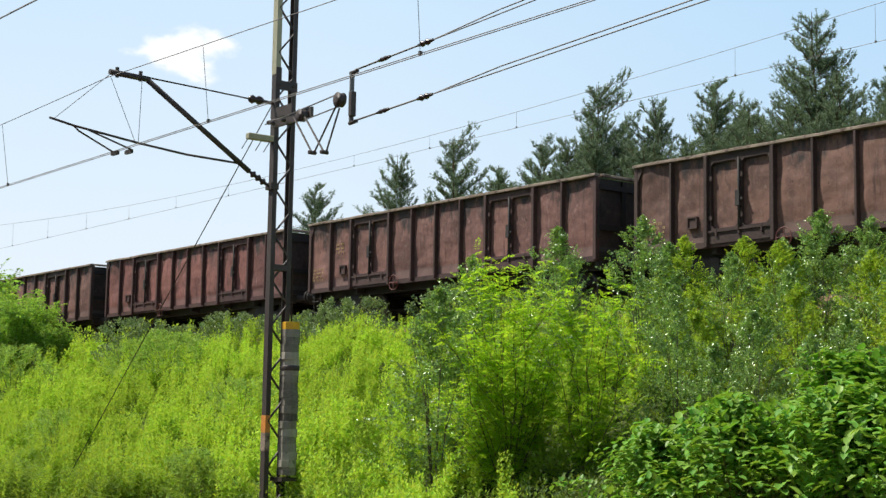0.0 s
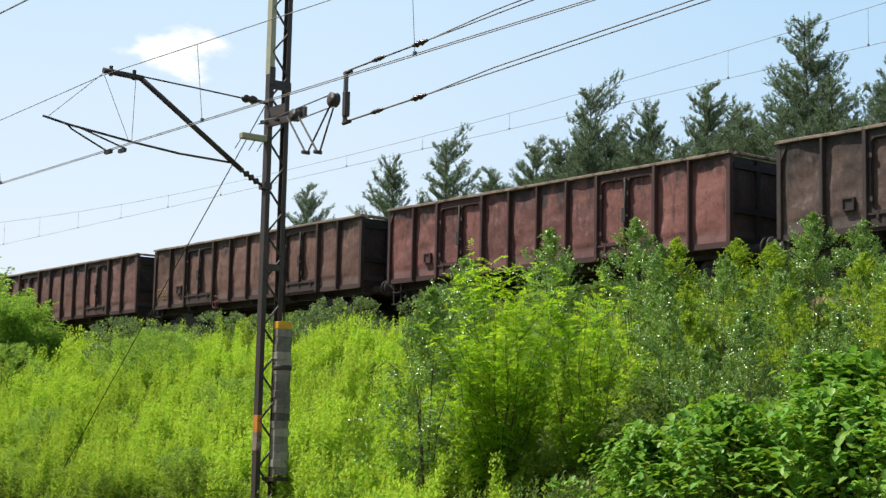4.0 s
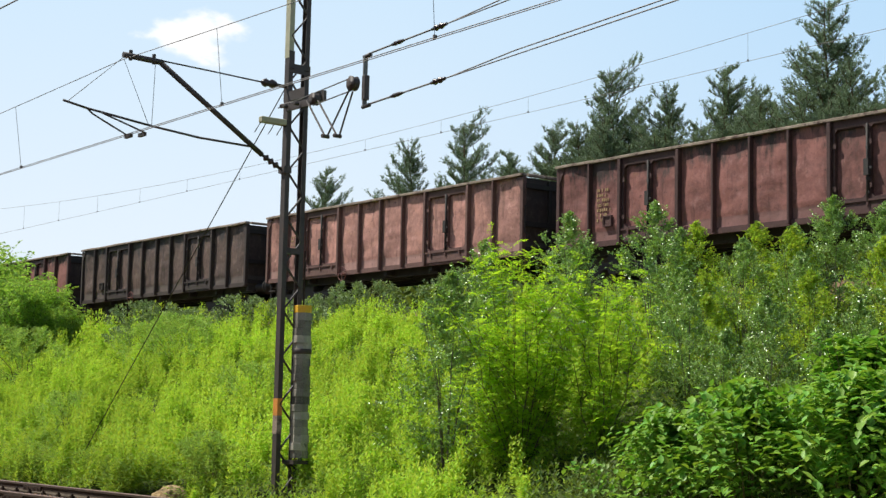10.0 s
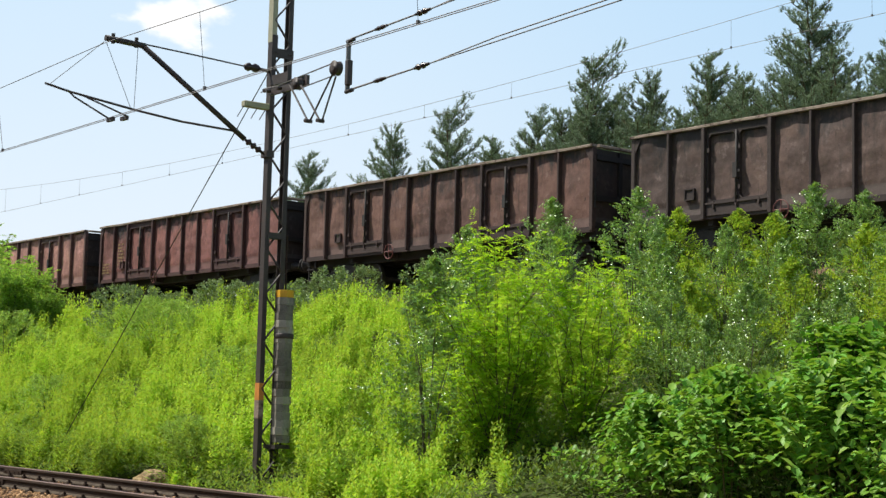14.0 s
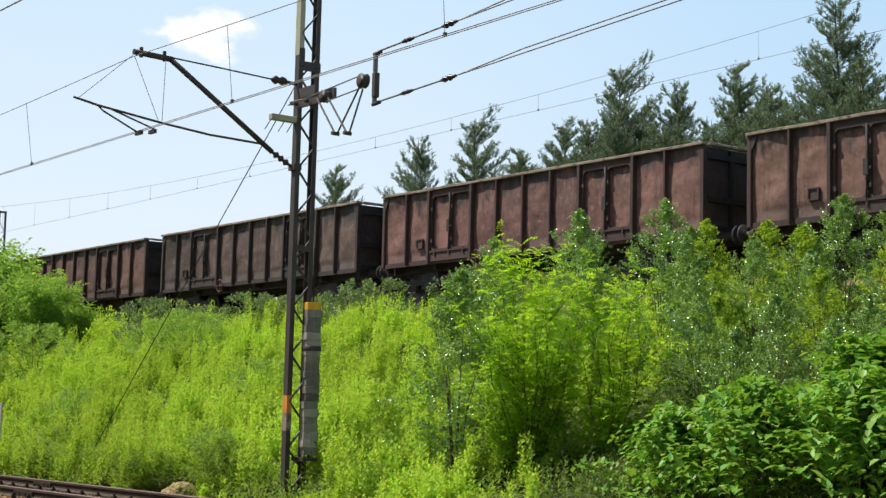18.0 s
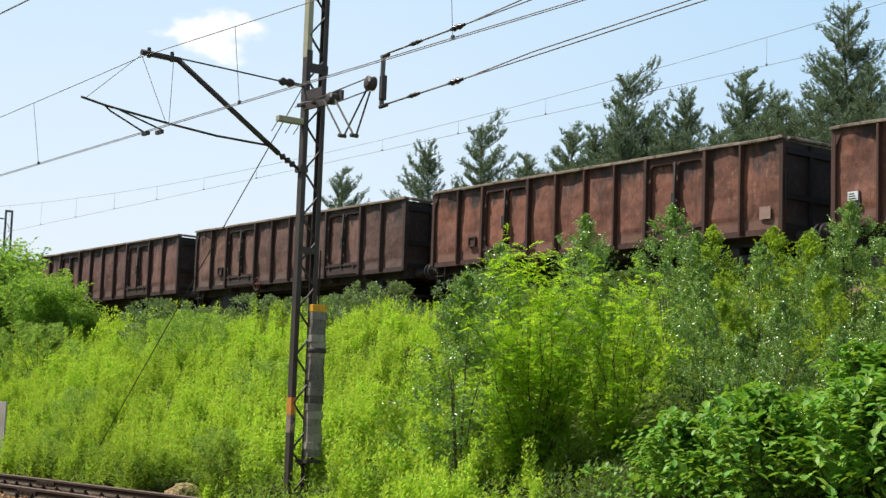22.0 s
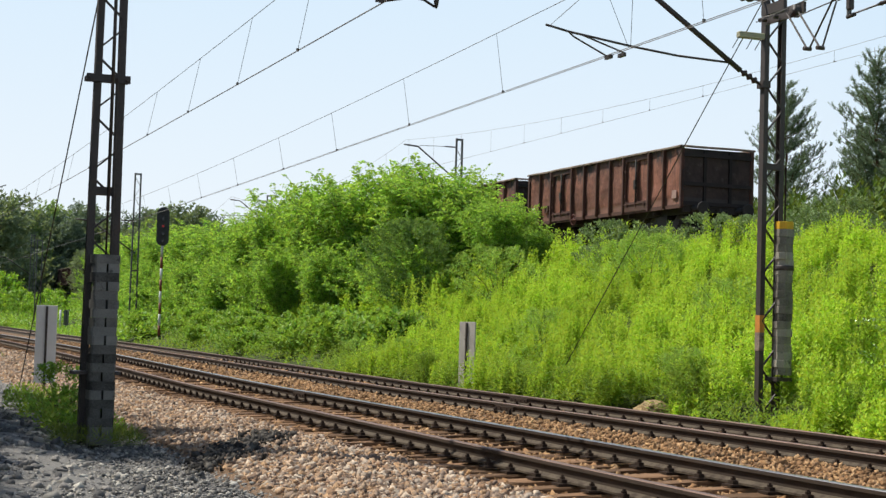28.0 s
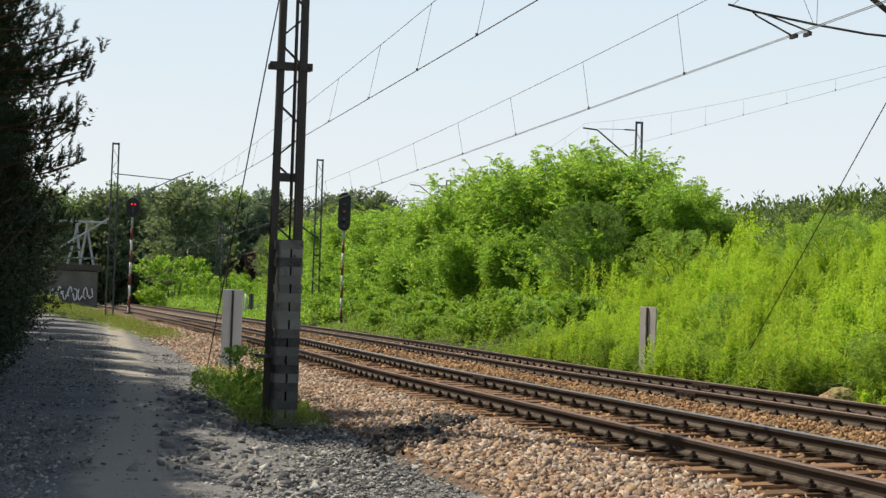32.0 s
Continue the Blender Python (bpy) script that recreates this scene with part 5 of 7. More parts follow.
line_of(NM, "weight_rod", [(0.31, 0.0, 2.9), (0.24, 0.0, 9.1)], 0.022, M["mast"], "", 8)
line_of(NM, "guide_rod", [(0.14, 0.10, 0.3), (0.12, 0.08, 4.6)], 0.02, M["mast"])
bm = bmesh.new()
box(bm, -0.02, 0.32, -0.34, 0.24, 0.86, 0.90)
part("weight_guide", bm, M["mast"], NM)
NX, NY = -20.0, 2.50


def nl(x, y, z):
    return (x - NX, y - NY, z + 0.03)


line_of(NM, "registration_pipe", [nl(-20, 2.85, 6.13), nl(-20, 7.08, 6.17)], 0.028, M["mast"], "", 8)
bm = bmesh.new()
lathe(bm, [(0.012, 0), (0.03, 0.04), (0.05, 0.2), (0.05, 0.24)], 8, Matrix.Translation(nl(-20, 6.90, 5.93)))
part("dropper_bracket", bm, M["mast"], NM)
line_of(NM, "steady_arm", [nl(-20, 6.88, 5.95), nl(-20, 6.72, 6.03), nl(-20, 6.5, 6.06), nl(-20, 6.25, 6.0), nl(-20, 6.02, 5.94)], 0.018, M["mast"])
line_of(NM, "steady_arm", [nl(-19.95, 6.6, 6.05), nl(-19.95, 6.3, 5.98), nl(-19.95, 6.05, 5.92)], 0.014, M["mast"])
line_of(NM, "bracket_strut", [nl(-20, 2.8, 5.9), nl(-20, 5.9, 7.40)], 0.05, M["mast"], "", 8)
line_of(NM, "bracket_head", [nl(-20, 5.85, 7.38), nl(-20, 6.5, 7.45)], 0.05, M["mast"], "", 8)
line_of(NM, "top_tie", [nl(-20, 6.0, 7.46), nl(-20, 2.8, 7.6)], 0.014, M["mast"])
for y in (6.35, 6.85):
    line_of(NM, "support_wire", [nl(-20, 6.3, 7.4), nl(-20, y, 6.16)], 0.006, M["wire"], "", 4)
line_of(NM, "stay_wire", [(-0.1, 0, 6.68), (-9.6, 0.0, 0.0)], 0.010, M["mast"], "steel stay wire", 5)


def plain_mast(x, y, z, h, toward, reach, brz, label, strut=True):
    m = lattice_mast("catenary_mast", x, y, z, h, 0.42, 0.34, M["mast_far"], label, 0.6, 0.11)
    a = (0, toward * reach, brz)
    if strut:
        line_of(m, "bracket_strut", [(0, 0, brz - 1.9), (0, toward * reach * 0.75, brz - 0.06), a], 0.045, M["mast"], "", 8)
        line_of(m, "top_tie", [(0, toward * reach * 0.72, brz), (0, toward * 0.9, brz + 0.05)], 0.016, M["mast"])
        insulator(m, (0, toward * 0.9, brz + 0.05), (0, toward * 0.2, brz + 0.05), 5, 0.05)
    else:
        line_of(m, "top_tie", [(0, 0, brz), (0, toward * reach, brz - 0.2)], 0.03, M["mast_grey"], "", 6)
        line_of(m, "bracket_strut", [(0, 0, brz - 1.9), (0, toward * reach * 1.02, brz + 0.02), (0, toward * reach * 1.25, brz + 0.35)], 0.035, M["mast_grey"], "", 6)
    line_of(m, "registration_arm", [(0, toward * reach * 0.55, brz - 1.25), (0, toward * (reach + 0.5), brz - 1.35)], 0.025, M["mast"], "", 6)
    return m


for x in (-81.3, -126.2, -171.0):
    plain_mast(x, 30.5, 4.2, 8.1, -1, 3.3, 7.55, "grey lattice catenary mast on the embankment")
plain_mast(-94.0, 14.55, 0.25, 10.15, -1, 3.6, 7.2, "slender grey lattice catenary mast beside the far track")
plain_mast(-92.0, 2.25, 0.25, 10.25, 1, 3.6, 8.45, "slender grey lattice catenary mast beside the path", False)
plain_mast(-172.0, 15.7, 0.5, 9.9, -1, 3.6, 7.4, "distant lattice catenary mast beside the far track")

lattice_mast("catenary_mast", -133.0, 12.7, 0.7, 7.3, 0.46, 0.42, M["mast_far"], "thin dark lattice mast before the far bushes", 0.9, 0.10)


# ---------- signals and posts ----------
def signal(x, y, z, head_z, head_h, head_w, lit, turn, label):
    s = tagged(empty("light_signal", pose(x, y + bend(x), z, 0, 0, turn)), label, "railway signal", "railway signals")
    segs = 8
    for i in range(segs):
        a, b = 0.35 + (head_z - 0.35) * i / segs, 0.35 + (head_z - 0.35) * (i + 1) / segs
        bm = bmesh.new()
        tube(bm, (0, 0, a), (0, 0, b), 0.07, 12)
        top = i == segs - 1
        part("pole_band", bm, M["concrete_pale" if top else ("red", "white")[i % 2]], s, "" if top else ("faded red band", "white band")[i % 2])
    bm = bmesh.new()
    lathe(bm, [(0.26, 0.0), (0.26, 0.06), (0.12, 0.12), (0.10, 0.4)], 12)
    part("base", bm, M["black"], s)
    # head: a tall plate with rounded ends
    bm = bmesh.new()
    n, r = 16, head_w / 2
    ring = [(r * math.cos(math.pi * i / n), head_h - r + r * math.sin(math.pi * i / n)) for i in range(n + 1)]
    ring += [(-r * math.cos(math.pi * i / n), r - r * math.sin(math.pi * i / n)) for i in range(n + 1)]
    f0 = [bm.verts.new((0.06, a, head_z + b)) for a, b in ring]
    f1 = [bm.verts.new((-0.10, a, head_z + b)) for a, b in ring]
    bm.faces.new(f0)
    bm.faces.new(f1[::-1])
    for i in range(len(f0)):
        bm.faces.new((f0[i], f1[i], f1[(i + 1) % len(f0)], f0[(i + 1) % len(f0)]))
    bmesh.ops.recalc_face_normals(bm, faces=bm.faces[:])
    head = part("signal_head", bm, M["black"], s, "black rounded backboard")
    k = 5
    for i in range(k):
        zz = head_z + r * 0.7 + (head_h - 1.4 * r) * i / (k - 1)
        bm = bmesh.new()
        lathe(bm, [(0.115, 0.0), (0.125, 0.22)], 12, pose(0.06, 0, zz, 0, 90, 0))
        part("hood", bm, M["black"], head)
        bm = bmesh.new()
        on = i in lit
        lathe(bm, [(0.075, 0.0), (0.06, 0.02)], 12, pose(0.265, 0, zz, 0, 90, 0))
        part("lens", bm, M["signal_dim" if on else "lens"], head, "dim red lamp" if on else "")
    return s


signal(-82.0, 14.1, 0.35, 5.15, 2.05, 0.66, (2,), -10, "tall black light signal on a red and white pole, red")
sg = signal(-92.0, 3.35, 0.62, 5.60, 1.12, 0.75, (), -3, "black light signal with two red lamps, striped pole")
for y in (-0.06, 0.12):
    bm = bmesh.new()
    lathe(bm, [(0.055, 0.0), (0.04, 0.03)], 10, pose(0.30, y, 6.34, 0, 90, 0))
    part("lamp", bm, M["signal_red"], sg, "glowing red lamp")


def board(name, x, y, z, w, h, turn, mat, label):
    b = tagged(empty(name, pose(x, y + bend(x) + 0.04, z, 0, 0, turn)), label, "marker board", "marker boards")
    part("panel", bevelled(-0.02, 0.015, -w / 2, w / 2, 0.03, h, 0.006), mat, b)
    bm = bmesh.new()
    box(bm, 0.017, 0.05, -0.024, 0.024, -0.1, h - 0.02)
    part("post", bm, M["mast"], b, "dark steel post")
    bm = bmesh.new()
    for zz in (h * 0.3, h * 0.75):
        tube(bm, (0.06, 0.0, zz), (0.075, 0, zz), 0.02, 6)
    part("bolt", bm, M["iron"], b)
    return b


board("marker_board", -33.9, 12.99, 0.10, 0.62, 1.62, -76, M["concrete_pale"], "weathered pale board on a steel post beside the track")
board("marker_board", -33.7, 3.36, 0.12, 0.43, 1.66, -6, M["white"], "white board seen from behind on a steel post")
bm = bmesh.new()
tube(bm, (0, 0, 0), (0, 0, 1.62), 0.07, 10)
tagged(new("white_post", mesh_of("white_post", bm, M["white"])), "small white post beside the far track", "post").matrix_basis = pose(-117, 14.2, 0.52)
board("marker_board", -116.5, 13.18, 1.0, 0.36, 1.15, -6, M["mast_grey"], "small grey board behind the white post")

# ---------- bridge end far down the path ----------
BR = tagged(empty("bridge", pose(-140, 0.3 + bend(-140), 0.45)), "grey steel truss bridge end on a concrete abutment", "bridge")
part("abutment", bevelled(-4, 1.0, -4.6, 2.0, -0.5, 3.35, 0.08), M["abutment"], BR, "stained concrete abutment coloured dark for shade, with graffiti")
bm = bmesh.new()
box(bm, -4, 1.25, -4.9, 2.25, 3.35, 3.85)
part("bearing_beam", bm, M["mast"], BR, "dark edge beam")
for y, dy in ((-0.6, 0.75), (1.6, -0.75), (0.45, 0.5), (0.5, -0.5)):
    line_of(BR, "truss_post", [(0.8, y, 3.85), (0.8, y + dy, 7.5)], 0.12, M["truss"], "", 6)
line_of(BR, "top_chord", [(0.8, -7, 7.6), (0.8, 2.6, 7.6)], 0.12, M["truss"], "", 6)
line_of(BR, "diagonal", [(0.9, -1.4, 5.2), (0.9, 2.8, 8.0)], 0.10, M["truss"], "", 6)
line_of(BR, "deck_rail", [(0.9, -6, 4.4), (0.9, 2.0, 4.4)], 0.07, M["mast_grey"], "", 5)
rng = random.Random(12)
for i in range(11):
    y, turn, tall = -2.95 + i * 0.44, rng.uniform(0, 6.28), rng.uniform(0.38, 0.55)
    arc = rng.choice((3.6, 4.4, 5.4))
    pts = [Vector((1.0, y + 0.17 * math.cos(a + turn), 1.30 + tall * math.sin(a + turn) + 0.12 * math.sin(2.3 * a + i))) for a in np.linspace(0, arc, 9)]
    for name, off, r, mat, note in (("graffiti_outline", 0.0, 0.13, "black", "dark sprayed outline"), ("graffiti_stroke", 0.075, 0.078, "white", "white sprayed graffiti stroke")):
        bm = bmesh.new()
        sweep(bm, [p + Vector((off, 0, 0)) for p in pts], r, r, 6)
        part(name, bm, M[mat], BR, note)


# ---------- plants ----------
def fronds(tips, dirs, length, n, leaf, rng, side=0.8, back=1.0):
    """Leaf bases and directions along short twigs that end at tips."""
    k = len(tips)
    t = np.linspace(0.0, 1.0, n)[None, :] * np.ones((k, 1)) + rng.normal(size=(k, n)) * 0.05
    d = unit(dirs)
    ref = unit(np.cross(d, unit(rng.normal(size=(k, 3)) + (0, 0, 1.5))))
    L = length * rng.uniform(0.6, 1.3, (k, 1))
    at = tips[:, None] - d[:, None] * ((1 - t) * L)[..., None] * back
    at[..., 2] -= (t ** 2 * L * 0.18)
    sign = np.where(np.arange(n) % 2, 1.0, -1.0)[None, :, None]
    along = d[:, None] * 0.55 + ref[:, None] * sign * side + rng.normal(size=(k, n, 3)) * 0.22
    size = leaf * rng.uniform(0.65, 1.25, k * n)
    return at.reshape(-1, 3), along.reshape(-1, 3), size


def shape_tips(kind, n, rng, h, r):
    """Twig ends and outward directions for a crown of height h and radius r above the origin."""
    a = rng.uniform(0, 2 * np.pi, n)
    u = rng.uniform(0, 1, n)
    if kind == "vase":
        z = h * (0.22 + 0.78 * u ** 0.8)
        rad = r * (0.25 + 0.75 * (z / h)) * np.sqrt(rng.uniform(0.05, 1, n)) * (1 - 0.55 * np.clip((z / h - 0.72) / 0.28, 0, 1))
    elif kind == "column":
        z = h * (0.12 + 0.88 * u)
        rad = r * np.sqrt(rng.uniform(0.05, 1, n)) * np.sin(np.pi * np.clip(0.15 + 0.85 * z / h, 0, 1)) ** 0.7
    elif kind == "low":
        z = h * (0.1 + 0.9 * np.sqrt(u))
        rad = r * np.sqrt(rng.uniform(0, 1, n)) * np.sqrt(np.clip(1.05 - (z / h) ** 2, 0, 1))
    elif kind == "shoots":
        # rounded crown with upright leader shoots standing out of it
        z = h * (0.06 + 0.80 * u)
        w = np.sqrt(np.clip(1 - ((z / h - 0.42) / 0.5) ** 2, 0.05, 1))
        rad = r * w * np.cbrt(rng.uniform(0.15, 1, n))
        k = n // 4
        leader = rng.integers(0, 9, k)
        la, lr = rng.uniform(0, 6.28, 9), r * rng.uniform(0.1, 0.75, 9)
        z[:k] = h * rng.uniform(0.66, 1.0, k) * (1 - 0.12 * lr[leader] / r)
        a[:k] = la[leader]
        rad[:k] = lr[leader]
    else:
        z = h * (0.08 + 0.92 * u)
        w = np.sqrt(np.clip(1 - ((z / h - 0.5) / 0.55) ** 2, 0.05, 1))
        rad = r * w * np.cbrt(rng.uniform(0.15, 1, n))
    lump = 1 + 0.28 * np.sin(3 * a + z * 2.2 / max(h, 1) * 3 + rng.uniform(0, 6)) + 0.16 * np.sin(7 * a + z * 4)
    rad = rad * lump
    tips = np.stack([rad * np.cos(a), rad * np.sin(a), z], 1) + rng.normal(size=(n, 3)) * 0.03 * h * (kind == "shoots")
    dirs = np.stack([np.cos(a), np.sin(a), 0.5 + 0.9 * z / h], 1) + rng.normal(size=(n, 3)) * 0.35
    # twigs gather in sprays with gaps between
    hubs = tips[rng.choice(n, max(10, n // 16), replace=False)]
    near = hubs[((tips[:, None] - hubs[None]) ** 2).sum(2).argmin(1)]
    tips = near + (tips - near) * (0.85 if kind == "shoots" else 0.78 if kind == "low" else 0.62)
    return tips, dirs


def stem_mesh(tips, rng, mat, count, r0, h, low=0.0, split=False):
    """The stems as one mesh, or as a list with a mesh for each stem."""
    bm, single = bmesh.new(), []
    for i in rng.choice(len(tips), min(count, len(tips)), replace=False):
        p = Vector(tips[i])
        b = Vector((p.x * 0.08, p.y * 0.08, low))
        m = b.lerp(p, 0.5) + Vector((-p.x * 0.14, -p.y * 0.14, 0.06 * h))
        tube(bm, b, m, r0, 5, r0 * 0.65, False)
        tube(bm, m, p, r0 * 0.65, 5, r0 * 0.2, False)
        if split:
            single.append(mesh_of("stem", bm, mat))
            bm = bmesh.new()
    if split:
        bm.free()
        return single
    return mesh_of("stem", bm, mat)


def shrub_meshes(kind, h, r, n, per, leaf, mat, seed, twig=0.25, ratio=0.5, stems=14, r0=0.018, bark="stem", side=0.8, droop=0.0, split=False, fine=False, flat=0.5):
    rng = np.random.default_rng(seed)
    tips, dirs = shape_tips(kind, n, rng, h, r)
    at, along, size = fronds(tips, dirs, twig, per, leaf, rng, side)
    keep = at[:, 2] > 0.01
    crown = leaves("crown", at[keep], along[keep], size[keep], M[mat], rng, ratio, droop, flat, fine)
    return stem_mesh(tips, rng, M[bark], stems, r0, h, 0.0, split), crown


def plant(name, meshes, x, y, label, category, group="", z=None, turn=0.0, scale=1.0, stem="stem"):
    if y < 26:
        y += bend(x) * (smooth(46, 56, -x) if y > 12 else 1)
    p = empty(name, Matrix.Translation((x, y, ground_z(x, y) - 0.03 if z is None else z)) @ pose(0, 0, 0, 0, 0, turn))
    tagged(p, label, category, group)
    s = Matrix.Scale(scale, 4)
    for me in meshes[0] if isinstance(meshes[0], list) else [meshes[0]]:
        part(stem, me, None, p, at=s)
    part("crown", meshes[1], None, p, at=s)
    if len(meshes) > 2:
        tagged(part("brushwood", meshes[2], None, p, at=s), kind="stuff")
    return p


# tall goldenrod on the bank
def weed_field(name, x0, x1, y0, y1, n, seed, hmin, hmax, leaf, per, mat, label, keep=None, ratio=0.26, mound=0.0, rise_up=0.6):
    """Upright leafy stalks; with a mound size they stand in rounded mounds with gaps between."""
    rng = np.random.default_rng(seed)
    xs, ys = rng.uniform(x0, x1, n), rng.uniform(y0, y1, n)
    own = np.ones(n)
    if mound:
        # stalks stand in plume-like tufts of about nine
        m = n // 9
        who = rng.integers(0, m, n)
        own = rng.uniform(0.62, 1.12, m)[who]
        xs = xs[:m][who] + rng.normal(size=n) * 0.045
        ys = ys[:m][who] + rng.normal(size=n) * 0.045
        cx, cy = np.meshgrid(np.arange(x0, x1 + mound, mound), np.arange(y0, y1 + mound, mound))
        cx = cx.ravel() + rng.uniform(-0.55, 0.55, cx.size) * mound
        cy = cy.ravel() + rng.uniform(-0.55, 0.55, cy.size) * mound
        big = np.array([noise.noise((x * 0.22, y * 0.3, seed)) for x, y in zip(cx, cy)])
        grow = np.clip(rng.uniform(0.3, 1.0, cx.size) + 0.4 * big, 0.2, 1.2)
        radius = mound * rng.uniform(0.38, 0.66, cx.size)
        top = np.zeros(n)
        for a, b, g, r in zip(cx, cy, grow, radius):
            near = np.flatnonzero((np.abs(xs - a) < r) & (np.abs(ys - b) < r))
            d2 = ((xs[near] - a) ** 2 + (ys[near] - b) ** 2) / r ** 2
            top[near] = np.maximum(top[near], g * np.sqrt(np.clip(1.0 - d2, 0, 1)))
        ok = rng.uniform(0, 1, n) < 0.06 + 2.4 * top
        xs, ys, top, own = xs[ok], ys[ok], top[ok], own[ok]
    else:
        top = np.clip(0.5 + 0.5 * np.array([noise.noise((x * 0.8, y * 0.9, seed)) for x, y in zip(xs, ys)]), 0.0, 1.0)
    if keep is not None:
        ok = np.array([keep(x, y) for x, y in zip(xs, ys)], bool)
        xs, ys, top, own = xs[ok], ys[ok], top[ok], own[ok]
    ys = ys + np.array([bend(x) + (curve(x) - bend(x)) * (1 - smooth(12.6, 16.0, y)) for x, y in zip(xs, ys)]) * (y0 < 26)
    n = len(xs)
    h = own * (hmin + (hmax - hmin) * top) * rng.uniform(0.92, 1.06, n)
    z = np.array([ground_z(x, y) for x, y in zip(xs, ys)])
    lean = rng.normal(size=(n, 2)) * 0.06
    t = np.linspace(0.30, 1.0, per)[None, :] * np.ones((n, 1))
    t = np.clip(t + rng.normal(size=t.shape) * 0.03, 0.1, 1.02)
    at = np.stack([xs[:, None] + lean[:, :1] * t * h[:, None], ys[:, None] + lean[:, 1:] * t * h[:, None], z[:, None] + t * h[:, None]], -1)
    a = rng.uniform(0, 6.28, (n, 1)) + np.arange(per)[None, :] * 2.4
    up = 0.25 + rise_up * 2.6 * np.clip(t - 0.25, 0, 1)
    along = np.stack([np.cos(a), np.sin(a), up], -1)
    size = (leaf * (1.2 - 0.45 * t) * rng.uniform(0.75, 1.15, (n, per))).ravel()
    me = leaves(name, at.reshape(-1, 3), along.reshape(-1, 3), size, M[mat], rng, ratio, 0.12, 0.85)
    return tagged(new(name, me), label, "weeds", kind="stuff")


def bank_keep(x, y):
    if y < 12.75 + 0.2 * math.sin(x * 0.8):
        return False
    if abs(x + 25.1) < 0.8 and y < 14.2:
        return False
    if -20 < x < -16.9 - 0.5 * math.sin(y * 3) and y < 16.2:
        return True
    if x > -18.2 and y < 22.0:
        return False
    if x > -18.9 and y < 17.5:
        return noise.noise((x * 1.1, y * 1.1, 3)) > 0.25
    if -22.9 < x < -20.0 and y < 13.7:
        return False
    if abs(x + 33.9) < 0.55 and y < 13.5:
        return False
    if x < -44 and y < 17.0 + 0.4 * math.sin(x):
        return False
    return y < 23.0


weed_field("goldenrod", -47, -15.5, 12.5, 24.3, 54000, 3, 0.22, 1.42, 0.100, 16, "weed", "bright yellow-green goldenrod covering the embankment slope", bank_keep, 0.42, 0.72)
weed_field("low_weeds", -47, -16, 12.5, 24.3, 11000, 5, 0.2, 0.6, 0.12, 8, "weed_low", "low green weeds between the goldenrod", lambda x, y: 12.7 + 0.15 * math.sin(x) < y < 23.4 and (abs(x + 25.1) > 0.8 or y > 14.2), 0.34)
weed_field("front_weeds", -46, -19, 12.6, 13.7, 1700, 9, 0.45, 1.15, 0.13, 17, "weed_low", "upright leafy weeds along the foot of the bank", lambda x, y: y > 12.75 + 0.25 * math.sin(x * 0.8) and abs(x + 25.1) > 0.8 and abs(x + 21.5) > 1.5 and abs(x + 33.9) > 0.5 and noise.noise((x * 0.6, 0, 4)) > -0.15, 0.26, 0.0, 0.15)
weed_field("goldenrod", -80, -46, 13.0, 24.3, 15000, 4, 0.40, 1.5, 0.17, 9, "weed", "bright yellow-green goldenrod farther along the embankment", lambda x, y: y > 16.6, 0.42, 0.95)
weed_field("low_weeds", -80, -46, 13.0, 24.3, 3500, 6, 0.2, 0.5, 0.18, 6, "weed_low", "low green weeds between the farther goldenrod", lambda x, y: y > 12.7, 0.38)
weed_field("tall_goldenrod", -52.4, -48.6, 17.3, 17.8, 17, 7, 1.4, 1.7, 0.15, 34, "weed", "tall straight goldenrod stalks in a row by the dark shrub", None, 0.3, 0.0, 0.5)

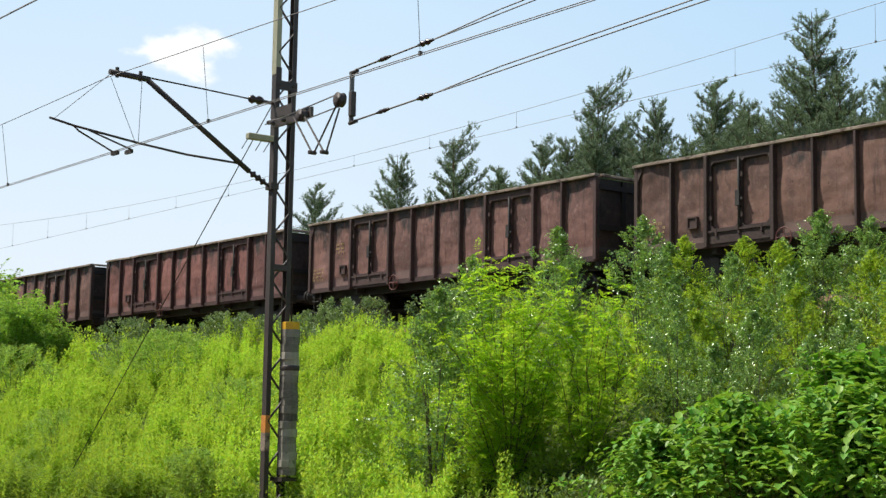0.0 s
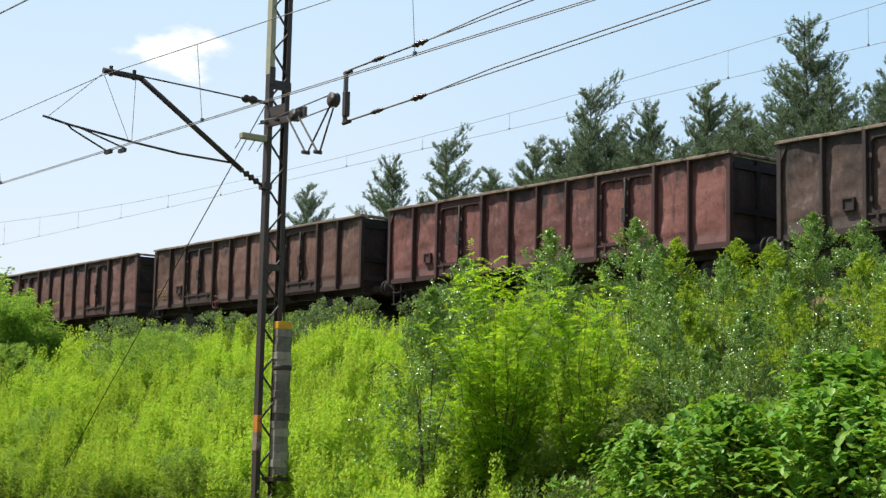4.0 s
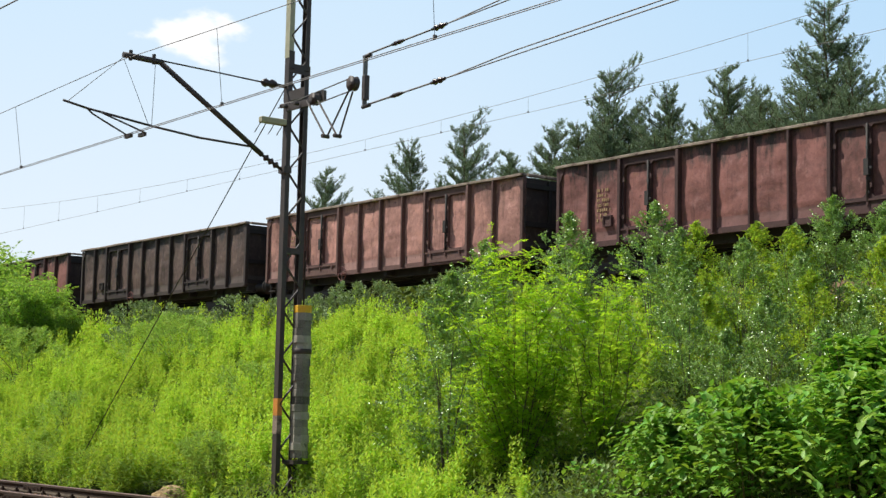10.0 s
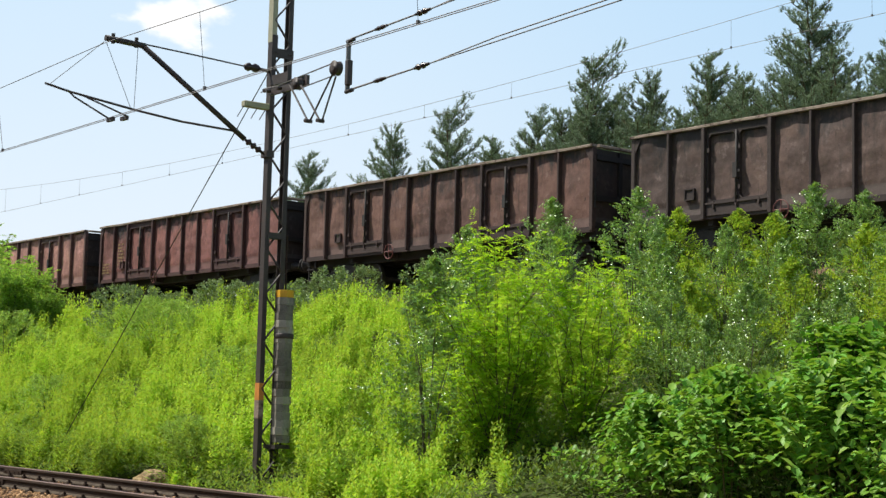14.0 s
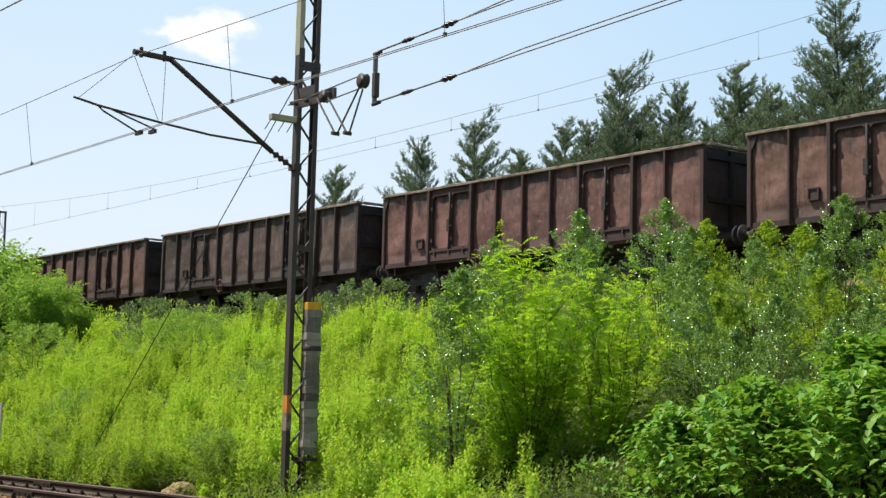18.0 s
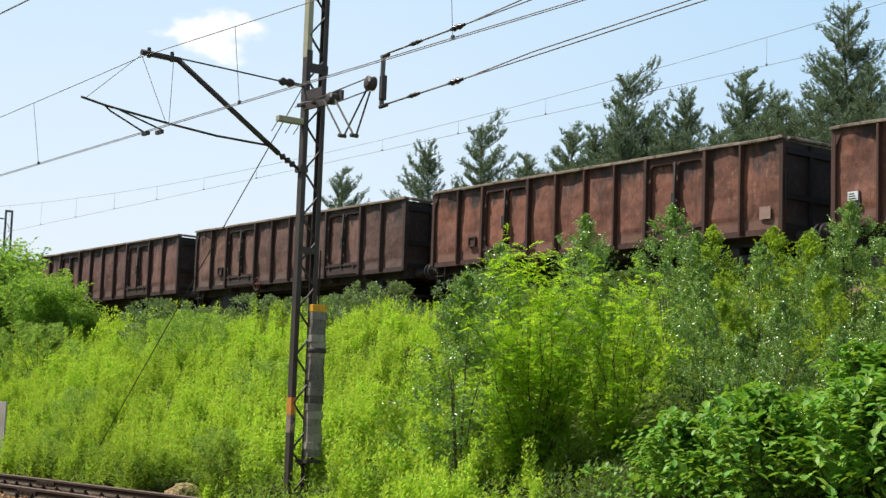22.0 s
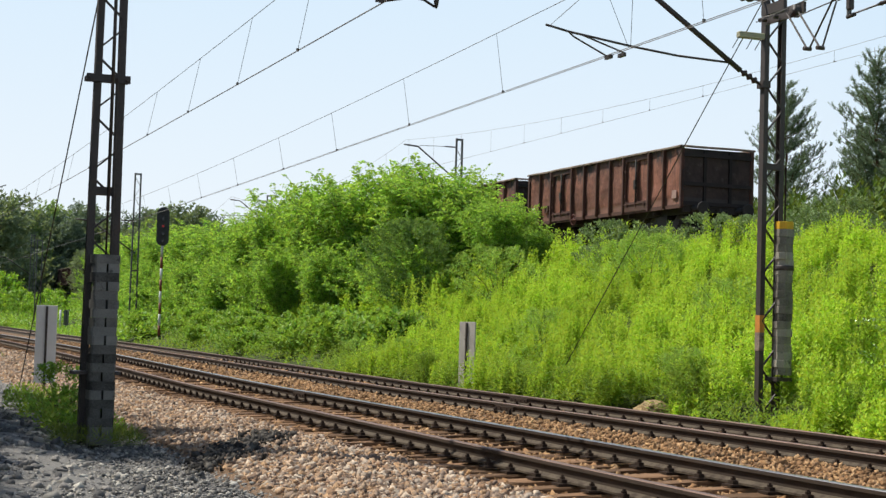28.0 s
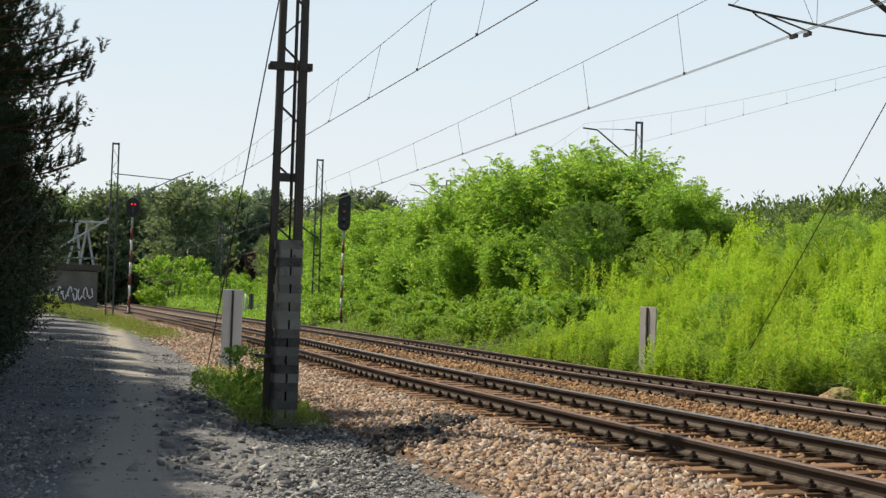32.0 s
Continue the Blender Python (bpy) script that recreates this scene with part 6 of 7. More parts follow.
def robinia_meshes(h, r, stems, side, every, frond, leaflet, mat, seed, r0=0.02, bark="stem", pairs=8, low=0.25, spread=1.0, flat=0.92):
    """Stems that fan out from the base, side shoots, and feathered leaves of paired leaflets along them."""
    rng = np.random.default_rng(seed)
    single, lines, twigs = [], [], bmesh.new()
    for k in range(stems):
        bm = bmesh.new()
        a = 6.283 * k / stems + rng.uniform(-0.4, 0.4)
        out = r * math.sqrt(rng.uniform(0.06, 1.0))
        top = h * rng.uniform(0.72, 1.0) * (1 - 0.22 * (out / r) ** 2)
        t = np.linspace(0, 1, 9)
        pts = np.stack([math.cos(a) * out * t ** 0.85, math.sin(a) * out * t ** 0.85, top * t], 1) + rng.normal(size=(9, 3)) * 0.012 * h * (0.2 + t[:, None])
        sweep(bm, pts, r0, r0 * 0.12)
        lines.append(pts)
        for m in range(side):
            u = rng.uniform(low, 0.92)
            base = np.array([np.interp(u, t, pts[:, c]) for c in range(3)])
            b = a + rng.uniform(-1.9, 1.9)
            length = h * rng.uniform(0.10, 0.26) * (1.25 - 0.6 * u) * spread
            way = unit(np.array([math.cos(b), math.sin(b), rng.uniform(0.5, 1.5)]))
            w = np.linspace(0, 1, 5)[:, None]
            twig = base + way * w * length + np.array([0, 0, 0.10]) * w ** 2 * length
            sweep(twigs, twig, r0 * 0.35, r0 * 0.2, 4)
            lines.append(twig)
        single.append(mesh_of("stem", bm, M[bark]))
    at, along = [], []
    for n, pts in enumerate(lines):
        seg = np.linalg.norm(np.diff(pts, axis=0), axis=1)
        s = np.concatenate([[0], np.cumsum(seg)])
        main = len(pts) == 9
        start = s[-1] * (low if main else 0.15)
        for u in np.arange(start, s[-1] + every * 0.5, every):
            base = np.array([np.interp(u, s, pts[:, c]) for c in range(3)])
            b = rng.uniform(0, 6.283)
            tip = min(1.0, (s[-1] - u) / (0.6 * frond))
            rise = 0.35 + 0.9 * (1 - tip) + rng.normal() * 0.2
            at.append(base)
            along.append((math.cos(b), math.sin(b), rise))
    at, d = np.array(at), unit(np.array(along))
    n = len(at)
    L = frond * rng.uniform(0.6, 1.2, n)
    w = np.linspace(0.12, 1.0, pairs)
    axis = at[:, None] + d[:, None] * (L[:, None] * w)[..., None]
    axis[..., 2] -= (L[:, None] * w ** 2) * 0.38
    flat_side = unit(np.cross(d, np.array((0, 0, 1.0)) + rng.normal(size=(n, 3)) * 0.35))
    ahead = unit(d - np.array((0, 0, 0.5)))
    pos, way = [], []
    for sgn in (-1, 1):
        pos.append(axis.reshape(-1, 3))
        way.append((flat_side[:, None] * sgn + ahead[:, None] * 0.35 + np.zeros((1, pairs, 1)) + rng.normal(size=(n, pairs, 3)) * 0.12).reshape(-1, 3))
    pos.append(axis[:, -1])
    way.append(ahead)
    pos, way = np.concatenate(pos), np.concatenate(way)
    keep = pos[:, 2] > 0.02
    pos, way = pos[keep], way[keep]
    crown = leaves("crown", pos, way, leaflet * rng.uniform(0.75, 1.15, len(pos)), M[mat], rng, 0.46, 0.08 if flat > 0.8 else 0.35, flat)
    return single, crown, mesh_of("brushwood", twigs, M[bark])


# young robinia on the slope before the wagons
plant("young_robinia", robinia_meshes(3.8, 1.0, 14, 8, 0.060, 0.30, 0.062, "robinia", 11, 0.016, low=0.06), -18.0, 15.3, "bright green young robinia with feathery leaves", "shrub", "slope shrubs")
plant("young_robinia", robinia_meshes(3.3, 1.0, 7, 7, 0.065, 0.28, 0.062, "robinia", 12, 0.015, low=0.06), -16.9, 15.9, "smaller bright green robinia shoots", "shrub", "slope shrubs")

# birch saplings towards the top of the slope
BIRCH = [shrub_meshes("column", 3.2, 0.95, 850, 14, 0.044, "birch", 21 + k, 0.30, 0.80, 12, 0.014, "bark", 0.9, 0.15, split=True) for k in range(3)]
for i, (x, y, top) in enumerate([(-19.45, 15.0, 3.9), (-24.8, 20.0, 4.6), (-22.3, 18.0, 4.9), (-24.3, 22.0, 5.3), (-21.6, 19.5, 5.55), (-19.4, 19.5, 5.5), (-20.4, 21.2, 5.3), (-17.8, 20.0, 4.8), (-17.1, 20.5, 5.0), (-16.7, 21.0, 5.5),
                                 (-15.7, 21.0, 5.3), (-16.2, 17.0, 3.5), (-14.7, 17.0, 3.5), (-13.1, 17.0, 3.4), (-14.2, 20.6, 5.2), (-12.6, 20.4, 5.2), (-15.6, 18.8, 4.3), (-13.6, 18.8, 4.3), (-17.6, 18.4, 4.1), (-14.2, 15.6, 2.9),
                                 (-12.4, 15.4, 2.9), (-11.2, 17.4, 3.8), (-11.0, 20.0, 5.2), (-12.0, 19.0, 4.4), (-20.4, 18.4, 4.0)]):
    z = ground_z(x, y) - 0.03
    plant("birch_sapling", BIRCH[i % 3], x, y, "grey-green birch sapling with small glinting leaves", "sapling", "birch saplings", turn=i * 77, scale=(top - z) / 3.1)
LIME = [shrub_meshes("column", 3.0, 1.0, 460, 11, 0.07, "lime", 31 + k, 0.30, 0.6, 12, 0.015) for k in range(2)]
for i, (x, y, top) in enumerate([(-15.0, 21.8, 5.0), (-13.6, 21.4, 5.3), (-18.2, 19.4, 4.2), (-12.2, 21.2, 5.0), (-14.6, 19.6, 4.5), (-16.6, 17.8, 3.6), (-18.9, 21.6, 5.3), (-10.8, 18.8, 4.4), (-13.0, 18.0, 3.9), (-20.2, 21.4, 5.4), (-12.8, 20.6, 5.6), (-11.6, 19.6, 5.2), (-16.9, 20.2, 4.9), (-14.9, 18.2, 3.9)]):
    z = ground_z(x, y) - 0.03
    plant("leafy_shrub", LIME[i % 2], x, y, "fresh green leafy shrub on the slope", "shrub", "slope shrubs", turn=i * 61, scale=(top - z) / 2.9)

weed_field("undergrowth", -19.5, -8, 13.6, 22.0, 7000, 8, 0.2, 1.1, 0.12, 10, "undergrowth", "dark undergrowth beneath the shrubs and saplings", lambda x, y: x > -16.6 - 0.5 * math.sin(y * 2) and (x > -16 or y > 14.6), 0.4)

weed_field("front_weeds", -20.5, -17.1, 12.6, 13.9, 700, 12, 0.15, 0.7, 0.10, 12, "weed", "green weeds along the foot of the bank before the shrubs", lambda x, y: noise.noise((x * 0.9, y * 0.9, 6)) > -0.2, 0.34)

# broad-leaved thicket at the foot of the bank
BROAD = [shrub_meshes("low", 2.1, 1.5, 300, 10, 0.125, "elder", 41 + k, 0.6, 0.74, 16, 0.014, side=1.1, droop=0.32, fine=True, flat=0.9, split=True) for k in range(2)]
for i, (x, y, s) in enumerate([(-13.6, 14.0, 0.78), (-12.2, 13.8, 0.98), (-10.8, 13.9, 1.04), (-9.4, 13.8, 0.98), (-11.4, 14.9, 1.1), (-8.2, 14.6, 1.0), (-9.8, 15.2, 1.02)]):
    plant("broad_leaved_shrub", BROAD[i % 2], x, y, "green broad-leaved shrub with dark gaps at the foot of the bank", "shrub", "slope shrubs", turn=i * 50, scale=s)

# grey-green shrubs along the edge of the upper line
GREY = [shrub_meshes("round", 1.5, 1.05, 800, 8, 0.07, "willow", 51 + k, 0.22, 0.5, 12, 0.014) for k in range(2)]
for i, (x, y, s) in enumerate([(-43.9, 22.0, 1.22), (-42.5, 23.0, 0.85), (-39.8, 23.1, 1.0), (-38.0, 23.4, 0.8), (-36.4, 23.3, 0.75), (-35.2, 23.3, 0.85), (-33.8, 23.3, 1.05), (-32.6, 23.4, 0.55), (-29.2, 23.2, 1.0), (-27.8, 22.8, 0.8), (-48.5, 23.4, 0.5), (-31.0, 23.7, 0.45)]):
    plant("grey_shrub", GREY[i % 2], x, y, "grey-green shrub beside the upper track", "shrub", "crest shrubs", turn=i * 40, scale=s)
DARK = shrub_meshes("round", 2.7, 1.35, 2200, 9, 0.075, "willow_dark", 61, 0.25, 0.40, 6, 0.010, flat=0.3)
plant("dark_round_shrub", DARK, -54.2, 18.6, "dense dark green rounded shrub on the slope", "shrub", "slope shrubs", scale=1.32)
PALE = shrub_meshes("round", 1.7, 1.2, 720, 9, 0.07, "pale", 62, 0.25, 0.4, 14, 0.014)
for i, (x, y, s) in enumerate([(-46.1, 19.0, 1.30), (-38.0, 20.0, 1.05), (-40.6, 20.6, 0.9), (-29.6, 17.5, 0.8), (-36.0, 16.0, 0.75), (-33.0, 14.3, 0.55), (-25.6, 14.2, 0.6), (-40.5, 14.0, 0.6), (-39.5, 21.0, 0.9), (-44.6, 13.9, 0.6)]):
    plant("pale_shrub", PALE, x, y, "pale yellow-green rounded shrub among the weeds", "shrub", "slope shrubs", turn=i * 50, scale=s)

TUFT = shrub_meshes("round", 1.0, 0.5, 380, 8, 0.07, "weed_low", 63, 0.2, 0.35, 8, 0.01)
for i, (x, y, s) in enumerate([(-23.9, 13.3, 1.1), (-27.2, 13.2, 0.8), (-31.2, 13.15, 0.75), (-36.8, 13.2, 0.9), (-19.6, 13.6, 0.8)]):
    plant("dark_tuft", TUFT, x, y, "dark green rounded tuft at the foot of the bank", "shrub", "foot tufts", turn=i * 71, scale=s)

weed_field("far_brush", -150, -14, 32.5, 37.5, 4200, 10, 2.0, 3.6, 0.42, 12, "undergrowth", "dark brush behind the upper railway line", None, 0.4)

# robinia thicket that hides the end of the bank
THICK = [robinia_meshes(5.0, 2.3, 18, 15, 0.15, 0.60, 0.155, "thicket", 71 + k, 0.03, "bark", 6, 0.03, 1.6, 0.45) for k in range(3)]
THICK2 = [shrub_meshes("shoots", 5.0, 2.0, 480, 15, 0.15, "bush", 81 + k, 0.6, 0.45, 14, 0.04, "bark") for k in range(2)]
SPOTS = [(-51.2, 22.4, 5.3), (-52.4, 21.5, 6.3), (-53.5, 22.4, 6.4), (-55.0, 21.2, 7.0), (-57.6, 20.6, 8.0), (-59.8, 20.0, 8.1), (-62.4, 19.6, 8.2), (-65.1, 19.0, 8.0), (-67.9, 18.5, 7.7), (-71.5, 18.5, 7.4), (-75.0, 18.0, 6.7), (-79.5, 18.0, 6.9),
         (-84.0, 18.2, 7.0), (-89.0, 18.2, 7.1), (-94.5, 18.2, 7.1), (-100.5, 18.2, 7.3), (-107, 18.2, 7.4), (-114, 18.2, 7.5), (-121, 18.2, 7.4), (-129, 18.4, 7.0), (-138, 18.6, 7.0),
         (-60.5, 17.4, 4.6), (-65.5, 17.0, 4.9), (-71.0, 16.8, 4.6), (-77.0, 16.8, 4.8), (-84.0, 16.6, 4.9), (-91.0, 16.8, 5.0), (-98, 16.6, 5.0), (-70, 21.5, 7.0), (-80, 21.5, 7.2), (-92, 21.5, 7.2)]
for i, (x, y, top) in enumerate(SPOTS):
    src = THICK2[i % 2] if i % 3 == 2 else THICK[i % 3]
    z = ground_z(x, y) - 0.05
    plant("robinia_tree", src, x, y, "leafy bright green robinia on the embankment" if i % 3 != 2 else "leafy mid-green bushy tree on the embankment", "tree", "robinia thicket", turn=i * 67, scale=(top - z) / 5.0, stem="trunk")
FILL = [shrub_meshes("shoots", 3.0, 2.3, 460, 13, 0.15, "thicket", 75 + k, 0.6, 0.45, 8, 0.015, "stem", 1.0, 0.35, flat=0.4) for k in range(3)]
rngv = random.Random(6)
for i in range(34):
    x = -55.0 - i * 1.95 + rngv.uniform(-0.7, 0.7)
    plant("robinia_shrub", FILL[i % 3], x, 19.9 - 0.11 * min(i, 20) - rngv.uniform(0, 1.5), "low leafy robinia at the foot of the thicket", "shrub", "robinia thicket", turn=i * 53, scale=rngv.uniform(0.55, 1.25))
BRAM = [shrub_meshes("low", 1.3, 1.75, 330, 9, 0.15, "bramble", 91 + k, 0.5, 0.62, 8, 0.012, side=1.0, fine=False, flat=0.9) for k in range(2)]
rngv = random.Random(5)
for i in range(34):
    x = -46 - i * 1.8 + rngv.uniform(-0.6, 0.6)
    plant("bramble", BRAM[i % 2], x, 13.3 + rngv.uniform(0, 2.0) + (0.3 if i > 6 else 0.8) + (0.9 if -84 < x < -73 else 0.0), "sprawling light green bramble beside the track", "bramble", "brambles", turn=i * 47, scale=rngv.uniform(0.75, 1.15))


# pines
def pine_meshes(h, seed, mat="pine", spread=0.30, start=0.16, needle=0.22, dense=1.0, n=36, puff=0.085, ratio=0.21, flat=0.9, belly=0.0):
    rng = np.random.default_rng(seed)
    bm = bmesh.new()
    prev, r = Vector((0, 0, 0)), 0.017 * h
    for i in range(1, 9):
        p = Vector((rng.normal() * 0.012 * h, rng.normal() * 0.012 * h, h * i / 8))
        tube(bm, prev, p, r * (1 - (i - 1) / 8.6), 7, r * (1 - i / 8.6), False)
        prev = p
    tips, dirs = [], []
    whorls = int(15 * dense)
    for w in range(whorls):
        u = start + (0.955 - start) * (1 - (1 - w / (whorls - 1)) ** 1.15)
        z = h * u
        k = rng.integers(4, 8)
        reach = h * spread * (1 - u) ** 0.85 * rng.uniform(0.78, 1.15) + 0.10
        reach *= 1 - belly * (1 - min(1.0, (u - start) / 0.28))
        a0 = rng.uniform(0, 6.28)
        for j in range(k):
            a = a0 + 6.283 * j / k + rng.normal() * 0.2
            L = reach * rng.uniform(0.5, 1.25)
            d = np.array([math.cos(a), math.sin(a), 0.10 + 0.75 * u])
            base = np.array([0, 0, z - 0.05 * h * (1 - u) + rng.normal() * 0.016 * h * (1 - u)])
            end = base + d * L + (0, 0, rng.uniform(-0.05, 0.25) * L)
            tube(bm, base, end, 0.02 + 0.004 * L, 4, 0.008, False)
            m = max(2, int(L / 0.26))
            for q in range(m):
                s = 0.22 + 0.78 * (q + 1) / m
                for side in (-1, 0, 1):
                    off = np.array([-math.sin(a), math.cos(a), 0]) * side * L * 0.30 * (1.2 - s) + rng.normal(size=3) * 0.05
                    tips.append(base + (end - base) * s + off)
                    dirs.append(d + np.array([-math.sin(a), math.cos(a), 0]) * side * 0.8 + (0, 0, 0.75))
    for q in range(12):
        tips.append(np.array([0, 0, h * (0.90 + 0.10 * q / 11)]) + rng.normal(size=3) * 0.02)
        dirs.append(np.array([0.0, 0.0, 1.6]))
    tips, dirs = np.array(tips), np.array(dirs)
    thin = np.repeat(np.clip(0.35 + 4.0 * (1 - tips[:, 2] / h), 0.35, 1.0), n)[:, None]
    at = np.repeat(tips, n, 0) + rng.normal(size=(len(tips) * n, 3)) * puff * thin * (1, 1, flat)
    along = np.repeat(unit(dirs), n, 0) * 0.55 + rng.normal(size=at.shape) * 0.6
    size = needle * rng.uniform(0.6, 1.2, len(at)) * (0.5 + 0.5 * thin[:, 0])
    return mesh_of("trunk", bm, M["bark_pine"]), leaves("crown", at, along, size, M[mat], rng, ratio, 0.0, 0.1, blade=True)


def scots_pine_meshes(h, seed, mat="pine", spread=0.27, start=0.14, needle=0.115, whorls=27, n=16, shoot=0.32, lift=(0.30, 0.80), loose=0.065, belly=False):
    """A young Scots pine: whorls of limbs that turn up at their ends, set with upright brush-like shoots."""
    rng = np.random.default_rng(seed)
    bm = bmesh.new()
    prev, r = Vector((0, 0, 0)), 0.014 * h
    for i in range(1, 9):
        p = Vector((rng.normal() * 0.008 * h, rng.normal() * 0.008 * h, h * 0.985 * i / 8))
        tube(bm, prev, p, r * (1 - (i - 1) / 8.4), 7, r * (1 - i / 8.4), False)
        prev = p
    base, way, size = [], [], []
    lean = rng.uniform(0, 6.28)
    for w in range(whorls):
        u = start + (0.915 - start) * (w / (whorls - 1)) ** 0.9
        z0 = h * u
        k = int(rng.integers(4, 8))
        a0 = rng.uniform(0, 6.28)
        for j in range(k):
            a = a0 + 6.283 * j / k + rng.normal() * 0.25
            full = (1 - u) ** 0.45 * (0.5 + 1.1 * min(u, 0.45)) if belly else (1 - u) ** 0.85
            L = (h * spread * full + 0.06) * rng.uniform(0.55, 1.2) * (1 + 0.18 * math.cos(a - lean))
            out = np.array([math.cos(a), math.sin(a), 0.0])
            t = np.linspace(0, 1, 5)
            z1 = z0 + rng.normal() * 0.035 * h
            limb = np.array([0, 0, min(z1, 0.95 * h)]) + out * (L * t)[:, None] + np.array([0, 0, 1.0]) * (L * (rng.uniform(*lift) * (0.45 + 0.55 * u) * t + 0.22 * t ** 2.2))[:, None]
            for p, q in zip(limb, limb[1:]):
                tube(bm, p, q, 0.012 + 0.004 * L, 4, 0.010, False)
            m = max(3, int(L / 0.095))
            for q in range(m):
                s = 0.08 + 0.92 * (q + rng.uniform(0.2, 1.0)) / m
                c = np.array([np.interp(min(s, 1), t, limb[:, e]) for e in range(3)])
                c = c + rng.normal(size=3) * np.array([1.0, 1.0, 0.7]) * loose * L * min(1.0, s + 0.3)
                for side in (-1, 0, 1):
                    d = out * 0.45 + np.array([-out[1], out[0], 0]) * side * rng.uniform(0.3, 0.9) + np.array([0, 0, rng.uniform(0.6, 1.5)]) + rng.normal(size=3) * 0.2
                    base.append(c)
                    way.append(d)
                    size.append(shoot * rng.uniform(0.6, 1.15) * (0.5 + 0.5 * min(1, L)))
    for q in range(14):
        base.append(np.array([0, 0, h * (0.90 + 0.005 * q)]))
        way.append(np.array([rng.normal() * 0.6, rng.normal() * 0.6, 0.9]))
        size.append(shoot * (0.9 - 0.03 * q))
    base.append(np.array([0, 0, h * 0.955]))
    way.append(np.array([0, 0, 1.0]))
    size.append(shoot * 1.4)
    base, way, size = np.array(base), unit(np.array(way)), np.array(size)
    k = len(base)
    u = rng.uniform(0.05, 1.0, (k, n))
    at = base[:, None] + way[:, None] * (u * size[:, None])[..., None]
    radial = rng.normal(size=(k, n, 3))
    radial -= way[:, None] * (radial * way[:, None]).sum(-1, keepdims=True)
    along = unit(radial) * 0.75 + way[:, None] * 0.75
    crown = leaves("crown", at.reshape(-1, 3), along.reshape(-1, 3), needle * rng.uniform(0.7, 1.15, k * n), M[mat], rng, 0.36, 0.0, 0.1, blade=True)
    return mesh_of("trunk", bm, M["bark_pine"]), crown


PINES = [scots_pine_meshes(11.5, 101 + k, spread=(0.29, 0.34, 0.27, 0.31)[k], whorls=30) for k in range(4)]


def top_at(x, y, top, meshes, full, label, group, name="pine_tree", turn=0.0):
    z = ground_z(x, y) - 0.1
    return plant(name, meshes, x, y, label, "tree", group, z=z, turn=turn, scale=(top - z) / full, stem="trunk")


PLACES = [(-35.9, 45, 17.4), (-47.5, 45, 16.7), (-44.6, 45.6, 15.7), (-41.4, 45.5, 15.9), (-39.2, 45, 14.6), (-57.4, 45, 15.8), (-61.7, 45, 15.6), (-69.4, 45, 15), (-31.8, 45.5,
          16.4), (-43, 48.5, 15), (-46.2, 43.6, 14.3), (-37.6, 48, 14.6), (-59.8, 47, 13.8), (-54.4, 45.5, 13.3), (-50.4, 45, 13.3), (-28.4, 44.6, 17.4), (-33.9, 43.6, 14.5),
          (-25.2, 45, 18), (-22, 44, 18), (-30, 41.6, 13.7), (-26.2, 40.8, 14.5), (-23, 41, 14.7), (-63.8, 45.6, 12), (-46, 46.5, 14.5), (-49.2, 46.5, 13.5), (-52.2, 46.5, 12.9),
          (-42.6, 46.8, 14.7), (-40.2, 47, 14.3), (-38.4, 44, 13.9), (-36.6, 45.8, 14.4), (-33, 46.5, 15), (-29.8, 46, 15.5), (-48, 44.5, 13.1), (-44, 44.2, 13.3), (-41.5, 44,
          13.5), (-37.2, 43.6, 13.5), (-35.4, 43, 13.6), (-61, 45.5, 12.4), (-46.8, 45.6, 14.8), (-53.6, 44.6, 13.9), (-52.1, 45.5, 13.3), (-50.6, 44.6, 14.6), (-49.3, 46, 14.9),
          (-48.4, 44, 14.4), (-55.6, 45.4, 12.7), (-27.6, 38.5, 12.4), (-25.4, 37.6, 12), (-23.4, 38.4, 13.2), (-29.4, 38.8, 11.6), (-21.2, 37.8, 13), (-31.6, 39.6, 12.2), (-19.4,
          39, 13.6)]
for i, (x, y, top) in enumerate(PLACES):
    top_at(x, y, top, PINES[i % 4], 11.3, "dark green Scots pine behind the upper railway line", "pines behind the line", turn=i * 83)

# trees beyond the upper line and far down the valley
FOREST = [shrub_meshes("shoots", 11.0, 3.6, 1300, 9, 0.34, ("forest", "forest_light", "forest_blue", "forest", "forest_blue")[k], 121 + k, 1.0, 0.6, 12, 0.10, "bark", flat=0.3) for k in range(5)]
rngv = random.Random(8)
for i in range(26):
    x = -64 - i * 6.5 + rngv.uniform(-2, 2)
    y = 52 + rngv.uniform(-3, 8) + i * 1.2
    top_at(x, y, 10.4 + rngv.uniform(-1.2, 1.4) + 0.06 * i, FOREST[(i * 3) % 5], 11.0, "green woodland tree beyond the upper line", "far woodland", "woodland_tree", i * 71)
for i in range(46):
    y = -34 + 1.9 * i + rngv.uniform(-1.5, 1.5)
    x = -205 - abs(y - 6) * 0.6 - rngv.uniform(0, 34) + (i % 3) * 9
    top_at(x, y, 16.0 + rngv.uniform(-3.2, 3.8), FOREST[(i * 3) % 5], 11.0, "dark green woodland tree closing the far end of the line", "far woodland", "woodland_tree", i * 59)
for i in range(9):
    top_at(-142 - 9.5 * i + rngv.uniform(-2, 2), 22.0 + 0.5 * i, 9.6 + rngv.uniform(-0.6, 1.2), FOREST[(i * 3) % 5], 11.0, "green woodland tree on the far end of the bank", "far woodland", "woodland_tree", i * 97)
LIGHT = shrub_meshes("round", 4.4, 2.9, 420, 8, 0.30, "bush", 131, 0.7, 0.5, 10, 0.05, "bark")
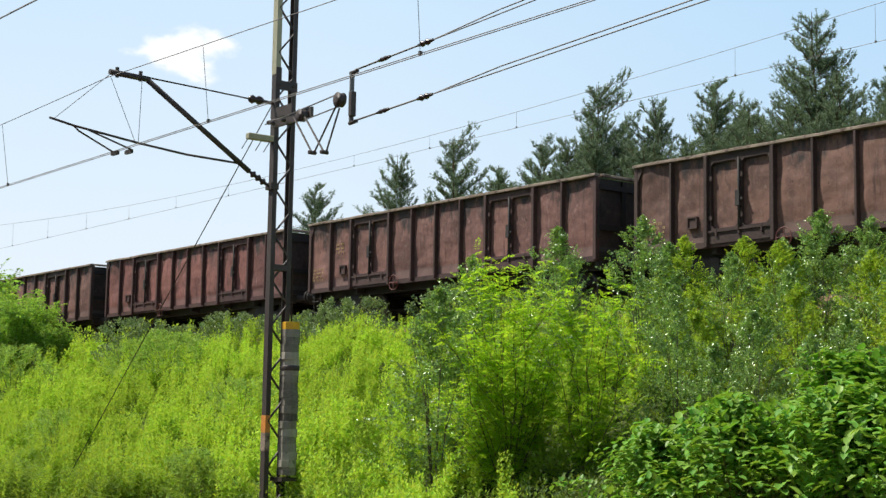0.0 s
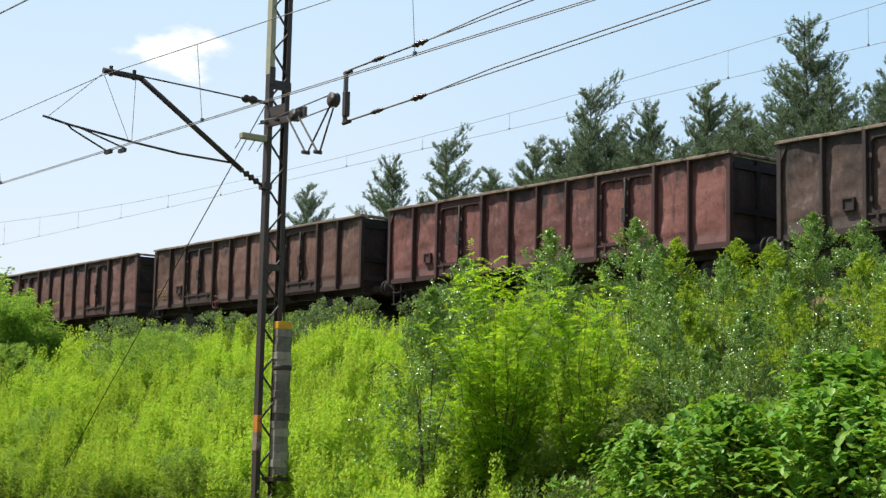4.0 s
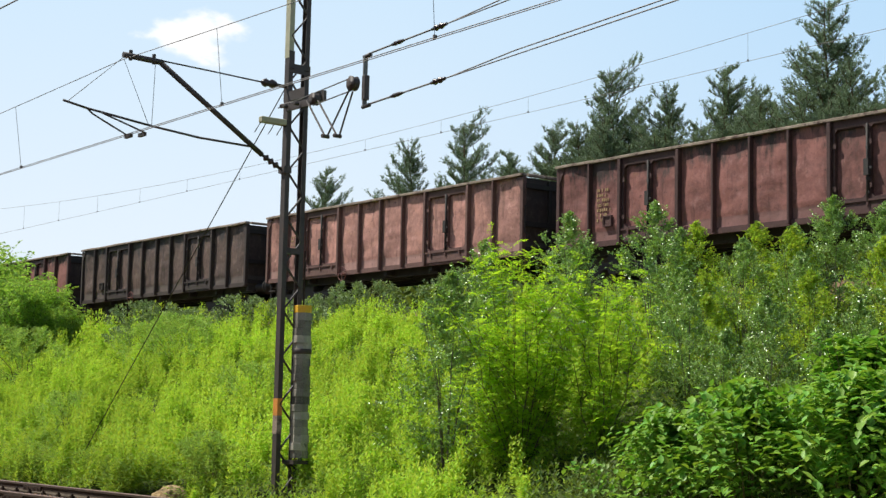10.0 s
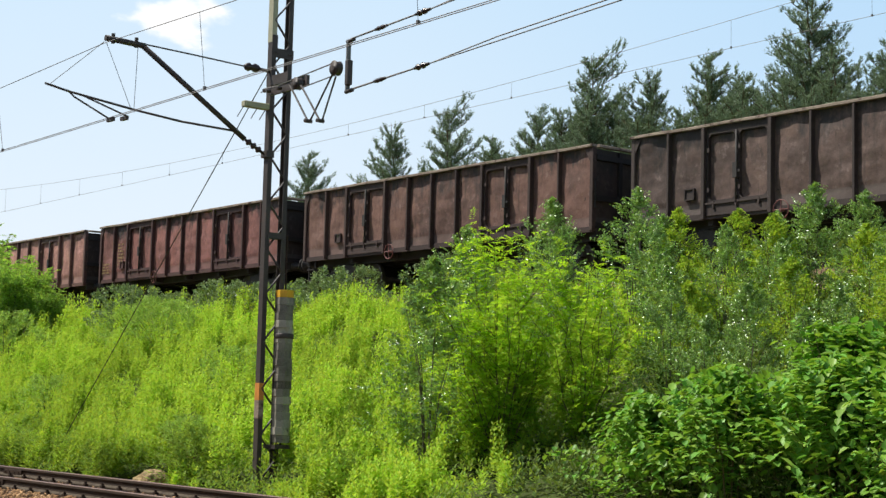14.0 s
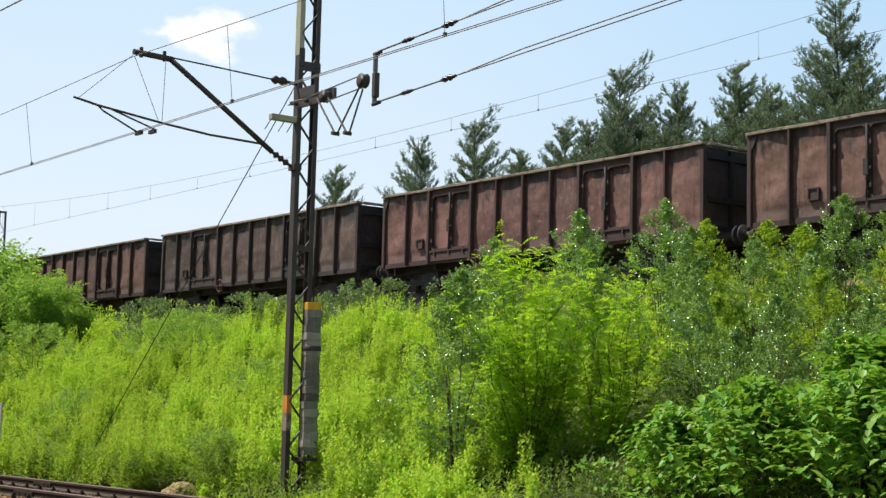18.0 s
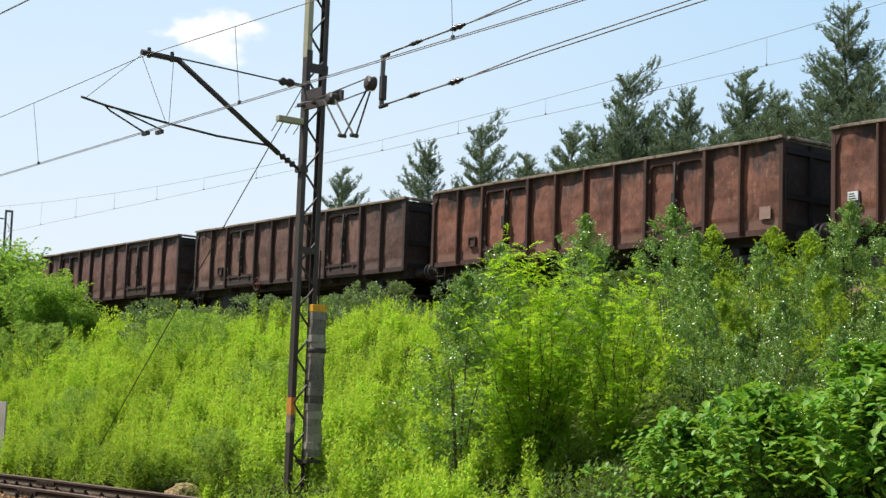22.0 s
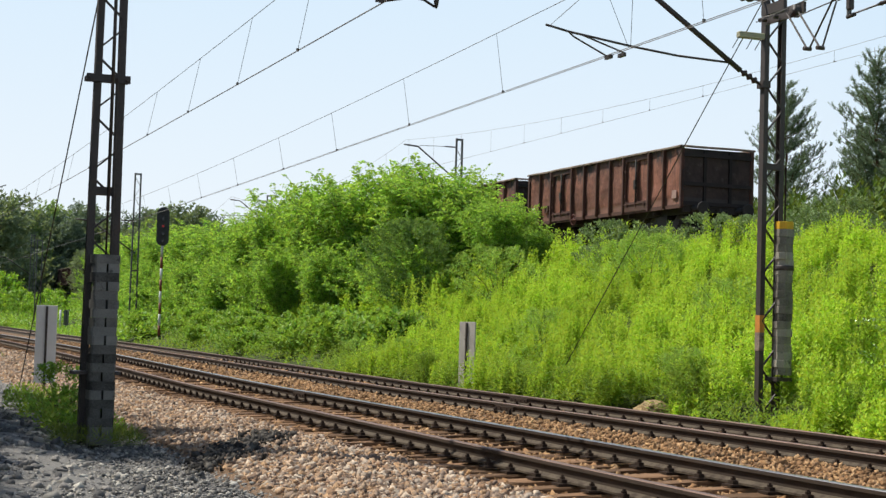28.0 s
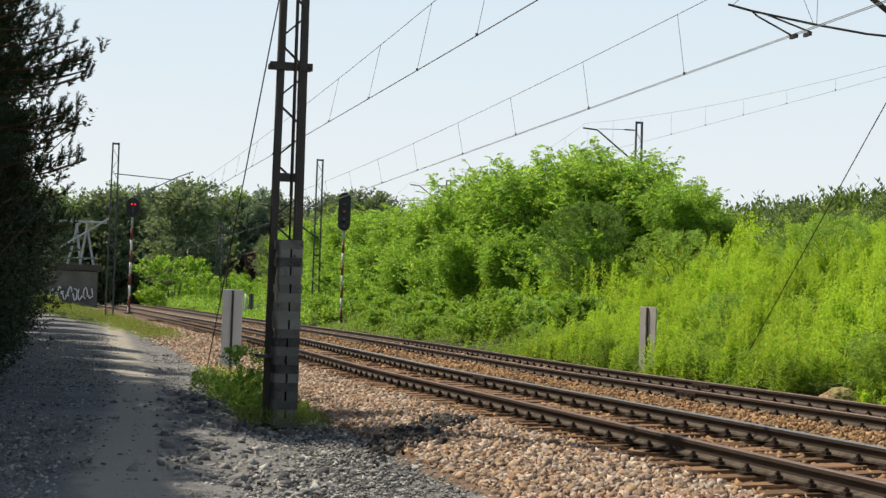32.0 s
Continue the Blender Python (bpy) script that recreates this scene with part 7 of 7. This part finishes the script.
for i, (x, y, top) in enumerate([(-150, 9.6, 6.0), (-146, 14.5, 4.0), (-158, 16.8, 4.6), (-135, 15.5, 3.4), (-141, 12.2, 3.0), (-168, 11.5, 3.4), (-155, 12.2, 4.6)]):
    top_at(x, y, top, LIGHT, 4.4, "bright green bushy tree beside the distant track", "far shrubs", "bushy_tree", i * 50)

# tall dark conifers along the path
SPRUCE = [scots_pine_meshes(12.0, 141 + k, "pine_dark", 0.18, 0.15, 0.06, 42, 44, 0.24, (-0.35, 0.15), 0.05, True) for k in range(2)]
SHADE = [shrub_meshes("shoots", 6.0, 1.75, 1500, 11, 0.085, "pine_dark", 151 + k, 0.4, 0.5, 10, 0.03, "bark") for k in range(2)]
for i, (x, y, s) in enumerate([(-24.5, -2.1, 1.12), (-27.8, -2.1, 1.14), (-31.5, -2.75, 1.18), (-35.5, -3.2, 0.95), (-40, -3.6, 1.1)]):
    plant("spruce_tree", SPRUCE[i % 2], x, y, "tall dark conifer shading the path", "tree", "path conifers", turn=i * 91, scale=s, stem="trunk")
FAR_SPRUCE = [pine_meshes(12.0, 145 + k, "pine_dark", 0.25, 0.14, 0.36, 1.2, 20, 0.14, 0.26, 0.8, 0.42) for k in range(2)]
for i, (x, y, s) in enumerate([(-45, -3.9, 1.0), (-51, -4.3, 1.1), (-58, -4.6, 1.0), (-66, -4.3, 1.1), (-75, -4.4, 1.0), (-85, -4.6, 1.1), (-96, -5.0, 1.1), (-25, -6.0, 1.2), (-30.5, -6.2, 1.2), (-36.5, -6.6, 1.2), (-46.5, -7.2, 1.2), (-58.5, -7.6, 1.2), (-108, -6.2, 1.1)]):
    plant("spruce_tree", FAR_SPRUCE[i % 2], x, y, "tall dark conifer beside the path", "tree", "path conifers", turn=i * 91, scale=s, stem="trunk")
for i, (x, y, s) in enumerate([(-22.6, -2.6, 0.95), (-20.4, -3.0, 0.9), (-17.4, -3.2, 0.95), (-14.6, -3.3, 0.85), (-11.6, -3.4, 0.9)]):
    plant("spruce_tree", FAR_SPRUCE[i % 2], x, y - 1.4, "tall dark conifer beside the near end of the path", "tree", "path conifers", turn=i * 70, scale=s, stem="trunk")
# extra row out of view, added only to cast shade on the path
for i in range(6):
    plant("spruce_tree", FAR_SPRUCE[i % 2], -17.5 - 2.6 * i, -5.1 - 0.05 * i, "tall dark conifer in an added row out of view that shades the path", "tree", "path conifers", turn=i * 77, scale=1.05 + 0.04 * (i % 4), stem="trunk")
for i, x in enumerate((-23.2, -25.1, -26.6, -29.0, -31.2, -34.0, -37.5, -41.5)):
    plant("young_conifer", FAR_SPRUCE[i % 2], x, -2.75 - 0.02 * i, "low dark young conifer beneath the tall ones", "tree", "path conifers", turn=i * 53, scale=0.20 + 0.02 * (i % 3), stem="trunk")
for i, (x, y, s) in enumerate([(-22.6, -2.1, 0.27), (-24.2, -2.0, 0.28), (-27.0, -2.15, 0.30), (-31.0, -2.5, 0.30), (-36.0, -2.9, 0.30)]):
    plant("young_conifer", FAR_SPRUCE[i % 2], x, y, "dark young conifer at the edge of the path", "tree", "path conifers", turn=i * 37, scale=s, stem="trunk")
for i, (x, y, s) in enumerate([(-22.0, -2.35, 0.75), (-24.6, -2.1, 0.85), (-27.5, -2.1, 0.9), (-30.8, -2.1, 0.85), (-34.5, -2.15, 0.9), (-39.0, -2.2, 0.9), (-44.5, -2.3, 0.95), (-51.0, -2.4, 1.0), (-58.5, -2.5, 1.05), (-67, -2.7, 1.1), (-76, -3.2, 1.2), (-27.5, -3.5, 1.4), (-32, -3.4, 1.5), (-38, -3.6, 1.5), (-44, -4.2, 1.5)]):
    plant("shade_bush", SHADE[i % 2], x, y, "dense dark bush beneath the conifers beside the path", "shrub", "path bushes", turn=i * 63, scale=s)
weed_field("far_track_weeds", -165, -82, 12.4, 16.5, 1500, 20, 0.4, 1.6, 0.34, 9, "bush", "green weeds beside the distant track", lambda x, y: y > 14.9 or not -122 < x < -92, 0.4)
weed_field("far_track_weeds", -122, -92, 12.2, 14.9, 900, 22, 0.1, 0.45, 0.26, 7, "bush", "low green weeds round the white post", None, 0.4)
weed_field("verge_weeds", -142, -98, -4.0, 4.2, 2600, 19, 0.3, 1.6, 0.3, 8, "verge", "tall uneven weeds where the path ends before the bridge", lambda x, y: x < -106 - 4 * math.sin(y * 1.3) and y < 2.2, 0.35, 2.2)

# grass and weeds by the near mast, the boards and the path
weed_field("path_weeds", -29, -20.6, 1.9, 3.1, 300, 15, 0.02, 0.62, 0.10, 10, "weed_low", "green weeds round the mast foot and the white board", lambda x, y: y > 1.95 + 0.3 * math.sin(x * 1.3), 0.4)
weed_field("path_verge", -136, -54, -3.4, 4.5, 7000, 16, 0.08, 0.55, 0.20, 8, "verge", "grassy green verge between the path and the track", lambda x, y: y > 2.75 - 0.055 * (-x - 50) and y < 4.1 + 0.3 * noise.noise((x * 0.3, 0, 5)) and noise.noise((x * 0.2, y * 0.7, 2)) > -0.22, 0.14)
weed_field("mast_grass", -20.5, -19.2, 1.95, 3.0, 300, 17, 0.06, 0.30, 0.17, 5, "verge", "long yellowish green grass round the mast foot", None, 0.07)
plant("mast_shrub", shrub_meshes("round", 1.1, 0.62, 260, 9, 0.055, "bush", 171, 0.2, 0.7, 8, 0.01), -22.4, 2.36, "small green shrub beside the mast foot", "shrub", z=0.0, scale=0.85)
plant("path_tree", shrub_meshes("round", 9.0, 2.2, 1500, 12, 0.14, "forest", 172, 0.7, 0.6, 10, 0.06, "bark"), -58, -4.2, "sunlit leafy tree among the dark conifers", "tree", stem="trunk")
weed_field("track_edge_weeds", -46, -9, 12.7, 13.5, 800, 18, 0.05, 0.45, 0.11, 9, "weed_low", "low weeds along the far ballast edge", lambda x, y: noise.noise((x * 0.9, y, 8)) > -0.1 and abs(x + 25.1) > 0.8)


# ---------- loose stones ----------
def stone_field(name, xs, ys, zs, smin, smax, mat, seed, label, category, lie=0.0):
    rng = np.random.default_rng(seed)
    n = len(xs)
    cube = np.array([(x, y, z) for x in (-1, 1) for y in (-1, 1) for z in (-1, 1)], float)
    quads = np.array([(0, 1, 3, 2), (4, 6, 7, 5), (0, 4, 5, 1), (2, 3, 7, 6), (0, 2, 6, 4), (1, 5, 7, 3)])
    s = smin + (smax - smin) * rng.uniform(0, 1, n) ** 2.2
    wedge = np.where(cube[None, :, 2:] > 0, rng.uniform(0.1, 1.0, (n, 1, 3)) * (1, 1, 0) + (0, 0, 1), 1.0)
    v = cube[None] * wedge * (1 + rng.normal(size=(n, 8, 3)) * 0.28) * np.stack([s * rng.uniform(0.7, 1.3, n), s * rng.uniform(0.6, 1.0, n), s * rng.uniform(0.45, 0.85, n) * (1 - 0.45 * lie)], 1)[:, None] * 0.5
    q = rng.normal(size=(n, 4))
    q[:, 1:3] *= 1 - lie
    q = unit(q)
    w, x, y, z = q.T
    R = np.stack([np.stack([1 - 2 * (y * y + z * z), 2 * (x * y - z * w), 2 * (x * z + y * w)], -1), np.stack([2 * (x * y + z * w), 1 - 2 * (x * x + z * z), 2 * (y * z - x * w)], -1),
                  np.stack([2 * (x * z - y * w), 2 * (y * z + x * w), 1 - 2 * (x * x + y * y)], -1)], -2)
    ys = ys + np.array([curve(x) for x in xs])
    v = np.einsum("nij,nkj->nki", R, v) + np.stack([xs, ys, zs], 1)[:, None]
    f = (np.arange(n)[:, None, None] * 8 + quads[None]).reshape(-1, 4)
    return tagged(new(name, raw_mesh(name, v.reshape(-1, 3), f, M[mat])), label, category, kind="stuff")


PROFILE_Y, PROFILE_Z = zip(*BALLAST_PROFILE)
rngs = np.random.default_rng(77)


def ballast_stones(name, n, xa, xb, y0, y1, smin, smax, seed, mat="stone"):
    u = rngs.uniform(0, 1, n)
    xs = xa + (xb - xa) * u ** 1.5
    ys = rngs.uniform(y0, y1, n)
    zs = np.interp(ys, PROFILE_Y, PROFILE_Z) + np.array([rise(x) for x in xs]) + rngs.uniform(-0.015, 0.02, n)
    inside = ((np.abs(ys - 6.75) < 1.3) | (np.abs(ys - 10.85) < 1.1)) & (rngs.uniform(0, 1, n) < 0.12)
    rail = (np.abs(ys - 6.10) < 0.11) | (np.abs(ys - 7.60) < 0.11) | (np.abs(ys - 10.10) < 0.11) | (np.abs(ys - 11.60) < 0.11)
    ends = (ys > 5.3) & (ys < 5.98) & (rngs.uniform(0, 1, n) < 0.6)
    ok = ~rail & ~inside & ~ends
    stone_field(name, xs[ok], ys[ok], zs[ok], smin, smax, mat, seed, "brown crushed ballast stones between and beside the tracks", "ballast stones")


ballast_stones("ballast_stones", 30000, -9, -36, 3.3, 5.6, 0.03, 0.085, 1)
ballast_stones("ballast_stones", 46000, -9, -36, 5.6, 12.9, 0.03, 0.08, 3, "stone_brown")
ballast_stones("ballast_stones", 11000, -36, -85, 2.9, 5.6, 0.05, 0.11, 2)
ballast_stones("ballast_stones", 12000, -36, -85, 5.6, 12.9, 0.05, 0.11, 4, "stone_brown")
n = 46000
u = rngs.uniform(0, 1, n)
xs, ys = -9 - 50 * u ** 2.2, rngs.uniform(-2.6, 4.2, n)
off = np.abs(ys - np.array([lane_y(x) for x in xs]))
ok = rngs.uniform(0, 1, n) < np.clip((off - 0.2) / 0.6, 0.06, 1.0)
xs, ys = xs[ok], ys[ok]
stone_field("slag_stones", xs, ys, np.array([rise(x) for x in xs]) + np.interp(ys, *zip(*PATH_PROFILE)) + 0.005, 0.010, 0.055, "gravel_dark", 3, "grey slag stones strewn over the path", "slag stones", 0.8)
n = 6500
xs = -9.5 - 13 * rngs.uniform(0, 1, n) ** 1.3
ys = 2.1 + 0.055 * (-xs - 9.5) + rngs.normal(size=n) * 0.42
stone_field("slag_stones", xs, ys, np.interp(ys, *zip(*PATH_PROFILE)) + 0.012 + rngs.uniform(-0.015, 0.02, n), 0.012, 0.058, "gravel_dark", 4, "larger flat slag stones along the edge of the path", "slag stones", 0.9)
n = 420
xs = -10.5 - 14 * rngs.uniform(0, 1, n)
ys = 1.55 + 0.05 * (-xs - 10.5) + rngs.normal(size=n) * 0.55
stone_field("slag_stones", xs, ys, np.interp(ys, *zip(*PATH_PROFILE)) + 0.015, 0.05, 0.15, "gravel_dark", 6, "large flat slag stones beside the path", "slag stones", 0.75)
# a tongue of dark stones that runs up the ballast
n = 900
u = rngs.uniform(0, 1, n)
xs, ys = -16.4 - 4.2 * u + rngs.normal(size=n) * 0.20, 3.0 + 2.0 * u + rngs.normal(size=n) * 0.14
stone_field("slag_stones", xs, ys, np.interp(ys, PROFILE_Y, PROFILE_Z) + 0.045, 0.02, 0.09, "black_stones", 5, "tongue of dark stones across the ballast", "slag stones", 0.3)
# bare sandy spot at the foot of the bank
bm = bmesh.new()
bmesh.ops.create_icosphere(bm, subdivisions=4, radius=0.55)
for q in bm.verts:
    k = 1 + 0.30 * noise.noise(q.co * 2.6) + 0.14 * noise.noise(q.co * 8.0)
    q.co = Vector((q.co.x * 0.85 * k, q.co.y * 0.7 * k, q.co.z * 0.62 * k))
tagged(new("sand_mound", mesh_of("sand_mound", bm, M["sand"])), "small bare mound of sandy soil among the weeds", "soil").matrix_basis = pose(-25.25, 13.35, ground_z(-25.25, 13.35) - 0.14)


motions()
